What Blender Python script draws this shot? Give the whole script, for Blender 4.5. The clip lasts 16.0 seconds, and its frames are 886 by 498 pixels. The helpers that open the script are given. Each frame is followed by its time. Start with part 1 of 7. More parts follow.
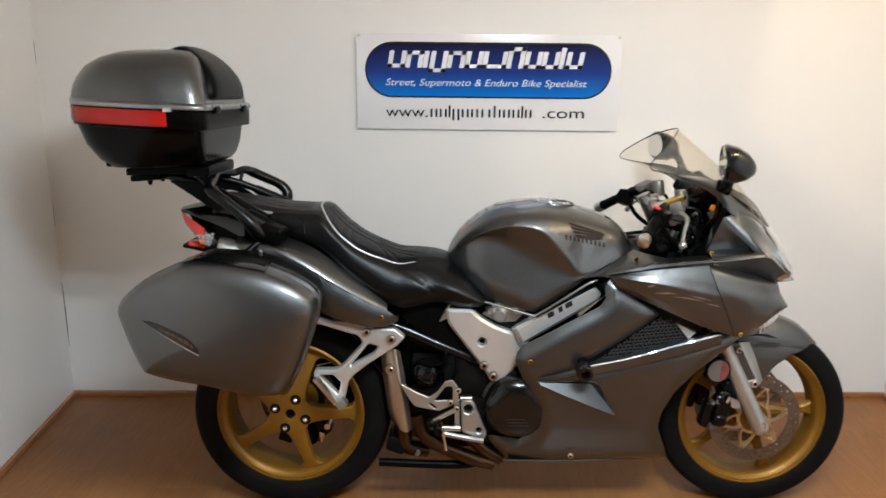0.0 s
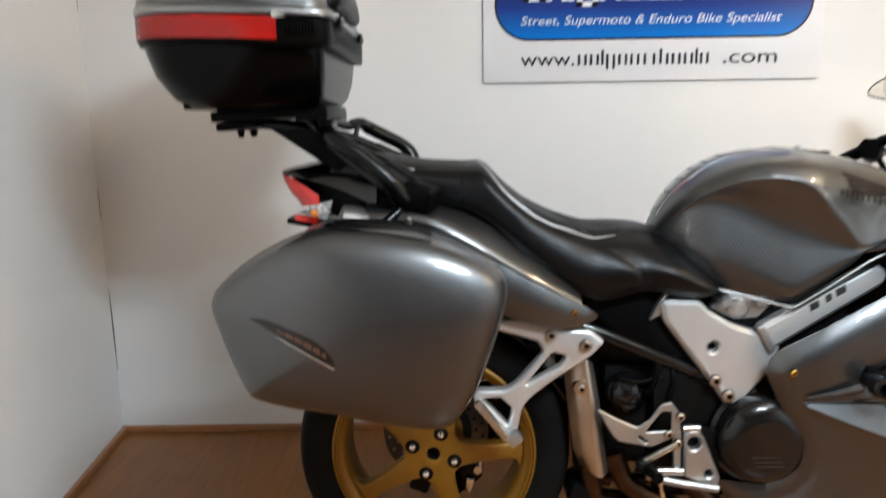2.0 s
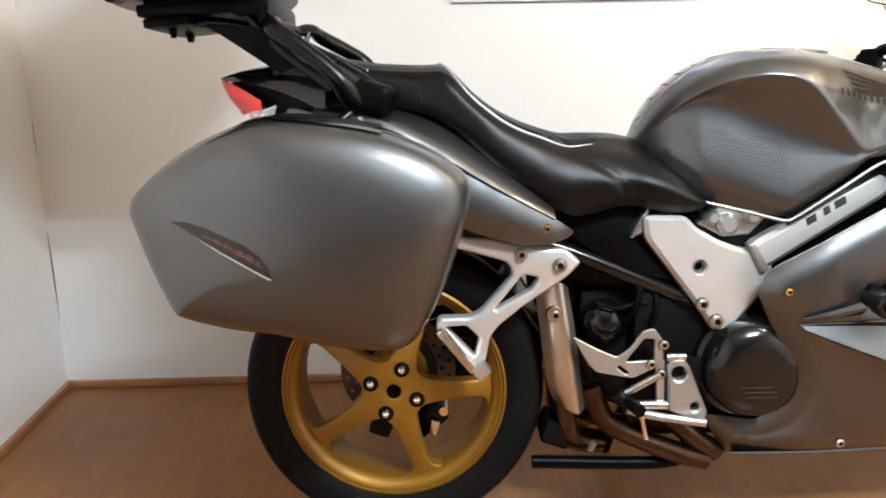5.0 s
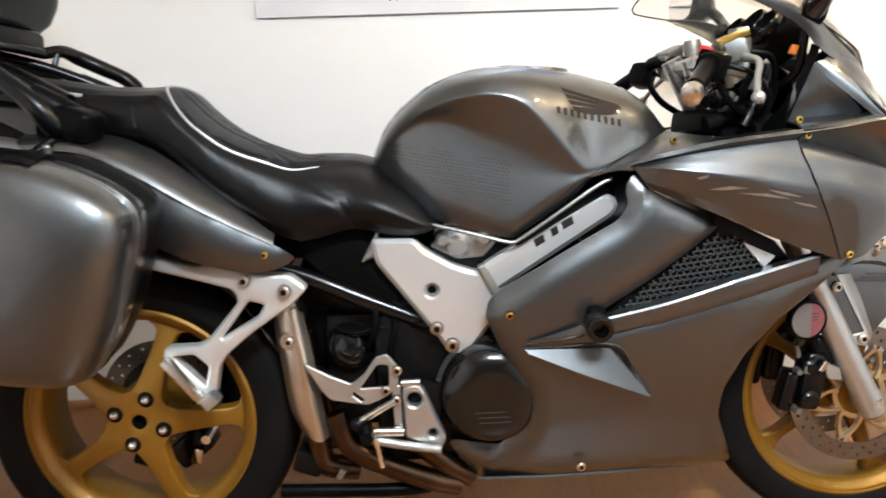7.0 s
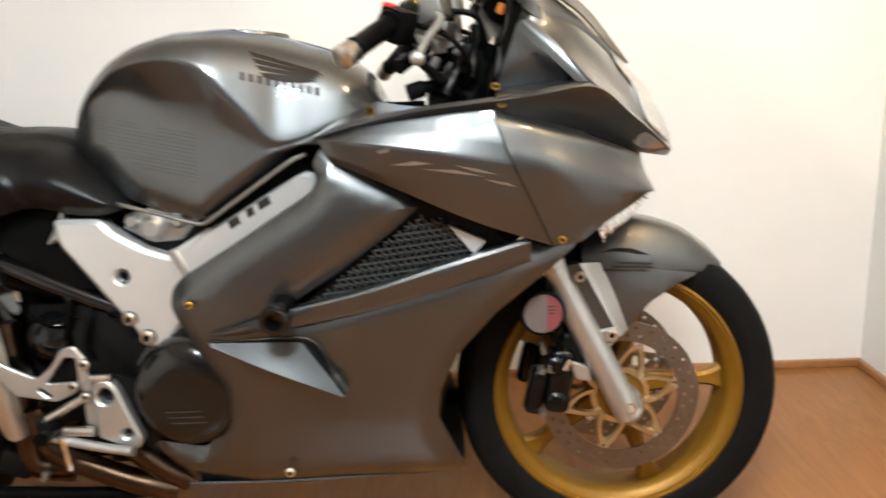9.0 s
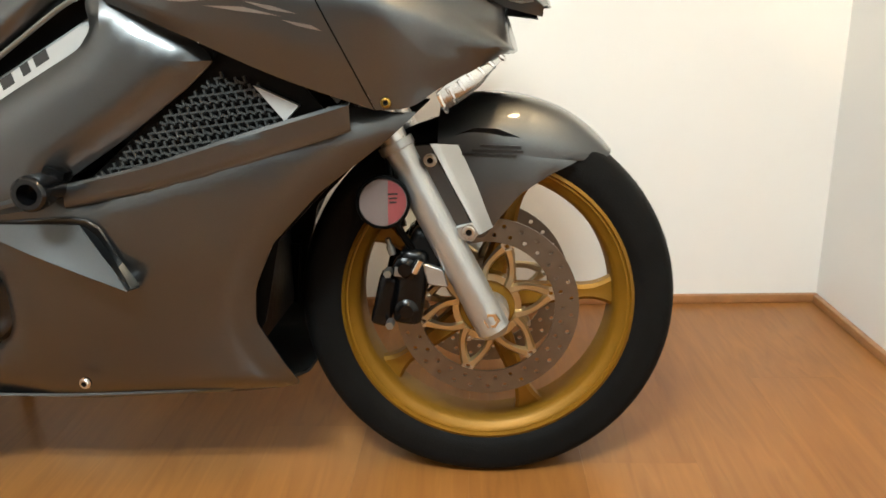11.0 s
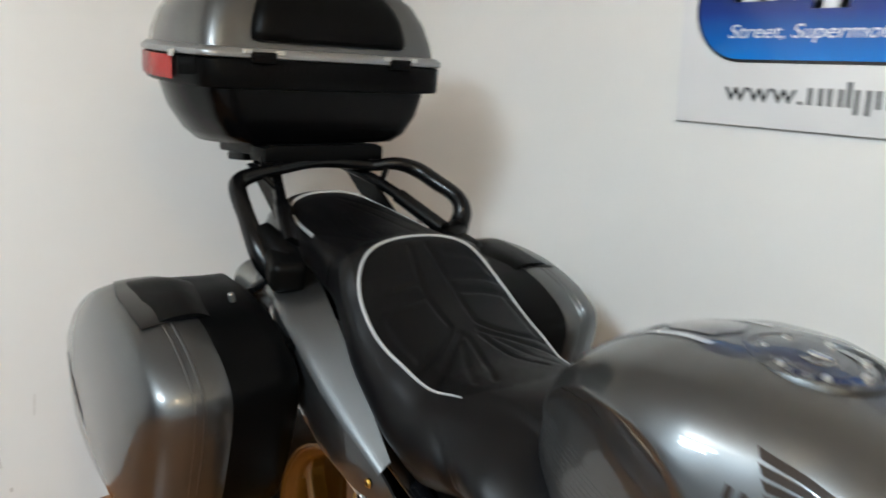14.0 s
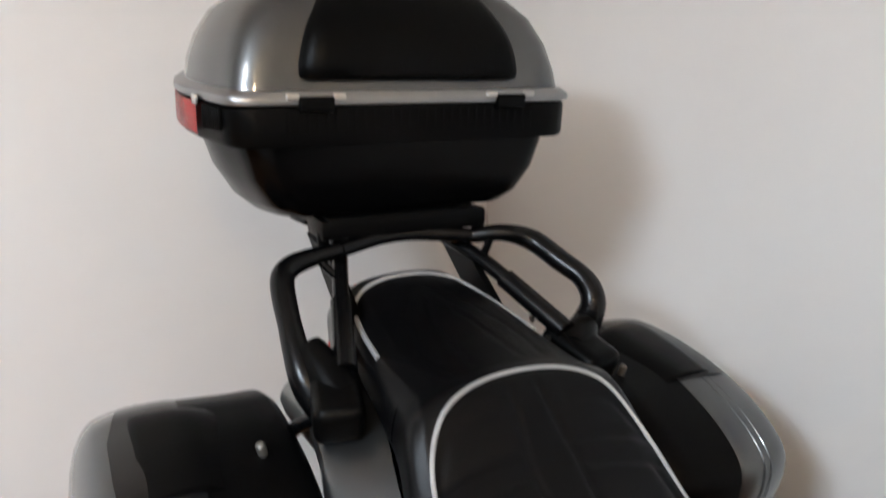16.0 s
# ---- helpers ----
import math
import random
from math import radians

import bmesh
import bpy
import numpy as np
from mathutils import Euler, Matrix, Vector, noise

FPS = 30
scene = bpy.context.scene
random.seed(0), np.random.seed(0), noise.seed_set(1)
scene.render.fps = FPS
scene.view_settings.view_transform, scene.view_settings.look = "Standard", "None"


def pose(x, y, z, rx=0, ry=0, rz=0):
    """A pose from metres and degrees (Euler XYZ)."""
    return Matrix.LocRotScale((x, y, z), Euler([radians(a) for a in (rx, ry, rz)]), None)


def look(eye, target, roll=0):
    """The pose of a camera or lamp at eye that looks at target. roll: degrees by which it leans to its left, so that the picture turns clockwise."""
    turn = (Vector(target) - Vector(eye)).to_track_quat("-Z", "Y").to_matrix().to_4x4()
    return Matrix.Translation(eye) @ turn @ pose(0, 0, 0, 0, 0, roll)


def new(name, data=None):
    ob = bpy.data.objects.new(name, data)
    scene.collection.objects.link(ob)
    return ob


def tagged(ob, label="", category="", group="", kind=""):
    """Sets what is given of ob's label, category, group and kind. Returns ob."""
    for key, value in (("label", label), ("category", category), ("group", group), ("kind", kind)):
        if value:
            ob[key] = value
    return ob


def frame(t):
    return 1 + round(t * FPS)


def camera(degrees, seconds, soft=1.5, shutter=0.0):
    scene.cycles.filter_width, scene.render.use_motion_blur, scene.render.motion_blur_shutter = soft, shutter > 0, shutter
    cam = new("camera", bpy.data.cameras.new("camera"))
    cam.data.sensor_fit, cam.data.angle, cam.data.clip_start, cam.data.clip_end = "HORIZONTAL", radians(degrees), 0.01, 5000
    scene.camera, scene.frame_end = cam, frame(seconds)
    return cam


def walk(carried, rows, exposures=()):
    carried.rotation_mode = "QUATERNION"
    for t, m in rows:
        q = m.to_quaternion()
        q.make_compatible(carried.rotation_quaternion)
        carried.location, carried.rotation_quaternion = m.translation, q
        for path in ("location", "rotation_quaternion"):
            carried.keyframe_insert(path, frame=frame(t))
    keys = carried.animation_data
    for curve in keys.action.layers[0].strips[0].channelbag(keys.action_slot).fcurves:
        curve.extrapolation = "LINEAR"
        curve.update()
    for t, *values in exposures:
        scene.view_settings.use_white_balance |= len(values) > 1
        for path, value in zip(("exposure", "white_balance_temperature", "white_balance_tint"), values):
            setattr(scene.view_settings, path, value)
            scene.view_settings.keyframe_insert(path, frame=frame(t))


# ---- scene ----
cam = camera(59.4, 16.0, shutter=0.6)
PATH = [
    (0, (0.513, -2.293, 1.439), (0.487, -0.36, 0.929), -0.2),
    (0.5, (0.437, -2.188, 1.4), (0.394, -0.256, 0.885), 0.4),
    (1, (0.346, -1.982, 1.37), (0.252, -0.035, 0.922), -0.3),
    (1.5, (0.23, -1.81, 1.299), (0.101, 0.148, 0.911), -0.7),
    (2, (0.095, -1.682, 1.152), (0.023, 0.269, 0.715), -1.7),
    (2.5, (0.046, -1.559, 1.01), (0.005, 0.384, 0.54), -0.8),
    (3, (0.037, -1.486, 0.858), (-0.003, 0.466, 0.427), -0.7),
    (3.2, (0.037, -1.484, 0.821), (-0.006, 0.472, 0.405), -0.2),
    (5.3, (0.184, -1.571, 0.993), (0.151, 0.369, 0.505), -2.1),
    (5.5, (0.248, -1.583, 0.989), (0.173, 0.364, 0.538), -2.4),
    (6, (0.401, -1.577, 0.988), (0.326, 0.368, 0.529), -2.4),
    (6.5, (0.517, -1.558, 0.995), (0.466, 0.39, 0.544), -2.5),
    (7, (0.617, -1.506, 0.998), (0.627, 0.437, 0.52), -2.5),
    (7.5, (0.746, -1.446, 1.008), (0.736, 0.505, 0.565), -2.8),
    (8, (0.907, -1.418, 1.001), (0.85, 0.508, 0.465), -3.1),
    (8.5, (1.053, -1.409, 0.982), (0.952, 0.517, 0.452), -2.9),
    (9, (1.17, -1.375, 0.926), (1.133, 0.563, 0.432), -2.4),
    (9.2, (1.214, -1.347, 0.898), (1.21, 0.592, 0.407), -2.3),
    (11.3, (1.45, -1.161, 0.744), (1.317, 0.742, 0.144), -1.0),
    (11.5, (1.447, -1.143, 0.809), (1.175, 0.753, 0.233), -1.9),
    (12, (1.425, -1.109, 0.977), (0.87, 0.745, 0.471), -2.2),
    (12.5, (1.345, -1.053, 1.117), (0.651, 0.741, 0.568), -1.4),
    (13, (1.294, -0.948, 1.193), (0.395, 0.747, 0.628), -2.2),
    (13.3, (1.268, -0.86, 1.214), (0.104, 0.682, 0.698), -0.9),
    (13.5, (1.253, -0.794, 1.24), (-0.073, 0.619, 0.746), -1.4),
    (14, (1.168, -0.668, 1.271), (-0.38, 0.497, 0.775), -0.5),
    (14.5, (1.049, -0.551, 1.298), (-0.612, 0.431, 0.775), -0.7),
    (15, (0.943, -0.484, 1.311), (-0.756, 0.403, 0.738), -4.1),
    (15.5, (0.871, -0.399, 1.333), (-0.811, 0.458, 0.674), -1.7),
    (16, (0.808, -0.383, 1.354), (-0.903, 0.489, 0.796), -2.2),
]
walk(cam, [(t, look(eye, target, roll)) for t, eye, target, roll in PATH],
     [(0, -0.47, 6200, 10), (1.5, -0.41, 5950, 10), (2.0, -0.26, 6050, 10), (2.5, -0.13, 6200, 10), (3.0, 0.3, 6450, 10), (5.5, 0.32, 6200, 10), (7.5, 0.13, 6150, 10), (8.5, 0.1, 6450, 10), (11.5, 0.05, 6600, 4), (12.0, -0.10, 5950, 8), (12.5, -0.13, 5850, 8), (13.5, -0.16, 5850, 4), (14.5, -0.38, 6000, 8), (16.0, -0.32, 6000, 12)])

# ---- world, lamps ----
world = bpy.data.worlds.new("world")
scene.world = world
world.use_nodes = True
world.node_tree.nodes["Background"].inputs[0].default_value = (0.80, 0.90, 1.0, 1)
world.node_tree.nodes["Background"].inputs[1].default_value = 0.05


def area(name, eye, target, sx, sy, watts, colour):
    data = bpy.data.lights.new(name, "AREA")
    data.shape, data.size, data.size_y, data.energy, data.color = "RECTANGLE", sx, sy, watts, colour
    ob = new(name, data)
    ob.matrix_world = look(eye, target)
    return ob


for ty in (-1.58, -1.82):
    area("ceiling_tube_light", (1.02, ty, 2.255), (1.02, ty, 0), 0.62, 0.09, 46, (0.87, 0.985, 1.05))
# added uplight: imitates warm light bounced off the ceiling
area("ceiling_tube_uplight", (1.02, -1.70, 2.305), (1.02, -1.70, 3), 0.60, 0.50, 49, (0.985, 0.94, 0.88))
spot_data = bpy.data.lights.new("corner_spot_light", "SPOT")
spot_data.energy, spot_data.color, spot_data.spot_size, spot_data.spot_blend, spot_data.shadow_soft_size = 50, (1.0, 0.78, 0.50), radians(84), 0.25, 0.004
new("corner_spot_light", spot_data).matrix_world = look((1.9, -1.2, 2.40), (2.35, 0.73, 1.45))
bulb_data = bpy.data.lights.new("corner_bulb_light", "POINT")
bulb_data.energy, bulb_data.color, bulb_data.shadow_soft_size = 31, (1.0, 0.69, 0.38), 0.05
new("corner_bulb_light", bulb_data).location = (2.00, -0.75, 2.26)

# ---- materials ----


def mat(name, colour, rough=0.5, metal=0.0, coat=0.0, var=0.12, scale=14.0, bump=0.0, bscale=300.0, spec=0.5, trans=0.0, coat_rough=0.04, dirt=None):
    m = bpy.data.materials.new(name)
    m.use_nodes = True
    nt = m.node_tree
    b = nt.nodes["Principled BSDF"]
    tc = nt.nodes.new("ShaderNodeTexCoord")
    n1 = nt.nodes.new("ShaderNodeTexNoise")
    n1.inputs["Scale"].default_value, n1.inputs["Detail"].default_value = scale, 6
    nt.links.new(tc.outputs["Object"], n1.inputs["Vector"])
    mix = nt.nodes.new("ShaderNodeMix")
    mix.data_type = "RGBA"
    lo = [c * (1 - var) for c in colour]
    hi = [min(1, c * (1 + var)) for c in colour]
    if dirt:
        lo = dirt
    mix.inputs[6].default_value, mix.inputs[7].default_value = (*lo, 1), (*hi, 1)
    nt.links.new(n1.outputs["Fac"], mix.inputs[0])
    nt.links.new(mix.outputs[2], b.inputs["Base Color"])
    n2 = nt.nodes.new("ShaderNodeTexNoise")
    n2.inputs["Scale"].default_value, n2.inputs["Detail"].default_value = scale * 4, 4
    nt.links.new(tc.outputs["Object"], n2.inputs["Vector"])
    r = nt.nodes.new("ShaderNodeMapRange")
    r.inputs[3].default_value, r.inputs[4].default_value = max(0, rough * 0.85), min(1, rough * 1.2)
    nt.links.new(n2.outputs["Fac"], r.inputs[0])
    nt.links.new(r.outputs[0], b.inputs["Roughness"])
    b.inputs["Metallic"].default_value = metal
    b.inputs["Coat Weight"].default_value = coat
    b.inputs["Coat Roughness"].default_value = coat_rough
    b.inputs["Specular IOR Level"].default_value = spec
    b.inputs["Transmission Weight"].default_value = trans
    if bump:
        n3 = nt.nodes.new("ShaderNodeTexNoise")
        n3.inputs["Scale"].default_value, n3.inputs["Detail"].default_value = bscale, 3
        nt.links.new(tc.outputs["Object"], n3.inputs["Vector"])
        bp = nt.nodes.new("ShaderNodeBump")
        bp.inputs["Strength"].default_value, bp.inputs["Distance"].default_value = bump, 0.002
        nt.links.new(n3.outputs["Fac"], bp.inputs["Height"])
        nt.links.new(bp.outputs[0], b.inputs["Normal"])
    return m


PAINT = mat("gunmetal_paint", (0.086, 0.0895, 0.0915), 0.405, 0.97, 0.9, 0.12, 900.0, coat_rough=0.025)
PAINT.node_tree.nodes["Principled BSDF"].inputs["Coat IOR"].default_value = 1.52
# dark colour imitates the small shadows of the raised studs
STUDS = mat("worn_grip_studs", (0.016, 0.0145, 0.013), 0.42, 0.0, 0.0, 0.2, 300.0, spec=0.3)
GLOSS = mat("gloss_black_plastic", (0.003, 0.003, 0.0035), 0.16, 0, 0.2, 0.2, 30, spec=0.4)
BLACK = mat("satin_black_plastic", (0.0018, 0.0018, 0.0018), 0.32, 0, 0, 0.25, 40, 0.15, 900, spec=0.065)
BLACKMETAL = mat("black_enamelled_steel", (0.0018, 0.0018, 0.002), 0.25, 0.0, 0, 0.25, 60, 0.08, 500, spec=0.26)
# also used inside bolt sockets, holes and the intake to deepen their shade
DARK = mat("dirty_engine_black", (0.0042, 0.0040, 0.0038), 0.36, 0, 0, 0.5, 25, 0.3, 120, spec=0.12)
WEAVE = mat("grey_plastic_weave", (0.035, 0.037, 0.036), 0.35, 0, 0, 0.3, 80, spec=0.5)
SHIELD = mat("warm_steel_shield", (0.50, 0.455, 0.395), 0.30, 0.95, 0, 0.10, 20)
VINYL = mat("black_vinyl", (0.0020, 0.0020, 0.0023), 0.34, 0, 0, 0.15, 8, 0.20, 700, spec=0.24)
INSERT = mat("matt_black_seat_cloth", (0.0020, 0.0020, 0.0022), 0.36, 0, 0, 0.2, 40, 0.25, 900, spec=0.12)
PIPING = mat("silver_piping", (0.39, 0.39, 0.39), 0.35, 0.3, 0, 0.05, 80)
RUBBER = mat("tyre_rubber", (0.0066, 0.0063, 0.0060), 0.50, 0, 0, 0.45, 12, 0.3, 400, spec=0.05)
GOLD = mat("gold_wheel_paint", (0.232, 0.108, 0.0055), 0.48, 0.45, 0.15, 0.10, 40, 0.05, 500)
GOLDBOLT = mat("gold_anodised", (0.62, 0.42, 0.11), 0.25, 1.0, 0, 0.1, 100)
ALU = mat("cast_aluminium", (0.44, 0.44, 0.43), 0.36, 0.85, 0, 0.08, 30, 0.12, 700)
ALUBRIGHT = mat("silver_frame_paint", (0.60, 0.60, 0.59), 0.36, 0.65, 0.2, 0.05, 30, 0.05, 500)
STEEL = mat("brushed_steel", (0.58, 0.56, 0.53), 0.28, 1.0, 0, 0.12, 60, 0.05, 400)
COVER = mat("dark_engine_cover_paint", (0.0050, 0.0047, 0.0044), 0.13, 0.0, 0.0, 0.15, 60, 0.04, 500, spec=0.45)
DULLALU = mat("dull_grey_casting", (0.24, 0.235, 0.22), 0.38, 0.85, 0, 0.15, 40, 0.1, 500)
SHELL = mat("black_shell_plastic", (0.0013, 0.0013, 0.0014), 0.20, 0, 0, 0.2, 40, 0.06, 700, spec=0.10)
PIT = mat("matt_black_plastic", (0.003, 0.003, 0.003), 0.65, 0, 0, 0.4, 60, 0.3, 300, spec=0.04)
CHROME = mat("chrome", (0.80, 0.80, 0.80), 0.10, 1.0, 0, 0.05, 60)
BRONZE = mat("heat_tinted_exhaust", (0.080, 0.048, 0.030), 0.30, 1.0, 0, 0.4, 18, 0.1, 200)
DARKDISC = mat("worn_dark_disc", (0.085, 0.072, 0.062), 0.34, 0.9, 0, 0.3, 40, 0.1, 400)
DISC = mat("brake_disc_steel", (0.205, 0.182, 0.155), 0.35, 1.0, 0, 0.12, 50, 0.1, 600)
RED = mat("red_reflector", (0.62, 0.015, 0.010), 0.22, 0, 0.6, 0.10, 30, 0.25, 260)
REDKNOB = mat("red_plastic", (0.65, 0.02, 0.02), 0.35, 0, 0, 0.05, 30)
AMBER = mat("amber_lens", (0.75, 0.22, 0.02), 0.2, 0, 0.5, 0.1, 30)
SLOTCORE = mat("brown_slot_reflector", (0.075, 0.032, 0.016), 0.30, 0, 0.0, 0.9, 90)
CARRIER = mat("pale_gold_carrier", (0.55, 0.46, 0.30), 0.3, 1.0, 0, 0.1, 60)
BROWNLENS = mat("smoked_reflector", (0.016, 0.010, 0.008), 0.18, 0, 0.0, 0.6, 40)
SILVERTRIM = mat("silver_box_trim", (0.60, 0.59, 0.57), 0.25, 0.9, 0.5, 0.05, 60)
BOXTRIM = mat("silver_grey_rim", (0.27, 0.272, 0.275), 0.36, 0.9, 0.3, 0.05, 60)
MIRROR = mat("mirror_glass", (0.85, 0.85, 0.85), 0.02, 1.0, 0, 0.0, 10)
DECAL = mat("dark_bronze_decal", (0.016, 0.010, 0.007), 0.55, 0, 0, 0.2, 40, spec=0.15)
DECALPALE = mat("worn_pale_decal", (0.26, 0.24, 0.22), 0.35, 0.7, 0.2, 0.3, 60)
DECALBLACK = mat("black_decal", (0.012, 0.012, 0.012), 0.3, 0, 0.8, 0.1, 40)
PADBLUE = mat("dark_gel_pad", (0.022, 0.023, 0.027), 0.15, 0.1, 1.0, 0.2, 30)
PADWHITE = mat("white_gel_pad", (0.45, 0.46, 0.48), 0.2, 0.1, 1.0, 0.05, 30)
WHITE = mat("white_sticker", (0.115, 0.090, 0.085), 0.4, 0, 0.3, 0.06, 40)
PINK = mat("faded_red_print", (0.17, 0.035, 0.038), 0.4, 0, 0.3, 0.15, 60)


def glass(name, colour, rough, alpha):
    m = bpy.data.materials.new(name)
    m.use_nodes = True
    nt = m.node_tree
    b = nt.nodes["Principled BSDF"]
    b.inputs["Base Color"].default_value = (*colour, 1)
    b.inputs["Roughness"].default_value = rough
    b.inputs["Coat Weight"].default_value = 0.5
    tr = nt.nodes.new("ShaderNodeBsdfTransparent")
    tr.inputs[0].default_value = (*colour, 1)
    mx = nt.nodes.new("ShaderNodeMixShader")
    mx.inputs[0].default_value = alpha
    nt.links.new(tr.outputs[0], mx.inputs[1])
    nt.links.new(b.outputs[0], mx.inputs[2])
    nt.links.new(mx.outputs[0], nt.nodes["Material Output"].inputs[0])
    return m


SCREEN = glass("clear_screen", (0.94, 0.92, 0.88), 0.04, 0.04)
SCREENDARK = glass("smoked_screen_edge", (0.045, 0.032, 0.025), 0.12, 0.80)
SCREENDARK.node_tree.nodes["Principled BSDF"].inputs["Coat Weight"].default_value = 0
SCREENDARK.node_tree.nodes["Principled BSDF"].inputs["Specular IOR Level"].default_value = 0.2
CLEAR = glass("clear_lens", (0.95, 0.95, 0.95), 0.03, 0.22)

# ---- mesh tools ----


def crv(pts, n):
    """n places on a smooth curve through pts, evenly spaced."""
    p = [Vector(q) for q in pts]
    if len(p) == 2:
        return [p[0].lerp(p[1], i / (n - 1)) for i in range(n)]
    p = [2 * p[0] - p[1], *p, 2 * p[-1] - p[-2]]
    dense = []
    for i in range(1, len(p) - 2):
        a, b, c, d = p[i - 1], p[i], p[i + 1], p[i + 2]
        for k in range(24):
            t = k / 24
            dense.append(0.5 * (2 * b + (c - a) * t + (2 * a - 5 * b + 4 * c - d) * t * t + (3 * b - a - 3 * c + d) * t ** 3))
    dense.append(p[-2])
    run = [0.0]
    for a, b in zip(dense, dense[1:]):
        run.append(run[-1] + (b - a).length)
    out, j = [], 0
    for i in range(n):
        s = run[-1] * i / (n - 1)
        while j < len(run) - 2 and run[j + 1] < s:
            j += 1
        f = (s - run[j]) / max(1e-9, run[j + 1] - run[j])
        out.append(dense[j].lerp(dense[j + 1], min(1, max(0, f))))
    return out


def tab(x, table):
    """Smoothed look-up in rows of (x, value)."""
    return float(np.interp(x, [a for a, _ in table], [b for _, b in table]))


def part(name, bm, material, parent=None, label="", sharp=38, recalc=True):
    if recalc:
        bmesh.ops.recalc_face_normals(bm, faces=bm.faces[:])
    me = bpy.data.meshes.new(name)
    bm.to_mesh(me)
    bm.free()
    for p in me.polygons:
        p.use_smooth = True
    me.set_sharp_from_angle(angle=radians(sharp))
    for m in material if isinstance(material, (list, tuple)) else [material]:
        me.materials.append(m)
    ob = new(name, me)
    if parent:
        ob.parent = parent
    if label:
        tagged(ob, label)
    return ob


def again(ob, m, parent=None):
    """Another object on the same mesh."""
    o = new(ob.name.split(".")[0], ob.data)
    o.parent = parent or ob.parent
    o.matrix_basis = m
    return o


def grid(bm, rows, close=False):
    vs = [[bm.verts.new(p) for p in r] for r in rows]
    for a, b in zip(vs, vs[1:]):
        k = len(a)
        for i in range(k if close else k - 1):
            bm.faces.new((a[i], a[(i + 1) % k], b[(i + 1) % k], b[i]))
    return vs


def mirrored(bm, weld=0.0006):
    g = bmesh.ops.duplicate(bm, geom=bm.verts[:] + bm.edges[:] + bm.faces[:])["geom"]
    for v in g:
        if isinstance(v, bmesh.types.BMVert):
            v.co.y = -v.co.y
    bmesh.ops.reverse_faces(bm, faces=[f for f in g if isinstance(f, bmesh.types.BMFace)])
    bmesh.ops.remove_doubles(bm, verts=bm.verts[:], dist=weld)


def skin(curves, nu=24, nv=5, thick=0.003, smooth=True, side=-1, both=False, flip=False):
    """A shell over lengthwise curves given as (x, half width, z)."""
    bm = bmesh.new()
    lines = [crv([(x, side * h, z) for x, h, z in c], nu) for c in curves]
    n = (len(curves) - 1) * nv + 1
    cols = []
    for i in range(nu):
        pts = [ln[i] for ln in lines]
        if smooth:
            cols.append(crv(pts, n) if len(pts) > 2 else crv(pts, n))
        else:
            col = []
            for a, b in zip(pts, pts[1:]):
                col += [a.lerp(b, k / nv) for k in range(nv)]
            cols.append(col + [pts[-1]])
    grid(bm, cols)
    bmesh.ops.remove_doubles(bm, verts=bm.verts[:], dist=0.0003)
    if both:
        mirrored(bm)
    if thick:
        bmesh.ops.recalc_face_normals(bm, faces=bm.faces[:])
        bmesh.ops.solidify(bm, geom=bm.faces[:], thickness=thick * (-1 if flip else 1))
    return bm


def rounded(outline, r=0.01, n=4):
    """A closed 2D outline with its corners rounded."""
    out, k = [], len(outline)
    for i in range(k):
        a, b, c = (Vector(outline[j % k]) for j in (i - 1, i, i + 1))
        u, w = a - b, c - b
        d = min(r, u.length * 0.45, w.length * 0.45)
        p, q = b + u.normalized() * d, b + w.normalized() * d
        for j in range(n + 1):
            t = j / n
            out.append(p * (1 - t) ** 2 + b * 2 * t * (1 - t) + q * t * t)
    return out


def smooth_loop(outline, n):
    p = [Vector(q) for q in outline]
    k = len(p)
    out = []
    for i in range(k):
        a, b, c, d = p[i - 1], p[i], p[(i + 1) % k], p[(i + 2) % k]
        m = max(2, n // k)
        for j in range(m):
            t = j / m
            out.append(0.5 * (2 * b + (c - a) * t + (2 * a - 5 * b + 4 * c - d) * t * t + (3 * b - a - 3 * c + d) * t ** 3))
    return out


def inset(loop, d):
    """A closed 2D loop moved inwards by d."""
    k = len(loop)
    turn = sum(loop[i][0] * loop[(i + 1) % k][1] - loop[(i + 1) % k][0] * loop[i][1] for i in range(k))
    s = 1 if turn > 0 else -1
    out = []
    for i in range(k):
        e = Vector(loop[(i + 1) % k]) - Vector(loop[i - 1])
        nrm = Vector((-e.y, e.x)).normalized() * s
        out.append(Vector(loop[i]) + nrm * d)
    return out


def edge_dist(loop, q):
    a = np.array([tuple(p) for p in loop])
    b = np.roll(a, -1, axis=0)
    q = np.asarray(q)
    d = b - a
    t = np.clip(((q[:, None] - a) * d).sum(2) / np.maximum((d * d).sum(1), 1e-12), 0, 1)
    return np.sqrt((((q[:, None] - (a + t[..., None] * d)) ** 2).sum(2)).min(1))


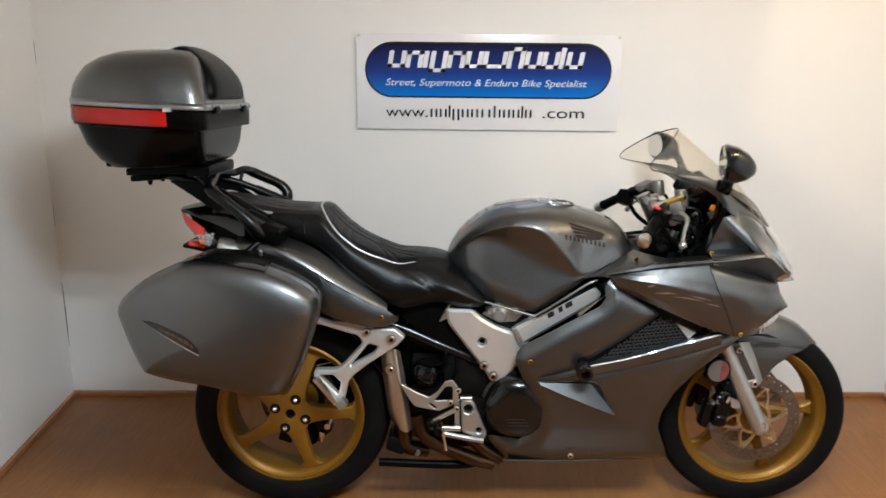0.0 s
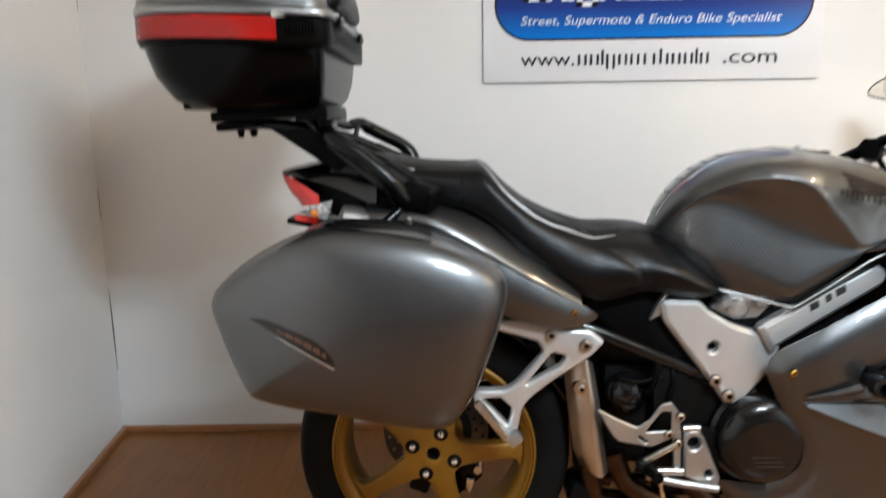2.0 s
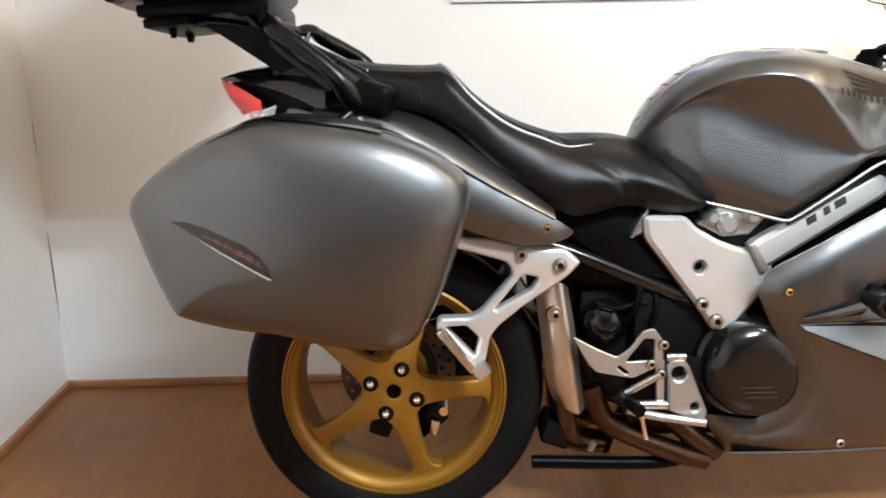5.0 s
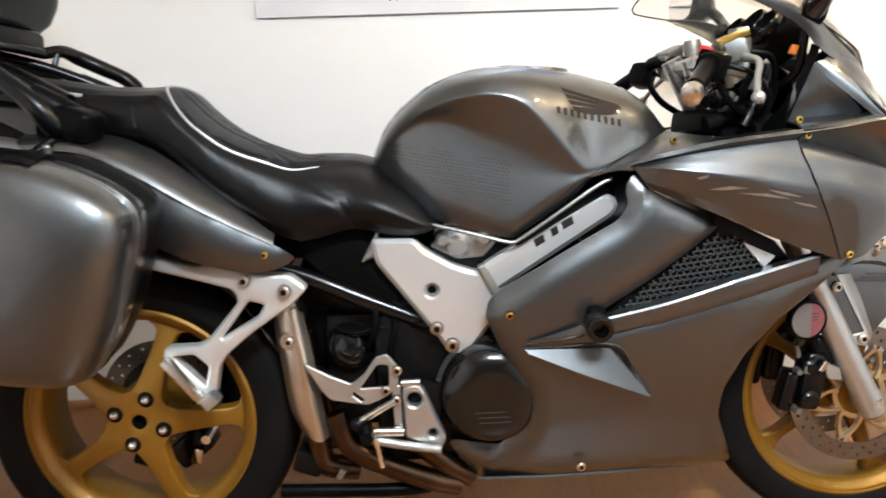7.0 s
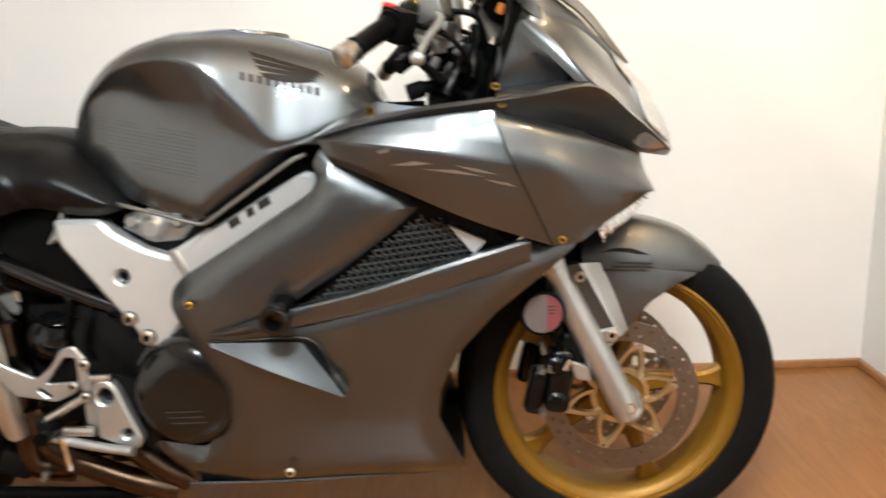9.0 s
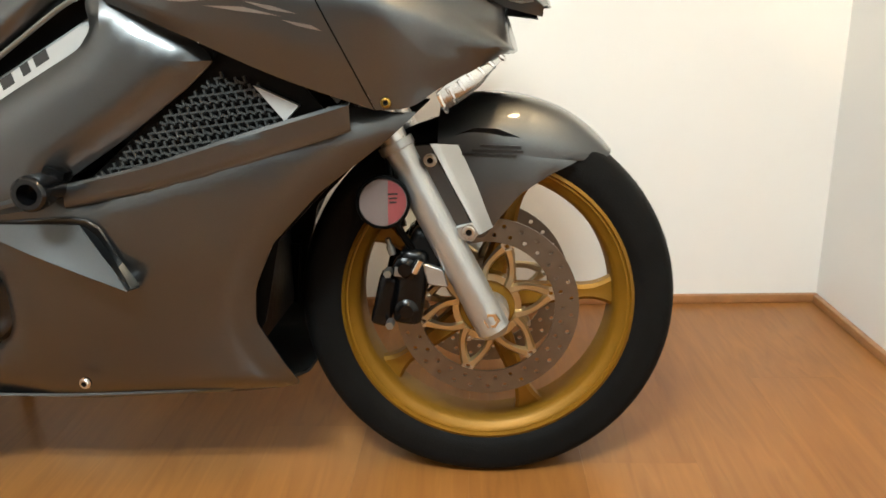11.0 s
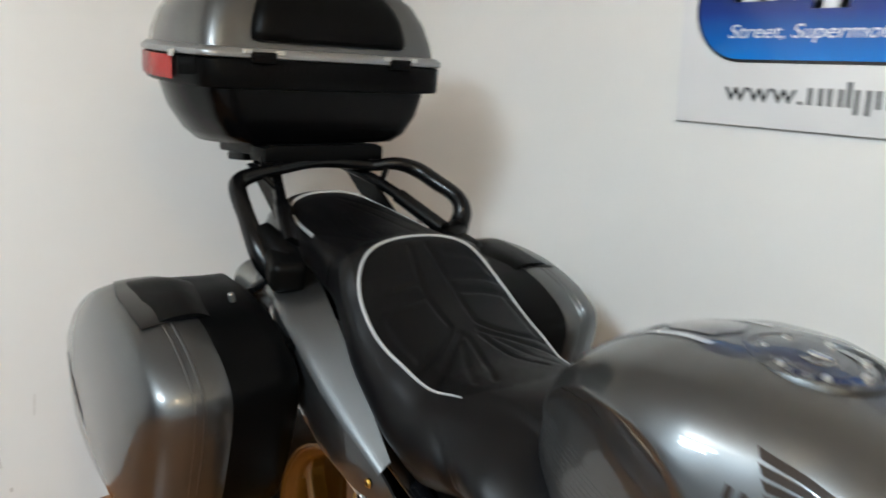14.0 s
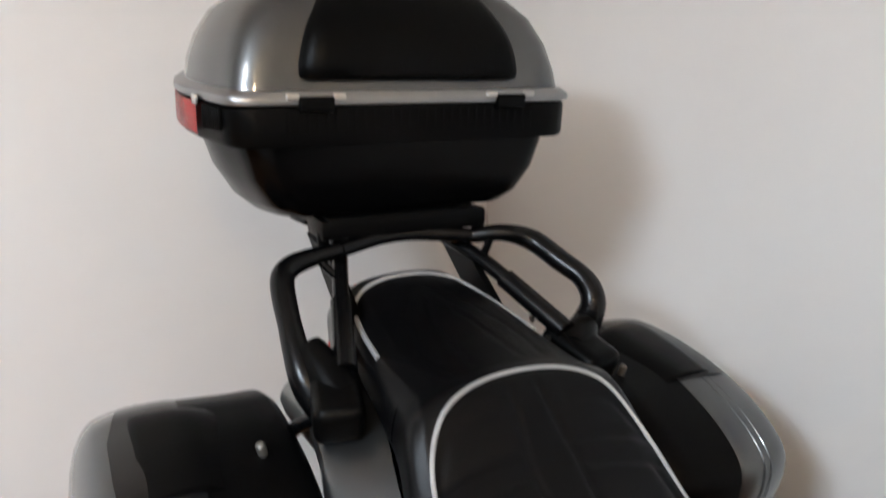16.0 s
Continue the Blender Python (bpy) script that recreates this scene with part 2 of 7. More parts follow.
def panel(outline, depth, step=0.02, thick=0.003, roll=0.006, reach=0.012, side=-1, corner=0.008, power=2.0):
    """A moulded side panel: an (x, z) outline laid on the half width depth(x, z), its rim rolled inwards."""
    loop = rounded(outline, corner)
    bm = bmesh.new()
    bm.faces.new([bm.verts.new((p[0], 0, p[1])) for p in loop])
    if roll:
        bmesh.ops.inset_region(bm, faces=bm.faces[:], thickness=reach * 0.35, use_even_offset=True)
        big = max(bm.faces, key=lambda f: f.calc_area())
        bmesh.ops.inset_region(bm, faces=[big], thickness=reach * 0.65, use_even_offset=True)
    xs = [p[0] for p in loop]
    zs = [p[1] for p in loop]
    for lo, hi, nrm in ((min(xs), max(xs), (1, 0, 0)), (min(zs), max(zs), (0, 0, 1))):
        k = int((hi - lo) / step)
        for i in range(1, k + 1):
            at = lo + (hi - lo) * i / (k + 1)
            bmesh.ops.bisect_plane(bm, geom=bm.verts[:] + bm.edges[:] + bm.faces[:], plane_co=[at * c for c in nrm], plane_no=nrm, dist=0.0004)
    dist = edge_dist(loop, [(v.co.x, v.co.z) for v in bm.verts])
    for v, d in zip(bm.verts, dist):
        f = max(0.0, 1 - d / reach) if roll else 0
        v.co.y = side * (depth(v.co.x, v.co.z) - roll * f ** power)
    bmesh.ops.recalc_face_normals(bm, faces=bm.faces[:])
    if sum(f.normal.y * f.calc_area() for f in bm.faces) * side < 0:
        bmesh.ops.reverse_faces(bm, faces=bm.faces[:])
    if thick:
        top = bm.faces[:]
        g = bmesh.ops.duplicate(bm, geom=bm.verts[:] + bm.edges[:] + top)
        low = [e for e in g["geom"] if isinstance(e, bmesh.types.BMVert)]
        rim = [e for e in bm.edges if e.is_boundary and e not in set(x for x in g["geom"] if isinstance(x, bmesh.types.BMEdge))]
        back = g["vert_map"]
        for e in rim:
            a, b = e.verts
            if a in back and b in back:
                bm.faces.new((a, b, back[b], back[a]))
        for v in low:
            v.co.y -= side * thick
        bmesh.ops.reverse_faces(bm, faces=[f for f in g["geom"] if isinstance(f, bmesh.types.BMFace)])
    return bm


def plate(outline, y0, y1, chamfer=0.002, holes=(), corner=0.004, steps=1):
    """A flat plate cut to an (x, z) outline, from y0 (outer face) to y1, with round holes (x, z, r) or outlines."""
    bm = bmesh.new()
    s = 1 if y1 > y0 else -1
    loop = rounded(outline, corner) if corner else [Vector(p) for p in outline]
    rings = [(loop, 0)]
    for h in holes:
        if isinstance(h[0], (int, float)):
            rings.append(([Vector((h[0] + h[2] * math.cos(2 * math.pi * i / 16), h[1] + h[2] * math.sin(2 * math.pi * i / 16))) for i in range(16)], 1))
        else:
            rings.append((rounded(h, 0.006), 1))
    for y, nr in ((y0, 0), (y1, 1)):
        es = []
        for lp, hole in rings:
            lp2 = inset(lp, (-chamfer if hole else chamfer)) if nr == 0 else lp
            vs = [bm.verts.new((p[0], y, p[1])) for p in lp2]
            es += [bm.edges.new((vs[i], vs[(i + 1) % len(vs)])) for i in range(len(vs))]
        bmesh.ops.triangle_fill(bm, use_beauty=True, use_dissolve=False, edges=es)
    for lp, hole in rings:
        bands = []
        for k in range(steps + 1):
            th = math.pi / 2 * k / steps
            d = chamfer * (1 - math.sin(th))
            q = inset(lp, -d if hole else d) if k < steps else lp
            bands.append([(p[0], y0 + s * chamfer * (1 - math.cos(th)), p[1]) for p in q])
        grid(bm, bands + [[(p[0], y1, p[1]) for p in lp]], close=True)
    bmesh.ops.remove_doubles(bm, verts=bm.verts[:], dist=0.00005)
    return bm


def tube(pts, r, n=0, seg=10, bm=None):
    """A round bar along a smooth curve; r may be a list along it."""
    bm = bm or bmesh.new()
    line = crv(pts, n or max(2, 8 * (len(pts) - 1) + 1 if len(pts) > 2 else 2))
    rs = r if isinstance(r, (list, tuple)) else [r, r]
    rows, up = [], None
    for i, p in enumerate(line):
        d = (line[min(i + 1, len(line) - 1)] - line[max(i - 1, 0)]).normalized()
        if up is None:
            up = Vector((0, 0, 1)) if abs(d.z) < 0.9 else Vector((1, 0, 0))
        up = (up - d * up.dot(d)).normalized()
        w = d.cross(up)
        rr = float(np.interp(i / (len(line) - 1), np.linspace(0, 1, len(rs)), rs))
        rows.append([p + (up * math.cos(2 * math.pi * k / seg) + w * math.sin(2 * math.pi * k / seg)) * rr for k in range(seg)])
    vs = grid(bm, rows, close=True)
    bm.faces.new(vs[0][::-1])
    bm.faces.new(vs[-1])
    return bm


def lathe(profile, seg=48, centre=(0, 0, 0), axis="y", bm=None, closed=False):
    """Turns (radius, along) round an axis."""
    bm = bm or bmesh.new()
    rows = []
    for r, a in profile:
        row = []
        for k in range(seg):
            c, s = r * math.cos(2 * math.pi * k / seg), r * math.sin(2 * math.pi * k / seg)
            row.append(Vector({"y": (c, a, s), "z": (c, s, a), "x": (a, c, s)}[axis]) + Vector(centre))
        rows.append(row)
    if closed:
        rows.append(rows[0])
    grid(bm, rows, close=True)
    bmesh.ops.remove_doubles(bm, verts=bm.verts[:], dist=0.00005)
    return bm


def rod(a, b, profile, seg=20):
    """Turns (radius, share along a-b) into a rod from a to b."""
    bm = lathe([(r, s * (Vector(b) - Vector(a)).length) for r, s in profile], seg, axis="z")
    m = Matrix.Translation(a) @ (Vector(b) - Vector(a)).to_track_quat("Z", "Y").to_matrix().to_4x4()
    bmesh.ops.transform(bm, matrix=m, verts=bm.verts[:])
    return bm


def block(centre, size, bevel=0.004, turn=(0, 0, 0), seg=2, bm=None):
    b = bmesh.new()
    bmesh.ops.create_cube(b, size=1)
    bmesh.ops.scale(b, vec=size, verts=b.verts[:])
    if bevel:
        bmesh.ops.bevel(b, geom=b.edges[:], offset=bevel, segments=seg, affect="EDGES", profile=0.6)
    bmesh.ops.transform(b, matrix=pose(*centre, *turn), verts=b.verts[:])
    if bm is None:
        return b
    me = bpy.data.meshes.new("tmp")
    b.to_mesh(me)
    b.free()
    bm.from_mesh(me)
    bpy.data.meshes.remove(me)
    return bm


def ball(centre, r, squash=(1, 1, 1)):
    bm = bmesh.new()
    bmesh.ops.create_uvsphere(bm, u_segments=20, v_segments=12, radius=r)
    bmesh.ops.scale(bm, vec=squash, verts=bm.verts[:])
    bmesh.ops.translate(bm, vec=centre, verts=bm.verts[:])
    return bm


def rings_loft(rings, cap0=True, cap1=True):
    bm = bmesh.new()
    vs = grid(bm, rings, close=True)
    if cap0:
        bm.faces.new(vs[0][::-1])
    if cap1:
        bm.faces.new(vs[-1])
    return bm


def tree(ob):
    from mathutils import bvhtree
    return bvhtree.BVHTree.FromPolygons([v.co for v in ob.data.vertices], [p.vertices[:] for p in ob.data.polygons])


def laid(outlines, surface, way, start, step=0.012, lift=0.0008, corner=0.0):
    """Thin shapes laid on a surface: 2D outlines thrown along a way ("y": from the right side, "z": from above)."""
    bm = bmesh.new()
    for o in outlines:
        loop = rounded(o, corner) if corner else o
        b = bmesh.new()
        b.faces.new([b.verts.new((p[0], 0, p[1])) for p in loop])
        lo = [min(p[k] for p in loop) for k in (0, 1)]
        hi = [max(p[k] for p in loop) for k in (0, 1)]
        for k, nrm in ((0, (1, 0, 0)), (1, (0, 0, 1))):
            c = int((hi[k] - lo[k]) / step)
            for i in range(1, c + 1):
                at = lo[k] + (hi[k] - lo[k]) * i / (c + 1)
                bmesh.ops.bisect_plane(b, geom=b.verts[:] + b.edges[:] + b.faces[:], plane_co=[at * q for q in nrm], plane_no=nrm, dist=0.0002)
        bad = False
        for v in b.verts:
            src, d = ((v.co.x, start, v.co.z), (0, 1, 0)) if way == "y" else ((v.co.x, v.co.z, start), (0, 0, -1))
            hit, nrm, _, _ = surface.ray_cast(Vector(src), Vector(d))
            if hit is None:
                bad = True
                break
            if nrm.dot(Vector(d)) > 0:
                nrm = -nrm
            v.co = hit + nrm * lift
        if not bad:
            me = bpy.data.meshes.new("tmp")
            b.to_mesh(me)
            bm.from_mesh(me)
            bpy.data.meshes.remove(me)
        b.free()
    return bm

# ---- room ----
XL, XR, YB, YF, H = -1.10, 2.32, 0.73, -7.40, 2.50


def wall_paint(name, colour):
    m = mat(name, colour, 0.55, 0, 0, 0.035, 1.3, 0.12, 90, 0.35)
    return m


WALL = wall_paint("warm_white_wall_paint", (0.79, 0.785, 0.765))
CEIL = wall_paint("white_ceiling_paint", (0.82, 0.82, 0.81))
# unseen wall, coloured dark so that the bike's panels reflect less light
FAR = wall_paint("taupe_wall_paint", (0.36, 0.32, 0.28))
SKIRT = mat("stained_wood_trim", (0.34, 0.155, 0.060), 0.35, 0, 0.2, 0.3, 30, 0.1, 300)


def wood_floor():
    m = bpy.data.materials.new("beech_laminate")
    m.use_nodes = True
    nt = m.node_tree
    b = nt.nodes["Principled BSDF"]
    tc = nt.nodes.new("ShaderNodeTexCoord")
    info = nt.nodes.new("ShaderNodeObjectInfo")
    off = nt.nodes.new("ShaderNodeVectorMath")
    off.operation = "ADD"
    sc = nt.nodes.new("ShaderNodeVectorMath")
    sc.operation = "SCALE"
    sc.inputs[3].default_value = 37.0
    nt.links.new(info.outputs["Random"], sc.inputs[0])
    nt.links.new(tc.outputs["Object"], off.inputs[0])
    nt.links.new(sc.outputs[0], off.inputs[1])
    mp = nt.nodes.new("ShaderNodeMapping")
    mp.inputs["Scale"].default_value = (26.0, 2.0, 1.0)
    nt.links.new(off.outputs[0], mp.inputs[0])
    n = nt.nodes.new("ShaderNodeTexNoise")
    n.inputs["Scale"].default_value, n.inputs["Detail"].default_value, n.inputs["Distortion"].default_value = 1.6, 8, 1.2
    nt.links.new(mp.outputs[0], n.inputs["Vector"])
    big = nt.nodes.new("ShaderNodeTexNoise")
    big.inputs["Scale"].default_value = 2.2
    nt.links.new(off.outputs[0], big.inputs["Vector"])
    mixf = nt.nodes.new("ShaderNodeMath")
    mixf.operation = "MULTIPLY_ADD"
    mixf.inputs[1].default_value, mixf.inputs[2].default_value = 0.55, 0.0
    nt.links.new(n.outputs["Fac"], mixf.inputs[0])
    add = nt.nodes.new("ShaderNodeMath")
    add.operation = "MULTIPLY_ADD"
    add.inputs[1].default_value = 0.35
    nt.links.new(big.outputs["Fac"], add.inputs[0])
    nt.links.new(mixf.outputs[0], add.inputs[2])
    add2 = nt.nodes.new("ShaderNodeMath")
    add2.operation = "MULTIPLY_ADD"
    add2.inputs[1].default_value = 0.12
    nt.links.new(info.outputs["Random"], add2.inputs[0])
    nt.links.new(add.outputs[0], add2.inputs[2])
    ramp = nt.nodes.new("ShaderNodeValToRGB")
    ramp.color_ramp.elements[0].position, ramp.color_ramp.elements[0].color = 0.30, (0.182, 0.070, 0.0165, 1)
    ramp.color_ramp.elements[1].position, ramp.color_ramp.elements[1].color = 0.68, (0.298, 0.126, 0.032, 1)
    nt.links.new(add2.outputs[0], ramp.inputs[0])
    nt.links.new(ramp.outputs[0], b.inputs["Base Color"])
    b.inputs["Roughness"].default_value = 0.36
    bmp = nt.nodes.new("ShaderNodeBump")
    bmp.inputs["Strength"].default_value, bmp.inputs["Distance"].default_value = 0.08, 0.001
    nt.links.new(n.outputs["Fac"], bmp.inputs["Height"])
    nt.links.new(bmp.outputs[0], b.inputs["Normal"])
    return m


FLOOR = wood_floor()


def slab(name, lo, hi, material, label, category="wall"):
    c = [(a + b) / 2 for a, b in zip(lo, hi)]
    ob = part(name, block(c, [b - a for a, b in zip(lo, hi)], 0), material)
    return tagged(ob, label, category, kind="structure")


T = 0.12
slab("wall_back", (XL - 0.3, YB, -0.1), (XR + T, YB + T, H), WALL, "plain warm-white painted back wall with a printed sign")
slab("wall_right", (XR, YF - T, -0.1), (XR + T, YB, H), WALL, "plain warm-white painted side wall beyond the front wheel")
slab("wall_front", (XL - 0.3, YF - T, -0.1), (XR, YF, H), FAR, "plain taupe wall behind the camera, unseen and kept dark for the reflections")
left = part("wall_left", block((0, -4.1, (H - 0.1) / 2), (T, 8.4, H + 0.1), 0), WALL)
left.matrix_world = pose(XL - T / 2, YB, 0, 0, 0.9, 3.5)
tagged(left, "plain warm-white side wall behind the rear wheel", "wall", kind="structure")
CRACK = mat("dark_gap", (0.10, 0.075, 0.055), 0.8, 0, 0, 0.4, 60)
for z0, z1, r in ((0.12, 0.62, 0.0022), (0.62, 0.95, 0.0012), (1.10, 1.75, 0.0016)):
    part("corner_gap", tube([(T / 2 + 0.001, -0.002, z0), (T / 2 + 0.0025, -0.004, (z0 + z1) / 2), (T / 2 + 0.001, -0.002, z1)], [0.0004, r, 0.0004], 20, 6), CRACK, left)
SCUFF = mat("grey_scuff", (0.60, 0.58, 0.55), 0.7, 0, 0, 0.3, 90)
for y, z, w, h, t in ((-1.000, 0.175, 0.020, 0.006, 20), (-0.985, 0.168, 0.008, 0.010, 0), (-0.935, 0.060, 0.016, 0.005, -30), (-1.235, 0.260, 0.004, 0.110, 6), (-1.214, 0.136, 0.007, 0.012, 0), (-1.13, 0.36, 0.003, 0.06, -8)):
    part("scuff", block((T / 2 + 0.0006, y, z), (0.0008, w, h), 0.0002, (t, 0, 0)), SCUFF, left)
slab("ceiling", (XL - 0.3, YF - T, H), (XR + T, YB + T, H + 0.1), CEIL, "flat white painted ceiling", "ceiling")
slab("floor", (XL - 0.3, YF - T, -0.10), (XR + T, YB + T, -0.006), SKIRT, "wooden laminate floor in warm beech", "floor")

sk = part("baseboard", block(((XL + XR) / 2, YB - 0.008, 0.011), (XR - XL, 0.016, 0.022), 0.004), SKIRT)
tagged(sk, "thin reddish-brown wooden floor trim along the back wall", "trim", kind="structure")
sk2 = part("baseboard", block((0.009, -4.0, 0.011), (0.016, 8.0, 0.022), 0.004), SKIRT)
sk2.matrix_world = pose(XL, YB, 0, 0, 0, 3.5)
tagged(sk2, "thin reddish-brown wooden floor trim along the side wall", "trim", kind="structure")
sk3 = part("baseboard", block((XR - 0.008, (YB + YF) / 2, 0.011), (0.016, YB - YF - 0.04, 0.022), 0.004), SKIRT)
tagged(sk3, "thin reddish-brown wooden floor trim along the side wall", "trim", kind="structure")

# lamp housings behind the camera, out of view and made up round the lights
lamp = part("ceiling_lamp", block((1.02, -1.70, 2.280), (0.70, 0.56, 0.036), 0.006), CEIL)
for dx in (-0.25, 0.25):
    part("suspension_wire", rod((1.02 + dx, -1.70, 2.296), (1.02 + dx, -1.70, 2.50), [(0, 0), (0.003, 0), (0.003, 1), (0, 1)], 8), CEIL, lamp)
tagged(lamp, "white ceiling lamp tray with two tubes, hung low to fit the added uplight", "ceiling lamp")
bulb = part("pendant_lamp", lathe([(0.012, 0.19), (0.014, 0.10), (0.05, 0.085), (0.10, 0.03), (0.105, 0.03), (0.05, 0.095), (0.02, 0.105), (0.012, 0.19)], 28, (2.00, -0.75, 2.27), "z"), CEIL)
tagged(bulb, "small white pendant lamp shade with a warm bulb", "pendant lamp")
spot = part("spot_lamp", rod((1.88, -1.265, 2.48), (1.893, -1.222, 2.425), [(0, 0), (0.03, 0), (0.04, 0.5), (0.04, 1.0), (0.034, 1.0), (0.03, 0.6), (0, 0.6)], 24), CEIL)
SPOT = Vector((1.9, -1.2, 2.40))


def barn_door(a, b, away):
    """A thin flap added to cut the beam; its edge lies on the sight lines from the bulb to a and b on the wall."""
    p, q = (SPOT + (Vector(v) - SPOT).normalized() * 0.25 for v in (a, b))
    bm = bmesh.new()
    bm.faces.new([bm.verts.new(v) for v in (p, q, q + Vector(away), p + Vector(away))])
    bmesh.ops.solidify(bm, geom=bm.faces[:], thickness=0.002)
    part("barn_door", bm, CEIL, spot)


# two unseen flaps give the light patch on the wall its straight edges
barn_door((1.80, YB, 2.38), (1.64, YB, 1.13), (-0.22, 0.0, 0.0))
barn_door((1.60, YB, 1.166), (2.75, YB, 0.12), (-0.10, 0.0, -0.16))
tagged(spot, "small white ceiling spot lamp aimed at the corner", "spot lamp")
# ---- sign on the back wall ----
SIGNW = mat("sign_white", (0.80, 0.80, 0.81), 0.18, 0, 0.4, 0.02, 5)
INK = mat("sign_black_ink", (0.012, 0.012, 0.014), 0.25, 0, 0.4, 0.05, 20)
LETTER = mat("sign_white_ink", (0.82, 0.84, 0.88), 0.25, 0, 0.3, 0.02, 20)


def sign_blue():
    m = bpy.data.materials.new("sign_blue_gradient")
    m.use_nodes = True
    nt = m.node_tree
    b = nt.nodes["Principled BSDF"]
    tc = nt.nodes.new("ShaderNodeTexCoord")
    sp = nt.nodes.new("ShaderNodeSeparateXYZ")
    nt.links.new(tc.outputs["Generated"], sp.inputs[0])
    r = nt.nodes.new("ShaderNodeValToRGB")
    e = r.color_ramp.elements
    e[0].position, e[0].color = 0.02, (0.004, 0.17, 0.62, 1)
    e[1].position, e[1].color = 0.98, (0.010, 0.010, 0.040, 1)
    k = e.new(0.45)
    k.color = (0.014, 0.040, 0.24, 1)
    nt.links.new(sp.outputs[2], r.inputs[0])
    nt.links.new(r.outputs[0], b.inputs["Base Color"])
    b.inputs["Roughness"].default_value = 0.18
    b.inputs["Coat Weight"].default_value = 0.4
    return m


sign = tagged(new("wall_sign"), "white rectangular sign with a blue pill-shaped panel, screwed to the wall", "sign")
sign.matrix_world = pose(0.645, YB - 0.008, 1.296, 0, 0.73, 0)
SW, SH = 0.998, 0.355
part("board", block((0, 0.0, 0), (SW, 0.006, SH), 0.0015), SIGNW, sign)


def pill(w, h, cx, cz, y, d):
    r = h / 2
    pts = []
    for k in range(17):
        a = math.pi / 2 - math.pi * k / 16
        pts.append((cx + w / 2 - r + r * math.cos(a), cz + r * math.sin(a)))
    for k in range(17):
        a = -math.pi / 2 - math.pi * k / 16
        pts.append((cx - w / 2 + r + r * math.cos(a), cz + r * math.sin(a)))
    return plate(pts, y, y + d, 0.0003, corner=0)


PZ = 0.0455
part("panel_border", pill(0.932, 0.206, 0.0, PZ, -0.0042, 0.001), INK, sign)
part("panel", pill(0.920, 0.194, 0.0, PZ, -0.0052, 0.001), sign_blue(), sign, "blue gradient pill-shaped panel")


def slanted(x, z, w, h, s=0.18):
    return [(x + s * z, z), (x + w + s * z, z), (x + w + s * (z + h), z + h), (x + s * (z + h), z + h)]


# trade mark: hollow slanted boxes
xw = [0.068, 0.066, 0.026, 0.066, 0.068, 0.066, 0.092, 0.066, 0.066, 0.066, 0.026, 0.066]
x = -0.392
for i, w in enumerate(xw):
    tall = i in (7, 10)
    z0, hh = 0.054 - (0.016 if i == 3 else 0), 0.062 + (0.016 if tall or i == 3 else 0)
    for o in ((slanted(x, z0, 0.018, hh)), (slanted(x + w - 0.020, z0, 0.018, hh)) if w > 0.03 else None,
              slanted(x, z0, w - 0.002, 0.014) if w > 0.03 and i % 3 != 1 else None, slanted(x, z0 + hh - 0.014, w - 0.002, 0.014) if w > 0.03 and i % 3 == 1 else None):
        if o:
            part("trade_mark_stroke", plate(o, -0.0062, -0.0052, 0.0002, corner=0.003), LETTER, sign)
    x += w - 0.0005


def lettering(name, text, size, x, z, y, material, width=None, shear=0.0):
    cu = bpy.data.curves.new(name, "FONT")
    cu.body, cu.size, cu.shear, cu.extrude = text, size, shear, 0.0003
    tmp = new("tmp_text", cu)
    me = bpy.data.meshes.new_from_object(tmp.evaluated_get(bpy.context.evaluated_depsgraph_get()))
    bpy.data.objects.remove(tmp)
    me.materials.clear()
    me.materials.append(material)
    ob = new(name, me)
    ob.parent = sign
    xs = [v.co.x for v in me.vertices]
    k = width / (max(xs) - min(xs)) if width else 1
    ob.matrix_basis = pose(x - min(xs) * k, y, z, 90) @ Matrix.Diagonal((k, 1, 1, 1))
    return ob


lettering("tagline", "Street, Supermoto & Enduro Bike Specialist", 0.036, -0.388, -0.012, -0.0056, LETTER, 0.763, 0.25)
lettering("web_address_start", "www.", 0.058, -0.388, -0.130, -0.0036, INK, 0.160)
lettering("web_address_end", ".com", 0.058, 0.212, -0.130, -0.0036, INK, 0.158)
x = -0.222
for i, w in enumerate((0.036, 0.036, 0.012, 0.036, 0.036, 0.036, 0.050, 0.036, 0.036, 0.036, 0.012, 0.034)):
    low, up = (-0.012 if i == 3 else 0), (0.013 if i in (2, 7, 10) else 0)
    for e in ((-1, 1) if w > 0.02 else (0,)):
        part("web_address_bar", block((x + w / 2 + e * w * 0.27, -0.0034, -0.130 + (0.031 + (up if e <= 0 else 0) + low) / 2), (0.0075, 0.0008, 0.031 + (up if e <= 0 else 0) - low), 0), INK, sign)
    x += w
for sx in (-0.488, 0.488):
    part("screw", lathe([(0, -0.0052), (0.004, -0.0050), (0.005, -0.0030), (0, -0.0028)], 14, (sx, 0, 0.170)), STEEL, sign)


# ---- motorcycle: x forwards, right side at -y, rear axle over the origin; it leans on its side stand ----
LEAN = pose(0, 0, -0.006, -3.5)  # tyres pressed a little flat by the weight
bike = tagged(new("motorcycle"), "gunmetal grey sport-touring motorcycle with gold wheels, parked on its side stand", "motorcycle")
bike.matrix_world = LEAN


def sides(name, make, material, parent=bike, label=""):
    """The same part on the right (-1) and the left (+1)."""
    return [part(name, make(s), material, parent, label) for s in (-1, 1)]


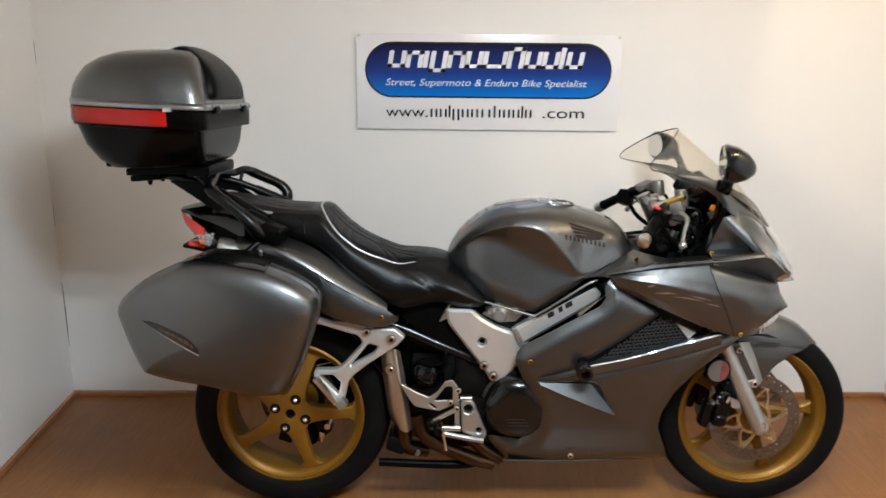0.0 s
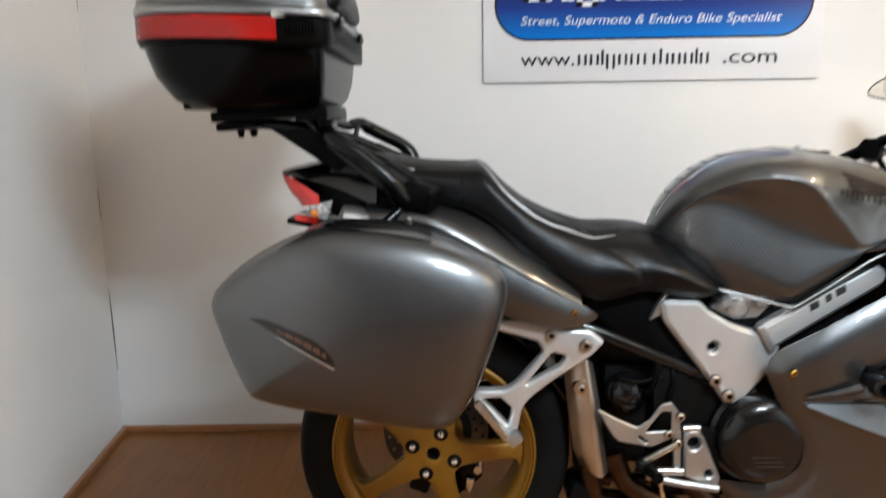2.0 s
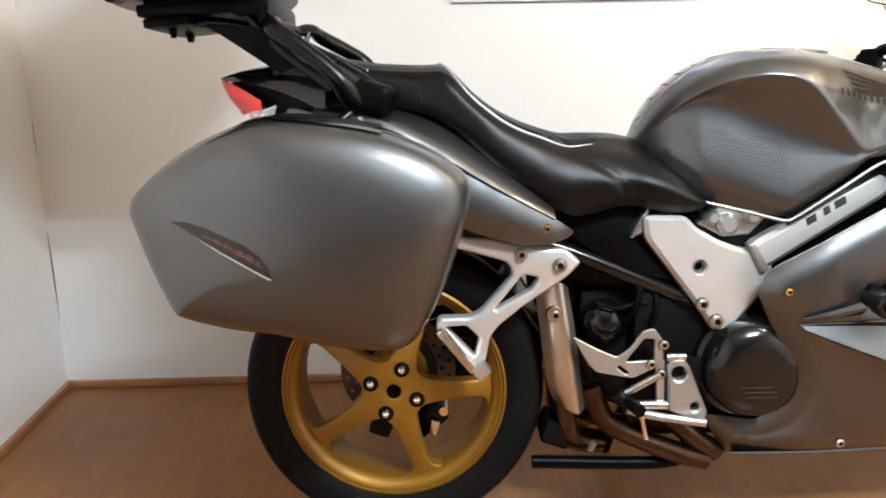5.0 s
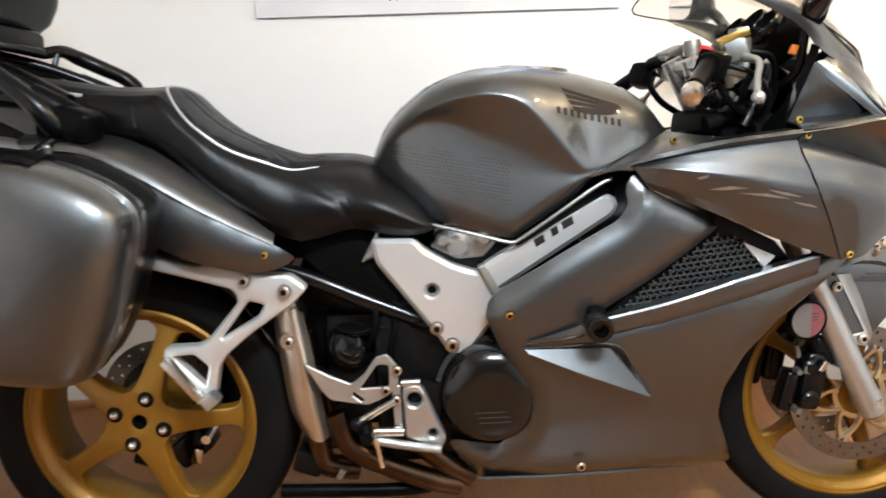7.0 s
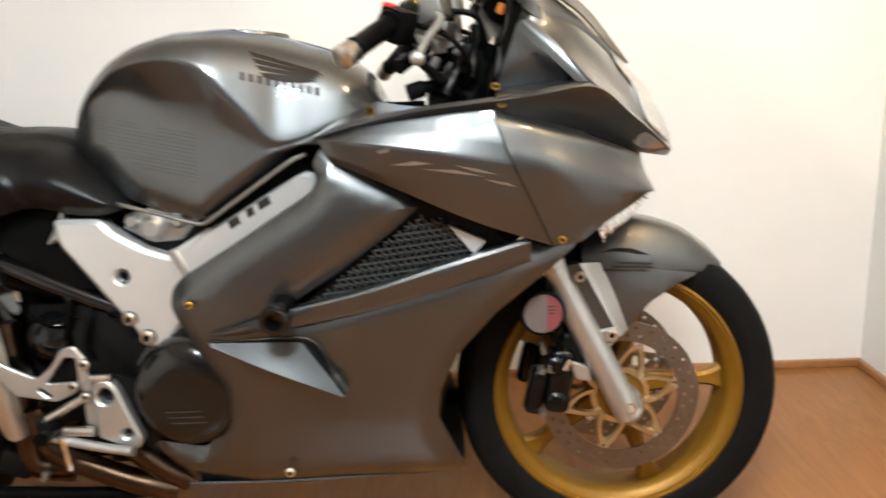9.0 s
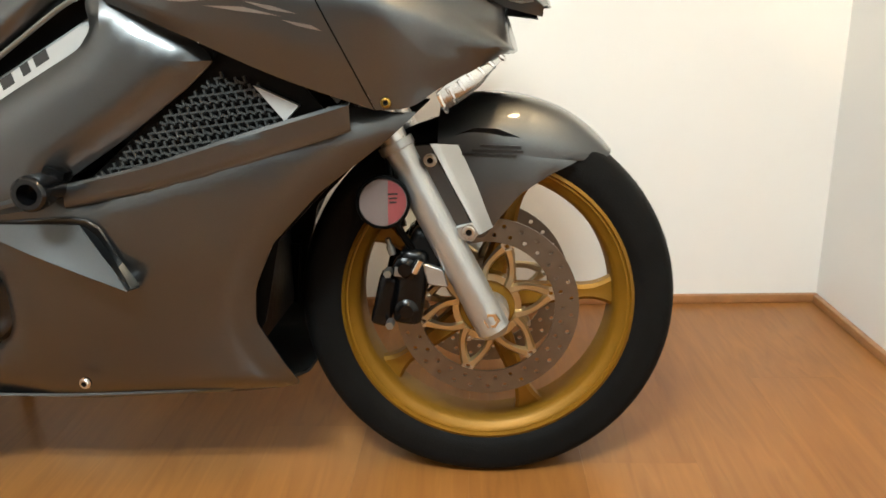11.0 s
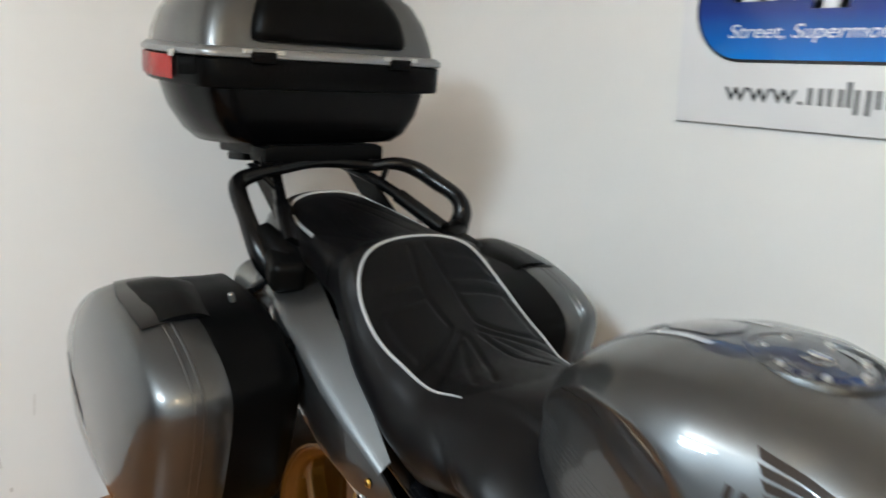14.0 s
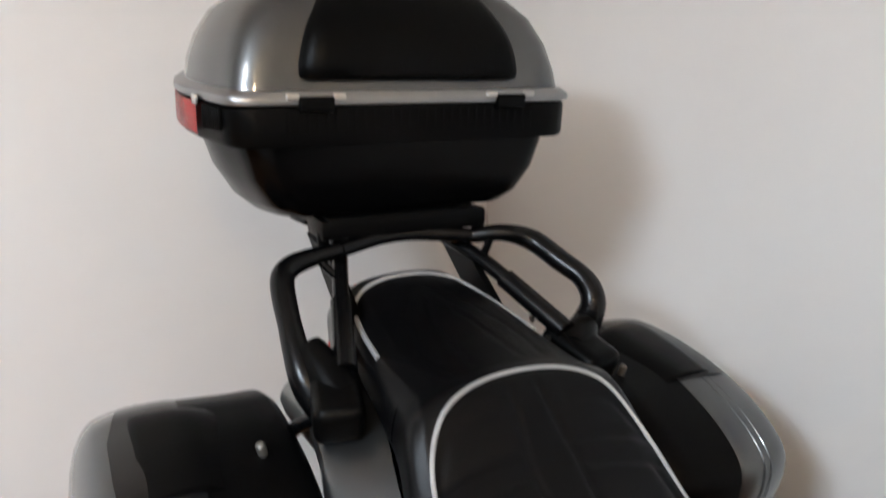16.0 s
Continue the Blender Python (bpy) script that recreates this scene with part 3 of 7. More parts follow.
def both_skin(name, curves, material, nu=24, nv=5, thick=0.003, smooth=True, parent=bike, label=""):
    return sides(name, lambda s: skin(curves, nu, nv, thick, smooth, s), material, parent, label)


# fasteners
SOCKET = [(0, -0.25), (0.42, -0.25), (0.50, -0.60), (0.74, -0.62), (0.90, -0.45), (0.92, -0.12), (1.10, -0.11), (1.14, 0.1), (1.14, 0.3), (0, 0.3)]


def bolt(x, h, z, r, gold=False, side=-1, parent=bike):
    bm = lathe([(a * r, b * r) for a, b in SOCKET], 18)
    # dark faces in the socket and round the head imitate recess shade
    for f in bm.faces:
        d = math.hypot(f.calc_center_median().x, f.calc_center_median().z) / r
        if d < 0.47 or d > 1.02:
            f.material_index = 1
    ob = part("bolt", bm, [GOLDBOLT if gold else STEEL, DARK], parent, "small gold bolt" if gold else "")
    ob.matrix_basis = pose(x, side * h, z) @ Matrix.Diagonal((1, -side, 1, 1))
    return ob


# ---- wheels ----
def tyre(parent, cx, cz, R, w, rim):
    pr = [(rim - 0.004, w * 0.36), (rim + 0.006, w * 0.42), (rim + 0.30 * (R - rim), w * 0.49), (rim + 0.52 * (R - rim), w * 0.50), (rim + 0.74 * (R - rim), w * 0.485),
          (R - 0.13 * (R - rim), w * 0.42), (R - 0.045 * (R - rim), w * 0.29), (R - 0.01 * (R - rim), w * 0.13)]
    full = pr + [(R, 0)] + [(r, -a) for r, a in pr[::-1]]
    pts = crv([(r, a, 0) for r, a in full], 44)
    bm = lathe([(p.x, p.y) for p in pts] + [(rim - 0.005, -w * 0.3), (rim - 0.005, w * 0.3)], 96, (cx, 0, cz), closed=True)
    return part("tyre", bm, RUBBER, parent, sharp=60)


def grooves(parent, cx, cz, R, w, n, tilt):
    """Tread cuts as dark strips sunk in the tyre's shoulders."""
    bm = bmesh.new()
    for i in range(n):
        a0 = 2 * math.pi * i / n
        for s in (-1, 1):
            rows = []
            for k in range(7):
                t = k / 6
                yy = s * w * (0.06 + 0.36 * t)
                rr = R + 0.0012 - (R * 0.085) * (abs(yy) / (w * 0.5)) ** 3.4
                a = a0 + s * 0.0 + tilt * t + (0.5 / n * 2 * math.pi if s > 0 else 0)
                wd = 0.0035 * (1 - 0.5 * t) / rr
                rows.append([Vector((cx + rr * math.cos(a + e * wd), yy, cz + rr * math.sin(a + e * wd))) for e in (-1, 1)])
            grid(bm, rows)
    return part("tread_groove", bm, BLACK, parent, sharp=60)


# rear wheel
RC = (0.0, 0.0, 0.315)
rear = part("rear_wheel", lathe([(0.228, -0.082), (0.233, -0.079), (0.233, -0.071), (0.2275, -0.070), (0.225, -0.0765), (0.2215, -0.0765), (0.219, -0.071), (0.2125, -0.066), (0.207, -0.060), (0.2035, -0.052), (0.202, -0.042), (0.202, 0.045),
                                 (0.214, 0.062), (0.233, 0.074), (0.233, 0.080), (0.226, 0.082), (0.217, 0.066), (0.210, 0.0), (0.2175, -0.056)], 96, RC, closed=True), GOLD, bike,
            "gold five-spoke cast rear wheel")
tyre(rear, 0, RC[2], 0.315, 0.178, 0.224)
grooves(rear, 0, RC[2], 0.315, 0.178, 26, 0.28)


def spoke(a, r0, r1, w0, w1, y0, y1, th, cx, cz, sweep=0.0):
    """A cast spoke: wide at the hub, waisted, flared at the rim."""
    rows = []
    for k in range(11):
        t = k / 10
        r = r0 + (r1 - r0) * t
        w = w0 + (w1 - w0) * min(1, t * 1.4) + 0.028 * max(0, (t - 0.72) / 0.28) ** 2
        y = y0 + (y1 - y0) * t
        d = th * (1 - 0.25 * t)
        ang = a + sweep * t * t
        u, v = Vector((math.cos(ang), 0, math.sin(ang))), Vector((-math.sin(ang), 0, math.cos(ang)))
        c = Vector((cx, y, cz)) + u * r
        e = min(0.006, w * 0.25)
        rows.append([c + v * q * w / 2 + Vector((0, p, 0)) for q, p in
                     ((-1, d), (-1, e), (-1 + 2 * e / w, 0), (0, 0.001), (1 - 2 * e / w, 0), (1, e), (1, d))])
    return rings_loft(rows)


STAR = [(0.060, 36.0), (0.064, 34.0), (0.068, 28.0), (0.074, 22.5), (0.085, 17.5), (0.10, 13.3), (0.125, 9.4), (0.152, 7.2), (0.174, 6.3), (0.188, 6.6), (0.196, 8.4), (0.2035, 12.5)]


def star_arm(turn, cx, cz):
    """A cast arm that widens into its neighbours at the hub and into the rim at its end."""
    rows = []
    for r, half in STAR:
        y = -0.084 + 0.030 * max(0.0, (r - 0.070) / 0.132) ** 1.3
        w = radians(half)
        e = 0.005 / r if half < 35 else 0.0001
        row = []
        for q, d in ((-w, 0.030), (-w, 0.005), (-w + e * 0.3, 0.0015), (-w + e, 0.0), (0, -0.0006), (w - e, 0.0), (w - e * 0.3, 0.0015), (w, 0.005), (w, 0.030)):
            row.append(Vector((cx + r * math.cos(radians(turn) + q), y + (d if half < 35 else 0), cz + r * math.sin(radians(turn) + q))))
        rows.append(row)
    rows[0][0].y = rows[0][-1].y = -0.06
    return rings_loft(rows)


for k in range(5):
    part("spoke", star_arm(70 + 72 * k, 0, RC[2]), GOLD, rear, sharp=50)
part("hub", lathe([(0.0155, -0.062), (0.0155, -0.0835), (0.017, -0.0845), (0.030, -0.0845), (0.0655, -0.0842), (0.066, -0.05), (0.066, 0.05), (0.018, 0.05)], 40, RC), GOLD, rear)
part("hub_bore", lathe([(0, -0.062), (0.0155, -0.062), (0.0155, -0.083), (0.0145, -0.0835), (0.014, -0.064)], 28, RC), DARK, rear)
for k in range(4):
    a = radians(69 + 90 * k)
    part("wheel_nut_seat", lathe([(0.0165, -0.0835), (0.0165, -0.0850), (0.012, -0.0853), (0, -0.0853)], 24, (0.0505 * math.cos(a), 0, RC[2] + 0.0505 * math.sin(a))), DARK, rear)
    part("wheel_nut", lathe([(0, -0.097), (0.003, -0.0965), (0.0065, -0.094), (0.0085, -0.090), (0.0092, -0.084), (0, -0.084)], 12, (0.0505 * math.cos(a), 0, RC[2] + 0.0505 * math.sin(a))), CHROME, rear)


def holed_disc(R, r, y, th, n, rh, cx, cz, rows=2):
    holes = []
    for i in range(n):
        for j in range(rows):
            a = 2 * math.pi * (i + 0.5 * j) / n
            q = r + (R - r) * (j + 0.75) / (rows + 0.5)
            holes.append([(cx + q * math.cos(a) + rh * math.cos(b * math.pi / 4), cz + q * math.sin(a) + rh * math.sin(b * math.pi / 4)) for b in range(8)])
    out = [(cx + R * math.cos(2 * math.pi * i / 80), cz + R * math.sin(2 * math.pi * i / 80)) for i in range(80)]
    bm = bmesh.new()
    inner = [(cx + r * math.cos(2 * math.pi * i / 60), cz + r * math.sin(2 * math.pi * i / 60)) for i in range(60)]
    for yy in (y, y + th):
        es = []
        for lp in (out, inner, *holes):
            vs = [bm.verts.new((p[0], yy, p[1])) for p in lp]
            es += [bm.edges.new((vs[i], vs[(i + 1) % len(vs)])) for i in range(len(vs))]
        bmesh.ops.triangle_fill(bm, use_beauty=True, use_dissolve=False, edges=es)
    for lp in (out, inner, *holes):
        grid(bm, [[(p[0], y, p[1]) for p in lp], [(p[0], y + th, p[1]) for p in lp]], close=True)
    bmesh.ops.remove_doubles(bm, verts=bm.verts[:], dist=0.00002)
    return bm


part("rear_brake_disc", holed_disc(0.128, 0.085, 0.052, 0.005, 22, 0.004, 0, RC[2]), DARKDISC, rear)
part("rear_disc_carrier", lathe([(0.03, 0.048), (0.088, 0.050), (0.088, 0.056), (0.03, 0.056)], 40, RC, closed=True), DARK, rear)
cal = part("rear_caliper", block((0.062, 0.050, 0.208), (0.09, 0.07, 0.06), 0.012, (0, -38, 0)), BLACKMETAL, bike)
part("caliper_clip", block((0.078, 0.012, 0.196), (0.020, 0.02, 0.034), 0.004, (0, 14, 0)), CHROME, cal)
part("caliper_pin", rod((0.100, 0.005, 0.232), (0.100, 0.09, 0.232), [(0, 0), (0.010, 0), (0.010, 1), (0, 1)]), CHROME, cal)
part("caliper_body_end", block((-0.040, 0.045, 0.192), (0.05, 0.05, 0.045), 0.01, (0, 20, 0)), DARK, cal)
arm = part("swingarm", skin([[(0.0, -0.085, 0.40), (0.20, -0.09, 0.44), (0.45, -0.10, 0.45)], [(-0.03, -0.125, 0.33), (0.2, -0.13, 0.37), (0.45, -0.13, 0.40)],
                             [(0.0, -0.085, 0.24), (0.20, -0.09, 0.28), (0.45, -0.10, 0.34)]], 12, 5, 0.02), BLACKMETAL, bike, "black single-sided swingarm")
part("axle_carrier", lathe([(0.02, 0.06), (0.085, 0.06), (0.098, 0.075), (0.098, 0.12), (0.07, 0.14), (0, 0.14)], 40, RC), BLACKMETAL, arm)
part("chain_guard", tube([(0.02, 0.115, 0.42), (0.2, 0.12, 0.45), (0.42, 0.12, 0.45)], 0.02), BLACK, arm)
# inner mudguard over the rear tyre
part("rear_hugger", skin([[(-0.12, 0.085, 0.63), (0.05, 0.085, 0.655), (0.20, 0.085, 0.58), (0.30, 0.085, 0.44)], [(-0.12, 0.0, 0.66), (0.05, 0.0, 0.68), (0.22, 0.0, 0.60), (0.32, 0.0, 0.45)]],
                         20, 4, 0.004, both=True), GLOSS, bike, "gloss black mudguard over the rear tyre")

# front wheel
FC = (1.46, 0.0, 0.300)
front = part("front_wheel", lathe([(0.227, -0.056), (0.232, -0.053), (0.232, -0.046), (0.2275, -0.045), (0.225, -0.0505), (0.2215, -0.0505), (0.219, -0.046), (0.212, -0.041), (0.206, -0.034), (0.2035, -0.024), (0.203, 0.028), (0.221, 0.042), (0.232, 0.047),
                                   (0.232, 0.053), (0.226, 0.056), (0.216, 0.042), (0.211, 0.0), (0.2175, -0.038)], 96, FC, closed=True), GOLD, bike, "gold cast front wheel")
tyre(front, FC[0], FC[2], 0.300, 0.122, 0.223)
grooves(front, FC[0], FC[2], 0.300, 0.122, 24, -0.30)
for k in range(5):
    part("spoke", spoke(radians(2 + 72 * k), 0.045, 0.206, 0.040, 0.024, -0.020, -0.014, 0.030, FC[0], FC[2]), GOLD, front)
part("hub", lathe([(0.012, -0.062), (0.048, -0.062), (0.05, -0.05), (0.05, 0.05), (0.048, 0.062), (0.012, 0.062)], 36, FC), GOLD, front)
for s in (-1, 1):
    disc = part("brake_disc", holed_disc(0.143, 0.106, s * 0.070 - 0.0025, 0.005, 30, 0.0036, FC[0], FC[2]), DISC, front, "drilled steel brake disc")
    car = part("disc_carrier", lathe([(0.044, s * 0.063), (0.054, s * 0.065), (0.054, s * 0.069), (0.044, s * 0.069)], 40, FC, closed=True), CARRIER, front, "pale gold disc carrier")
    for k in range(6):
        a0 = radians(12 + 60 * k)
        for d in (-1, 1):
            p = [Vector((FC[0] + r * math.cos(a0 + d * q), s * 0.067, FC[2] + r * math.sin(a0 + d * q))) for r, q in ((0.046, 0.46), (0.064, 0.33), (0.082, 0.17), (0.098, 0.04))]
            part("carrier_arm", tube(p, [0.0085, 0.0062, 0.0062, 0.0085], 10, 6), CARRIER, car)
        part("bobbin", lathe([(0.004, s * 0.064), (0.009, s * 0.064), (0.010, s * 0.067), (0.010, s * 0.072), (0.004, s * 0.072)], 16, (FC[0] + 0.102 * math.cos(a0), 0, FC[2] + 0.102 * math.sin(a0)), closed=True), STEEL, car)

# fork
FD = Vector((-0.4420, 0, 0.8970))
for s in (-1, 1):
    y = s * 0.104
    a = Vector((1.474, y, 0.268))
    leg = part("fork_leg", rod(a, a + FD * 0.33, [(0, 0), (0.018, 0.0), (0.026, 0.03), (0.0265, 0.15), (0.0255, 0.2), (0.025, 0.96), (0.027, 0.965), (0.027, 1), (0, 1)], 28), ALU, bike, "silver fork leg")
    part("axle_clamp", lathe([(0.010, -0.016), (0.026, -0.016), (0.028, 0.0), (0.028, 0.022), (0.010, 0.022)], 24, (1.466, y - s * 0.012, 0.298)), ALU, leg)
    part("axle_end", lathe([(0, -0.004 * -s), (0.007, -0.004 * -s), (0.008, 0.006 * s), (0.012, 0.006 * s), (0.014, 0), (0.014, -s * 0.02), (0, -s * 0.02)], 6, (1.466, y + s * 0.020, 0.298)), CHROME, leg)
    part("fork_tube", rod(a + FD * 0.33, a + FD * 0.80, [(0, 0), (0.0215, 0), (0.0215, 1), (0, 1)], 24), STEEL, bike)
    b = part("fork_bracket", plate([(1.415, 0.440), (1.440, 0.445), (1.450, 0.430), (1.440, 0.416), (1.418, 0.420)], y + s * 0.013, y + s * 0.000, 0.002), ALU, leg)
bolt(1.434, 0.118, 0.432, 0.0095)
bolt(1.380, 0.116, 0.538, 0.0090)
# calipers with the round paper holder in front of the right one
for s in (-1, 1):
    c = part("front_caliper", block((1.345, s * 0.086, 0.345), (0.046, 0.056, 0.120), 0.016, (0, 8, 0), 3), BLACKMETAL, bike, "black front brake caliper")
    for dz in (-0.035, 0.03):
        part("caliper_piston_cover", lathe([(0, s * 0.120), (0.010, s * 0.120), (0.012, s * 0.117), (0.018, s * 0.114), (0.020, s * 0.108), (0.020, s * 0.09)], 20, (1.338, 0, 0.345 + dz)), BLACKMETAL, c)
        part("caliper_bolt", lathe([(0, s * 0.122), (0.006, s * 0.122), (0.007, s * 0.118), (0.007, s * 0.10)], 6, (1.312, 0, 0.332 + 1.25 * dz)), DULLALU, c)
    part("caliper_mount", block((1.366, s * 0.082, 0.392), (0.060, 0.040, 0.075), 0.014, (0, 24, 0), 3), DARK, c)
    part("caliper_bridge", block((1.304, s * 0.080, 0.322), (0.032, 0.044, 0.085), 0.012, (0, 14, 0), 3), BLACKMETAL, c)
    part("bleed_nipple", rod((1.318, s * 0.098, 0.395), (1.312, s * 0.102, 0.420), [(0, 0), (0.006, 0), (0.006, 0.5), (0.004, 0.6), (0.004, 1), (0, 1)], 10), DULLALU, c)
    part("caliper_label", block((1.330, s * 0.1175, 0.372), (0.016, 0.002, 0.014), 0.0005, (0, 10, 0)), DULLALU, c)
    part("pad_pin", rod((1.352, s * 0.120, 0.372), (1.362, s * 0.123, 0.392), [(0, 0), (0.006, 0), (0.006, 1), (0, 1)], 10), CHROME, c)
    part("caliper_hanger", plate([(1.362, 0.385), (1.395, 0.372), (1.402, 0.345), (1.372, 0.350)], s * 0.113, s * 0.10, 0.002), ALU, c)
    part("brake_hose", tube([(1.350, s * 0.10, 0.40), (1.325, s * 0.125, 0.46), (1.32, s * 0.115, 0.54), (1.30, s * 0.10, 0.62)], 0.0055, 20), BLACK, bike)
holder = part("paper_disc_holder", lathe([(0, -0.006), (0.034, -0.006), (0.036, -0.003), (0.036, 0.006), (0, 0.006)], 36), WHITE, bike, "round white and red paper disc in a clear holder")
part("holder_rim", lathe([(0.0345, -0.008), (0.0385, -0.007), (0.0395, 0.0), (0.0385, 0.007), (0.0345, 0.007)], 36, closed=True), BLACK, holder, "black rim")
holder.matrix_basis = pose(1.312, -0.138, 0.482, 0, 0, 8)
red = part("disc_print", plate([(0.033 * math.cos(a), 0.033 * math.sin(a)) for a in [radians(-80 + 13 * k) for k in range(13)]], -0.0066, -0.006, 0.0002, corner=0), PINK, holder)
for k in range(3):
    part("print_bar", block((0.014, -0.0068, 0.012 - 0.006 * k), (0.014 - 0.002 * k, 0.0006, 0.0025), 0), DECALBLACK, holder)

# front mudguard
mud = part("front_mudguard", skin([[(1.395, 0.0, 0.612), (1.44, 0.0, 0.628), (1.51, 0.0, 0.626), (1.58, 0.0, 0.602), (1.63, 0.0, 0.566), (1.657, 0.0, 0.536)],
                                   [(1.393, 0.045, 0.606), (1.44, 0.045, 0.620), (1.51, 0.046, 0.617), (1.575, 0.045, 0.594), (1.62, 0.042, 0.560), (1.652, 0.030, 0.534)],
                                   [(1.390, 0.078, 0.575), (1.44, 0.080, 0.580), (1.50, 0.080, 0.570), (1.56, 0.074, 0.555), (1.60, 0.066, 0.540), (1.646, 0.040, 0.530)],
                                   [(1.390, 0.086, 0.545), (1.44, 0.087, 0.545), (1.49, 0.086, 0.538), (1.54, 0.079, 0.532), (1.59, 0.068, 0.527), (1.640, 0.044, 0.526)]], 26, 4, 0.003, both=True), PAINT, bike,
           "gunmetal front mudguard with small black slots")
for s in (-1, 1):
    side = part("mudguard_side", panel([(1.388, 0.548), (1.44, 0.548), (1.50, 0.541), (1.545, 0.534), (1.598, 0.528), (1.555, 0.508), (1.510, 0.480), (1.474, 0.438), (1.455, 0.414), (1.430, 0.420)],
                                       lambda x, z: 0.0885 - 0.16 * max(0, x - 1.49) ** 1.2, 0.03, 0.003, 0.003, 0.008, s), PAINT, mud)
    part("mudguard_mount", plate([(1.335, 0.560), (1.381, 0.562), (1.410, 0.502), (1.448, 0.428), (1.436, 0.412), (1.415, 0.418), (1.375, 0.470)], s * 0.112, s * 0.092, 0.003, corner=0.005), PAINT, mud)
    # pale metal on this painted step imitates warm light from the corner
    part("mudguard_step", skin([[(1.380, 0.1125, 0.561), (1.395, 0.1125, 0.532), (1.412, 0.1125, 0.498), (1.449, 0.1125, 0.426)], [(1.386, 0.1115, 0.561), (1.401, 0.1115, 0.532), (1.417, 0.1115, 0.499), (1.452, 0.1115, 0.427)], [(1.420, 0.0880, 0.556), (1.432, 0.0880, 0.530), (1.446, 0.0880, 0.499), (1.470, 0.0880, 0.432)]], 12, 3, 0.002, side=s), ALU, mud, "mudguard step in pale metal for the warm light on it")
    part("mudguard_slot", panel([(1.418, 0.571), (1.445, 0.580), (1.478, 0.578), (1.512, 0.564)], lambda x, z: 0.0835 - 0.1 * max(0, x - 1.49), 0.03, 0.002, 0.001, 0.004, s, 0.003), GLOSS, mud)
    for x0, x1, z in ((1.425, 1.505, 0.5405), (1.452, 1.512, 0.5525), (1.440, 1.515, 0.546)):
        part("mudguard_lettering_bar", plate([(x0, z), (x1, z - 0.004), (x1, z), (x0, z + 0.004)], s * 0.0895, s * 0.088, 0.0002, corner=0), DECALBLACK, mud)

# ---- fairing ----
def low_width(x, z):
    """Half width of the lower fairing."""
    base = tab(z, [(0.19, 0.150), (0.24, 0.178), (0.32, 0.205), (0.42, 0.224), (0.52, 0.232), (0.60, 0.234), (0.70, 0.236), (0.80, 0.228)])
    front = max(0, x - 1.12)
    rear = max(0, 0.80 - x)
    return base - 0.9 * front ** 2 * (1.3 - z) - 0.15 * rear


FLANK = [(0.957, 0.217, 0.795), (1.03, 0.243, 0.812), (1.13, 0.249, 0.825), (1.231, 0.248, 0.832)]
both_skin("upper_fairing_ridge", [[(0.953, 0.215, 0.799), (1.0, 0.240, 0.816), (1.10, 0.255, 0.836), (1.235, 0.258, 0.849)],
                                  [(0.955, 0.218, 0.797), (1.01, 0.246, 0.812), (1.11, 0.262, 0.831), (1.235, 0.264, 0.843)], FLANK], PAINT, 28, 4, smooth=False)
upper = both_skin("upper_side_fairing", [FLANK,
                                         [(0.9585, 0.2210, 0.7955), (1.03, 0.252, 0.801), (1.135, 0.263, 0.800), (1.2455, 0.2670, 0.783)],
                                         [(0.960, 0.2255, 0.7955), (1.03, 0.260, 0.789), (1.14, 0.2755, 0.7735), (1.257, 0.2715, 0.7525)],
                                         [(0.962, 0.2255, 0.791), (1.033, 0.2605, 0.784), (1.143, 0.276, 0.7685), (1.259, 0.2718, 0.748)],
                                         [(0.975, 0.2300, 0.770), (1.06, 0.2580, 0.742), (1.185, 0.267, 0.711), (1.2885, 0.259, 0.684)],
                                         [(0.985, 0.226, 0.757), (1.08, 0.250, 0.717), (1.20, 0.252, 0.662), (1.318, 0.238, 0.618)]], PAINT, 30, 5, smooth=False, label="gunmetal upper fairing panel")
sides("panel_gap", lambda s: tube([(1.2355, s * 0.2635, 0.8425), (1.2312, s * 0.2490, 0.831), (1.2345, s * 0.2582, 0.812), (1.2455, s * 0.2682, 0.781), (1.2575, s * 0.2722, 0.750), (1.2885, s * 0.2597, 0.684), (1.3185, s * 0.2387, 0.618)], 0.0009, 60, 6), PIT)
LOW = [(0.695, 0.532), (0.702, 0.562), (0.722, 0.582), (0.840, 0.650), (0.936, 0.702), (0.954, 0.728), (0.948, 0.760), (0.964, 0.784), (1.010, 0.752), (1.085, 0.712), (1.112, 0.684), (1.070, 0.648),
       (0.985, 0.588), (0.900, 0.535), (0.892, 0.522), (0.945, 0.526), (1.080, 0.565), (1.195, 0.600), (1.285, 0.622), (1.345, 0.610), (1.370, 0.612), (1.326, 0.574), (1.232, 0.506),
       (1.166, 0.438), (1.134, 0.372), (1.128, 0.318), (1.174, 0.200), (1.10, 0.189), (0.86, 0.178), (0.670, 0.178), (0.620, 0.266), (0.628, 0.274), (0.716, 0.264), (0.762, 0.312), (0.772, 0.385), (0.722, 0.470)]
lower = sides("lower_fairing", lambda s: panel(LOW, low_width, 0.020, 0.004, 0.020, 0.026, s, 0.010, 1.15), PAINT, label="gunmetal lower fairing panel")
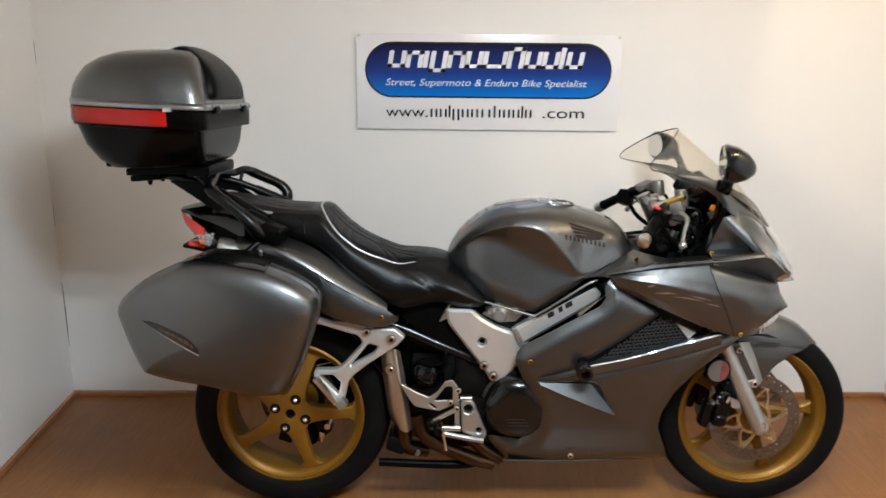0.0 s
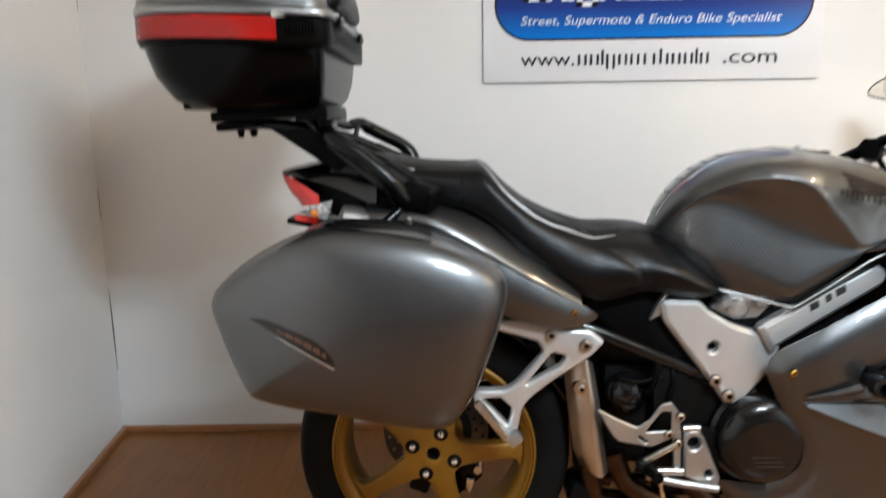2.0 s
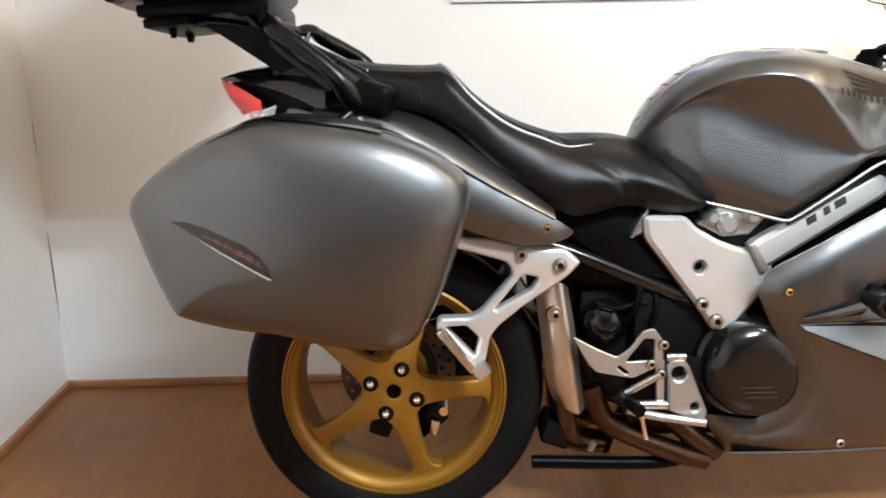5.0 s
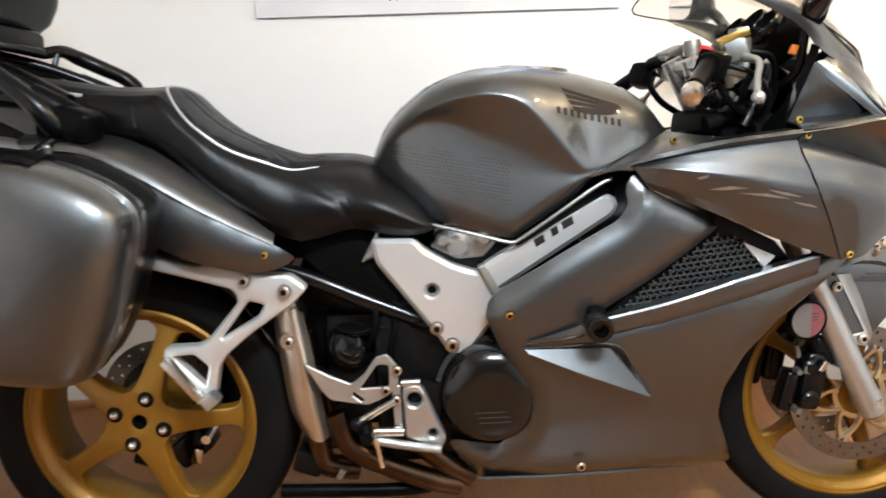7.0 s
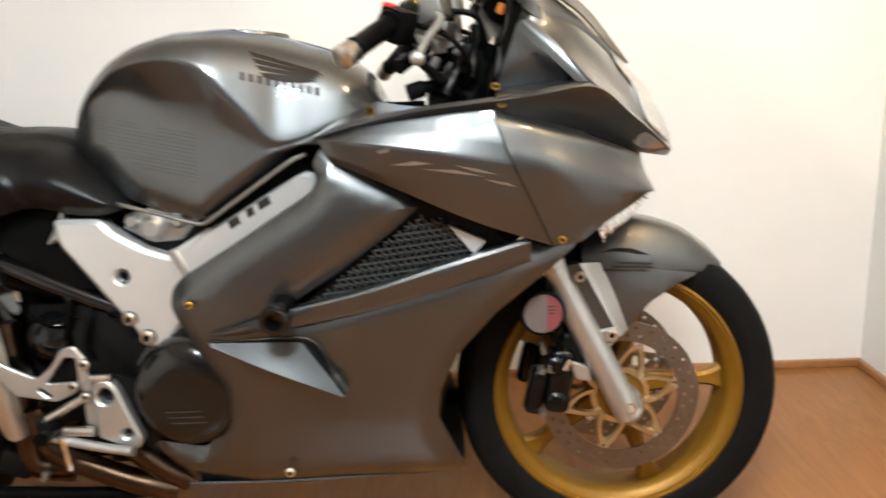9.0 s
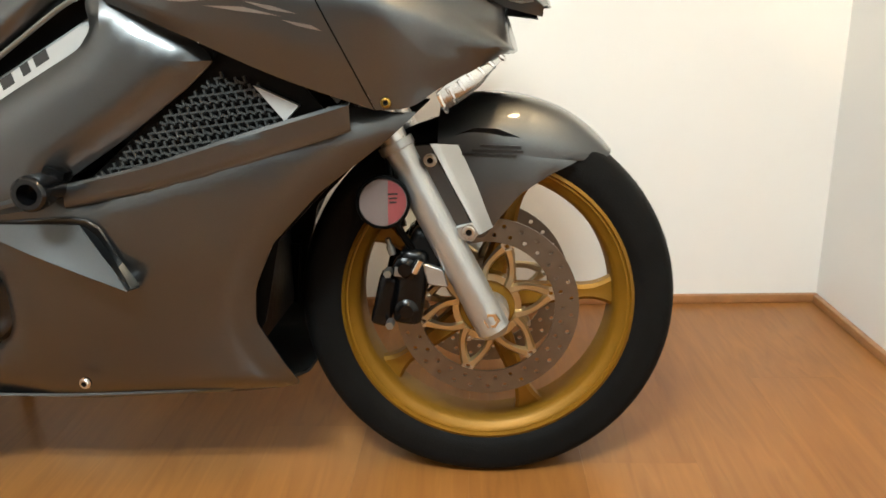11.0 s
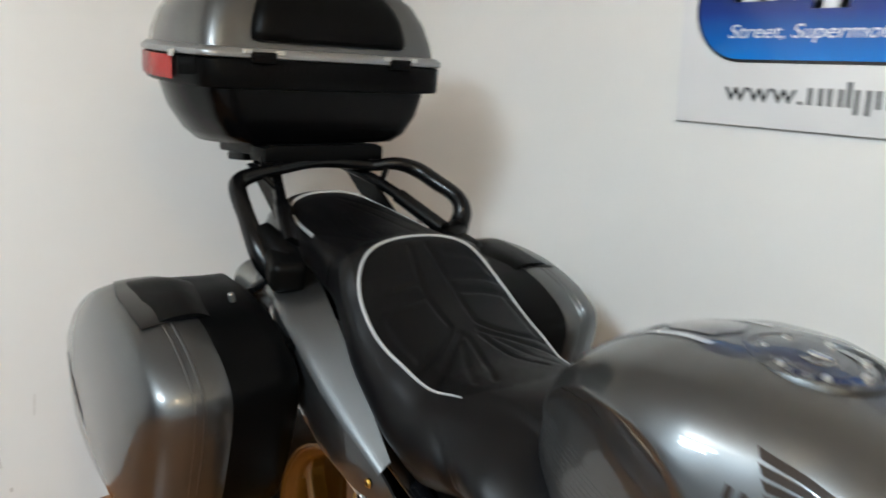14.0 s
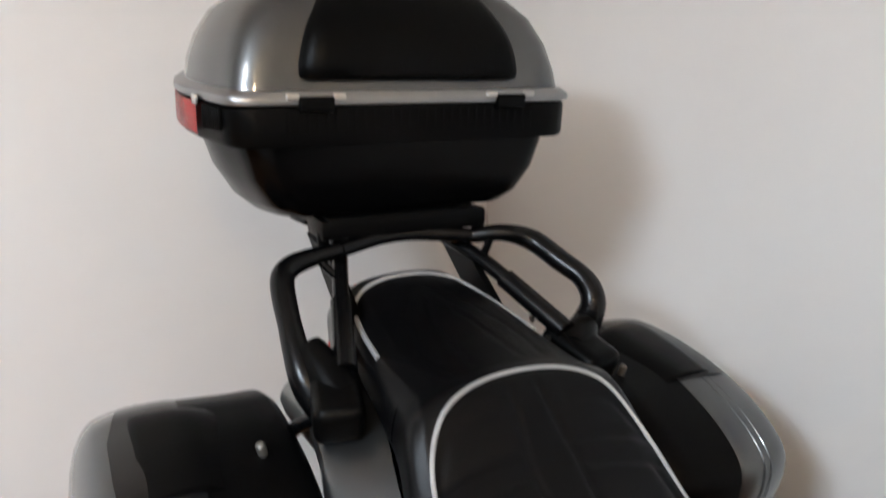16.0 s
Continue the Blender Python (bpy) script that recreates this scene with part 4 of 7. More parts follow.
# belly joining both sides
part("belly_pan", skin([[(0.675, 0.143, 0.188), (0.86, 0.147, 0.189), (1.10, 0.142, 0.199), (1.165, 0.125, 0.209)], [(0.70, 0.08, 0.165), (0.86, 0.08, 0.162), (1.10, 0.07, 0.168), (1.17, 0.06, 0.19)],
                        [(0.70, 0.0, 0.158), (0.86, 0.0, 0.155), (1.10, 0.0, 0.160), (1.172, 0.0, 0.185)]], 16, 4, 0.004, both=True), PAINT, bike)
for s, lo in zip((-1, 1), lower):
    # air intake: flat dark sheet for the duct's shade, woven mesh, lip and wedge
    duct = part("intake_duct", panel([(0.890, 0.505), (1.06, 0.65), (1.12, 0.70), (1.22, 0.65), (1.26, 0.60), (1.195, 0.585), (0.945, 0.512)], lambda x, z: 0.196, 0.05, 0.003, 0, 0.01, s), DARK, lo)
    bm = bmesh.new()
    poly = [(0.925, 0.530), (1.072, 0.640), (1.108, 0.662), (1.152, 0.655), (1.196, 0.604), (1.08, 0.569), (0.95, 0.532)]

    def inside(px, pz):
        c = False
        for (x1, z1), (x2, z2) in zip(poly, poly[1:] + poly[:1]):
            if (z1 > pz) != (z2 > pz) and px < (x2 - x1) * (pz - z1) / (z2 - z1) + x1:
                c = not c
        return c
    for i in range(34):
        for j in range(22):
            u, v = i * 0.0125, j * 0.0100
            px, pz = 0.90 + u * 0.96 + (0.006 if j % 2 else 0), 0.49 + v + u * 0.10
            if inside(px, pz):
                block((px, s * 0.2045, pz), (0.0092, 0.004, 0.0028), 0, (0, -12 if j % 2 else 22, 0), bm=bm)
                block((px + 0.005, s * 0.2035, pz + 0.004), (0.0026, 0.004, 0.0085), 0, (0, -15, 0), bm=bm)
    part("intake_mesh", bm, WEAVE, lo, "woven black mesh in the air intake")
    part("intake_lip", skin([[(0.900, 0.200, 0.527), (1.02, 0.204, 0.556), (1.15, 0.206, 0.594), (1.285, 0.216, 0.630)], [(0.898, 0.2310, 0.528), (1.02, 0.2345, 0.555), (1.15, 0.2350, 0.593), (1.285, 0.2320, 0.629)],
                             [(0.898, 0.2335, 0.5245), (1.02, 0.2375, 0.5510), (1.15, 0.2380, 0.588), (1.285, 0.2355, 0.6245)], [(0.898, 0.2330, 0.500), (1.02, 0.2345, 0.523), (1.15, 0.2348, 0.556), (1.285, 0.2300, 0.595)],
                             [(0.898, 0.2300, 0.496), (1.02, 0.2312, 0.519), (1.15, 0.2315, 0.552), (1.285, 0.2265, 0.591)]], 22, 3, 0.002, smooth=False, side=s), PAINT, lo)
    part("intake_wedge", panel([(1.157, 0.652), (1.216, 0.624), (1.196, 0.604)], lambda x, z: 0.214, 0.05, 0.02, 0.003, 0.006, s, 0.003), ALUBRIGHT, lo, "pale triangular wedge")
    # sculpted scoops
    part("scoop", skin([[(0.762, 0.2285, 0.476), (0.83, 0.2300, 0.475), (0.914, 0.2305, 0.473)], [(0.768, 0.2310, 0.472), (0.86, 0.2480, 0.436), (0.982, 0.2580, 0.390)], [(0.770, 0.2280, 0.470), (0.86, 0.2240, 0.428), (0.982, 0.2200, 0.384)]], 14, 4, 0.002, smooth=False, side=s), PAINT, lo, "sloping scoop face")
    part("scoop_roof", skin([[(0.760, 0.229, 0.478), (0.83, 0.233, 0.480), (0.925, 0.236, 0.480), (0.955, 0.233, 0.440), (0.986, 0.232, 0.390)],
                             [(0.760, 0.228, 0.476), (0.83, 0.229, 0.475), (0.912, 0.229, 0.473), (0.945, 0.228, 0.440), (0.982, 0.250, 0.389)]], 16, 2, 0.003, side=s), PAINT, lo)
    part("blade", skin([[(0.766, 0.232, 0.492), (0.81, 0.240, 0.506), (0.862, 0.244, 0.522)], [(0.766, 0.234, 0.490), (0.81, 0.250, 0.500), (0.866, 0.256, 0.512)], [(0.768, 0.231, 0.487), (0.81, 0.236, 0.490), (0.866, 0.238, 0.498)]],
                       10, 3, 0.002, side=s), PAINT, lo)
    # crash bobbin
    bob = part("crash_bobbin", rod((0.886, s * 0.20, 0.528), (0.886, s * 0.296, 0.526), [(0, 0), (0.020, 0.0), (0.018, 0.62), (0.0228, 0.66), (0.0238, 0.90), (0.0225, 0.97), (0.0195, 1.0), (0.0135, 1.0), (0.0125, 0.94), (0.011, 0.75), (0, 0.75)], 32), GLOSS, bike, "black round crash protector")
    part("bobbin_boss", block((0.888, s * 0.226, 0.536), (0.034, 0.030, 0.034), 0.010, (0, 20, 0)), BLACK, bob)
    bolt(0.737, 0.230, 0.541, 0.0068, True, s)
    bolt(1.244, 0.256, 0.838, 0.0058, True, s)
    bolt(1.333, 0.241, 0.627, 0.0062, True, s)
    bolt(0.868, 0.190, 0.228, 0.008, False, s)
    # underside of the arm beside the frame, and fan vanes behind the front edge
    part("radiator_side", panel([(1.00, 0.30), (1.13, 0.30), (1.16, 0.43), (1.28, 0.55), (1.20, 0.60), (1.02, 0.50)], lambda x, z: 0.150, 0.08, 0.01, 0, 0.01, s), DARK, bike)
    for k in range(4):
        part("vent_vane", block((1.112, s * (0.172 - 0.016 * k), 0.318 - 0.004 * k), (0.018, 0.004, 0.11), 0.001, (0, 6, 0)), BLACK, lo)
# faded decal strokes on the upper panel
for s, up in zip((-1, 1), upper):
    sf = tree(up)
    if s < 0:
        part("model_decal", laid([[(1.055, 0.776), (1.075, 0.781), (1.072, 0.775), (1.060, 0.772)], [(1.075, 0.755), (1.11, 0.760), (1.14, 0.755), (1.10, 0.753)], [(1.12, 0.748), (1.17, 0.745), (1.215, 0.733), (1.16, 0.741)],
                                  [(1.17, 0.752), (1.205, 0.745), (1.235, 0.735), (1.20, 0.741)], [(1.215, 0.729), (1.25, 0.722), (1.262, 0.715), (1.235, 0.721)]], sf, "y", -0.5), DECALPALE, up, "pale scratched decal strokes")

# ---- nose ----
BAND = [(1.229, 0.245, 0.832), (1.30, 0.226, 0.814), (1.38, 0.182, 0.790), (1.45, 0.126, 0.762), (1.485, 0.100, 0.750), (1.545, 0.040, 0.738)]
nose_band = both_skin("nose_band", [[(1.235, 0.262, 0.845), (1.30, 0.267, 0.852), (1.381, 0.266, 0.859), (1.45, 0.200, 0.815), (1.505, 0.135, 0.778), (1.545, 0.075, 0.750)], BAND], PAINT, 30, 8, smooth=False, label="gunmetal nose flank")
both_skin("nose_lower", [BAND[:4] + [(1.485, 0.100, 0.750), (1.495, 0.050, 0.745)],
                                    [(1.2345, 0.2575, 0.812), (1.305, 0.250, 0.799), (1.39, 0.222, 0.776), (1.45, 0.165, 0.756), (1.482, 0.120, 0.742), (1.494, 0.06, 0.738)],
                                    [(1.2455, 0.2675, 0.781), (1.32, 0.2575, 0.769), (1.40, 0.224, 0.748), (1.452, 0.176, 0.730), (1.484, 0.132, 0.722), (1.500, 0.07, 0.718)],
                                    [(1.2575, 0.2715, 0.750), (1.335, 0.266, 0.738), (1.40, 0.240, 0.718), (1.448, 0.208, 0.703), (1.492, 0.168, 0.692), (1.507, 0.08, 0.690)],
                                    [(1.2885, 0.259, 0.684), (1.350, 0.250, 0.679), (1.40, 0.229, 0.679), (1.442, 0.202, 0.682), (1.488, 0.165, 0.687), (1.505, 0.08, 0.687)],
                                    [(1.320, 0.238, 0.618), (1.362, 0.228, 0.620), (1.396, 0.212, 0.640), (1.435, 0.192, 0.660), (1.482, 0.160, 0.682), (1.502, 0.08, 0.684)]], PAINT, 28, 5, label="gunmetal lower nose panel")
NT = [[(1.36, 0.0, 0.975), (1.427, 0.0, 0.938), (1.478, 0.0, 0.900), (1.517, 0.0, 0.857), (1.547, 0.0, 0.804), (1.562, 0.0, 0.750)],
      [(1.31, 0.190, 0.985), (1.385, 0.156, 0.943), (1.442, 0.116, 0.889), (1.487, 0.094, 0.839), (1.533, 0.066, 0.791), (1.556, 0.035, 0.752)],
      [(1.300, 0.205, 0.975), (1.36, 0.205, 0.925), (1.41, 0.190, 0.872), (1.465, 0.143, 0.825), (1.515, 0.100, 0.785), (1.551, 0.056, 0.751)],
      [(1.291, 0.207, 0.963), (1.331, 0.232, 0.923), (1.381, 0.264, 0.861), (1.45, 0.200, 0.815), (1.505, 0.135, 0.778), (1.545, 0.075, 0.750)]]
nose_top = part("nose_top", skin(NT, 30, 6, 0.003, both=True), PAINT, bike, "gunmetal nose cowl")
# long headlamp lenses over bright reflectors, from the tip up the front of the cowl
NTC = [crv(c, 21) for c in NT]


def cowl(u, v, lift):
    i = min(19, int(u * 20))
    row = [c[i].lerp(c[i + 1], u * 20 - i) for c in NTC]
    j = min(2, int(v))
    gaps = [(b - a).length for a, b in zip(row, row[1:])]
    at = 40 * (sum(gaps[:j]) + (v - j) * gaps[j]) / sum(gaps)
    line = crv(row, 41)
    k = min(39, int(at))
    p = line[k].lerp(line[k + 1], at - k)
    return p + Vector((0.7 * lift, 0.25 * lift * min(1, v), 0.65 * lift))


for s in (-1, 1):
    lamp_rows = []
    for k in range(17):
        u = k / 16
        w = 0.66 * min(1, u / 0.2) ** 0.6 + 1.75 * max(0, min(1, (u - 0.38) / 0.26)) ** 1.5
        w *= math.sqrt(max(0.15, 1 - (max(0, u - 0.86) / 0.15) ** 2))
        lamp_rows.append([cowl(0.36 + 0.60 * u, 0.30 + w * q / 8, 0.0) for q in range(9)])
    for name, lift, material, label in (("headlamp_reflector", 0.0035, SILVERTRIM, "bright headlamp reflector"), ("headlamp_lens", 0.0065, CLEAR, "clear headlamp lens")):
        bm = bmesh.new()
        grid(bm, [[Vector((p.x + 0.7 * lift, s * (p.y + 0.25 * lift), p.z + 0.65 * lift)) for p in r] for r in lamp_rows])
        bmesh.ops.recalc_face_normals(bm, faces=bm.faces[:])
        bmesh.ops.solidify(bm, geom=bm.faces[:], thickness=0.002)
        part(name, bm, material, nose_top, label)
LENS = mat("headlamp_corner_glass", (0.72, 0.66, 0.60), 0.16, 0.75, 0.8, 0.15, 60)
corner = part("headlamp_corner", laid([[(1.465, 0.771), (1.472, 0.782), (1.482, 0.785), (1.500, 0.775), (1.520, 0.762), (1.530, 0.755), (1.510, 0.752), (1.485, 0.757), (1.470, 0.764)]], tree(nose_band[0]), "y", -0.6, 0.010, 0.0012), LENS, nose_top, "bright corner of the headlamp lens")
for s in (-1, 1):
    tri = part("nose_inner_panel", skin([[(1.236, 0.186, 0.860), (1.30, 0.198, 0.866), (1.356, 0.226, 0.868)], [(1.240, 0.191, 0.89), (1.29, 0.208, 0.905), (1.328, 0.234, 0.894)], [(1.246, 0.190, 0.922), (1.262, 0.198, 0.945), (1.272, 0.203, 0.957)]],
                                        14, 6, 0.003, side=s), PAINT, bike)
    part("nose_ridge", skin([[(1.270, 0.204, 0.955), (1.312, 0.230, 0.911), (1.356, 0.252, 0.866)], [(1.280, 0.208, 0.961), (1.322, 0.233, 0.918), (1.368, 0.259, 0.865)], [(1.291, 0.207, 0.963), (1.331, 0.232, 0.923), (1.381, 0.264, 0.861)]],
                            14, 4, 0.003, side=s), PAINT, tri)
    part("nose_ledge", skin([[(1.236, 0.186, 0.862), (1.30, 0.198, 0.869), (1.358, 0.226, 0.873)], [(1.236, 0.222, 0.858), (1.30, 0.240, 0.864), (1.370, 0.255, 0.868)], [(1.236, 0.242, 0.854), (1.30, 0.258, 0.859), (1.376, 0.263, 0.864)], [(1.235, 0.252, 0.847), (1.30, 0.266, 0.852), (1.381, 0.266, 0.859)]],
                            14, 3, 0.003, side=s), PAINT, tri)
    bolt(1.236, 0.240, 0.864, 0.0058, True, s)
    # indicator under the nose
    ind = part("indicator", skin([[(1.396, 0.208, 0.636), (1.43, 0.190, 0.664), (1.470, 0.158, 0.689)], [(1.402, 0.200, 0.622), (1.445, 0.186, 0.645), (1.486, 0.160, 0.682)], [(1.406, 0.180, 0.612), (1.450, 0.160, 0.640), (1.484, 0.14, 0.680)]],
                                 12, 4, 0.003, side=s), SILVERTRIM, bike, "clear ribbed indicator lens")
    for k in range(7):
        t = k / 6
        part("lens_rib", tube([(1.398 + 0.075 * t, s * (0.211 - 0.045 * t), 0.634 + 0.052 * t), (1.404 + 0.080 * t, s * (0.204 - 0.042 * t), 0.620 + 0.058 * t), (1.408 + 0.076 * t, s * (0.184 - 0.04 * t), 0.611 + 0.066 * t)], 0.003, 6, 6), CHROME, ind)
# inner faces of the cockpit
part("nose_lining", skin([[(1.24, 0.19, 0.85), (1.36, 0.17, 0.84), (1.46, 0.10, 0.80)], [(1.255, 0.17, 0.93), (1.34, 0.14, 0.90), (1.42, 0.08, 0.87)], [(1.275, 0.0, 0.98), (1.34, 0.0, 0.94), (1.42, 0.0, 0.89)]], 10, 4, 0.003, both=True), BLACK, bike)
part("nose_floor", skin([[(1.20, 0.22, 0.80), (1.35, 0.20, 0.76), (1.48, 0.10, 0.72)], [(1.20, 0.0, 0.80), (1.35, 0.0, 0.76), (1.50, 0.0, 0.72)]], 8, 4, 0.004, both=True), BLACK, bike)
for s in (-1, 1):
    part("cockpit_side_trim", skin([[(0.985, 0.215, 0.800), (1.10, 0.238, 0.828), (1.235, 0.248, 0.846)], [(1.03, 0.16, 0.822), (1.12, 0.17, 0.835), (1.235, 0.185, 0.848)], [(1.04, 0.12, 0.80), (1.13, 0.12, 0.80), (1.24, 0.13, 0.82)]],
                                  12, 4, 0.003, side=s), PAINT, bike)
    part("tank_front_cover", skin([[(0.890, 0.180, 0.778), (0.945, 0.170, 0.802), (1.0, 0.150, 0.830), (1.046, 0.114, 0.850)], [(0.925, 0.198, 0.788), (0.975, 0.196, 0.808), (1.035, 0.184, 0.830), (1.09, 0.160, 0.842)],
                                  [(0.957, 0.216, 0.789), (1.005, 0.222, 0.806), (1.07, 0.212, 0.826), (1.13, 0.182, 0.838)]], 18, 5, 0.003, side=s), PAINT, bike)
    bolt(1.040, 0.184, 0.836, 0.0058, True, s)

# ---- screen ----
SCR = [[(1.484, 0.0, 0.900), (1.428, 0.0, 0.970), (1.325, 0.0, 1.082), (1.188, 0.0, 1.198)],
       [(1.483, 0.012, 0.901), (1.417, 0.060, 0.967), (1.320, 0.108, 1.066), (1.142, 0.118, 1.172)],
       [(1.482, 0.022, 0.901), (1.397, 0.114, 0.962), (1.298, 0.172, 1.036), (1.084, 0.184, 1.128)],
       [(1.481, 0.026, 0.900), (1.386, 0.133, 0.960), (1.275, 0.197, 1.018), (1.064, 0.200, 1.096)]]
screen = part("windscreen", skin(SCR, 26, 6, 0.003, both=True), SCREEN, bike, "clear lightly tinted windscreen")
EDGE = [(1.137, 0.205, 1.079), (1.090, 0.204, 1.088), (1.064, 0.200, 1.096), (1.068, 0.194, 1.113), (1.084, 0.184, 1.128), (1.142, 0.118, 1.172), (1.188, 0.0, 1.1985)]
part("screen_edge", tube([(x, -y, z) for x, y, z in EDGE] + EDGE[::-1][1:], 0.0018, 60, 6), SCREENDARK, screen)
for s in (-1, 1):
    # dark strip stands in for the dashboard seen through the clear screen
    part("screen_lower_edge", skin([[(1.283, 0.178, 1.047), (1.353, 0.126, 1.017), (1.405, 0.080, 0.984), (1.446, 0.040, 0.944), (1.488, 0, 0.901)], [(1.283, 0.198, 1.030), (1.358, 0.174, 0.985), (1.392, 0.136, 0.964), (1.442, 0.066, 0.924), (1.486, 0.006, 0.899)]], 18, 3, 0.003, side=s), SCREENDARK, screen, "dark strip along the screen's lower edge, for the dashboard behind it")
    part("screen_wing", skin([[(1.137, 0.203, 1.080), (1.20, 0.203, 1.075), (1.253, 0.202, 1.061), (1.300, 0.190, 1.020), (1.356, 0.168, 0.980), (1.39, 0.130, 0.958), (1.44, 0.062, 0.921), (1.474, 0.02, 0.895)],
                              [(1.137, 0.206, 1.079), (1.195, 0.208, 1.065), (1.250, 0.209, 1.042), (1.290, 0.207, 1.004), (1.335, 0.194, 0.972), (1.378, 0.156, 0.956), (1.428, 0.092, 0.930), (1.468, 0.03, 0.896)],
                              [(1.137, 0.205, 1.078), (1.19, 0.206, 1.054), (1.245, 0.206, 1.022), (1.278, 0.208, 0.985), (1.31, 0.209, 0.961), (1.36, 0.174, 0.950), (1.41, 0.118, 0.932), (1.462, 0.040, 0.896)]], 26, 4, 0.003, side=s), PAINT, bike, "slim cowl edge under the screen")
    part("cockpit_pillar", skin([[(1.283, 0.206, 0.985), (1.274, 0.204, 0.955), (1.240, 0.190, 0.862)], [(1.272, 0.198, 0.990), (1.262, 0.196, 0.958), (1.228, 0.182, 0.862)]], 10, 2, 0.004, side=s), BLACK, bike)

# ---- mirrors ----
for s in (-1, 1):
    rings = []
    for x, w, h, dz in ((1.222, 0.058, 0.042, 0.002), (1.230, 0.066, 0.049, 0.0), (1.255, 0.064, 0.047, -0.004), (1.280, 0.050, 0.036, -0.008), (1.298, 0.028, 0.020, -0.012), (1.305, 0.008, 0.007, -0.014)):
        rings.append([Vector((x, s * 0.325 + w * (abs(math.cos(a)) ** 0.75) * math.copysign(1, math.cos(a)), 1.130 + dz + h * (abs(math.sin(a)) ** 0.75) * math.copysign(1, math.sin(a)))) for a in [2 * math.pi * k / 28 for k in range(28)]])
    mir = part("mirror", rings_loft(rings), GLOSS, bike, "black oval rear-view mirror")
    part("mirror_glass", rings_loft([[Vector((1.2205, s * 0.325 + 0.054 * (abs(math.cos(a)) ** 0.75) * math.copysign(1, math.cos(a)), 1.132 + 0.038 * (abs(math.sin(a)) ** 0.75) * math.copysign(1, math.sin(a)))) for a in [2 * math.pi * k / 28 for k in range(28)]],
                                     [Vector((1.223, s * 0.325 + 0.056 * math.cos(a), 1.132 + 0.040 * math.sin(a))) for a in [2 * math.pi * k / 28 for k in range(28)]]]), MIRROR, mir)
    for piece in (mir, mir.children[0]):
        piece.data.transform(Matrix.Translation((1.254, s * 0.350, -0.005)) @ pose(0, 0, 0, 0, 0, s * 10) @ Matrix.Translation((-1.262, -s * 0.325, 0)))
    part("mirror_stalk", tube([(1.270, s * 0.205, 1.046), (1.276, s * 0.235, 1.066), (1.274, s * 0.275, 1.090), (1.262, s * 0.322, 1.108)], [0.020, 0.012, 0.013, 0.022], 16, 12), GLOSS, mir)
    part("mirror_foot", block((1.270, s * 0.200, 1.044), (0.048, 0.030, 0.038), 0.014, (0, 24, 0)), BLACK, mir)

# ---- tank ----
ZT = [(0.490, 0.806), (0.498, 0.834), (0.512, 0.862), (0.530, 0.889), (0.556, 0.916), (0.60, 0.949), (0.65, 0.971), (0.70, 0.982), (0.785, 0.986), (0.87, 0.972), (0.965, 0.943), (1.0, 0.926), (1.033, 0.900), (1.05, 0.862)]
ZB = [(0.495, 0.780), (0.53, 0.762), (0.57, 0.735), (0.616, 0.702), (0.68, 0.684), (0.753, 0.667), (0.83, 0.720), (0.914, 0.783), (0.97, 0.810), (1.05, 0.838)]
HW = [(0.495, 0.040), (0.51, 0.066), (0.555, 0.104), (0.62, 0.147), (0.70, 0.178), (0.80, 0.192), (0.86, 0.188), (0.92, 0.177), (1.0, 0.150), (1.05, 0.112)]
ZS = [(0.495, 0.790), (0.53, 0.848), (0.57, 0.884), (0.606, 0.906), (0.649, 0.923), (0.709, 0.930), (0.747, 0.925), (0.778, 0.911), (0.828, 0.853), (0.885, 0.789), (0.93, 0.797), (1.0, 0.826), (1.05, 0.845)]
ZK = [(0.495, 0.785), (0.53, 0.840), (0.56, 0.868), (0.60, 0.889), (0.646, 0.884), (0.682, 0.864), (0.763, 0.822), (0.864, 0.783), (0.90, 0.785), (1.05, 0.842)]
ZL = [(0.495, 0.7812), (0.561, 0.790), (0.634, 0.744), (0.754, 0.690), (0.818, 0.736), (0.877, 0.774), (0.90, 0.783), (1.05, 0.841)]
ZF = [(0.495, 0.791), (0.747, 0.930), (0.778, 0.917), (0.904, 0.876), (0.989, 0.850), (1.05, 0.847)]


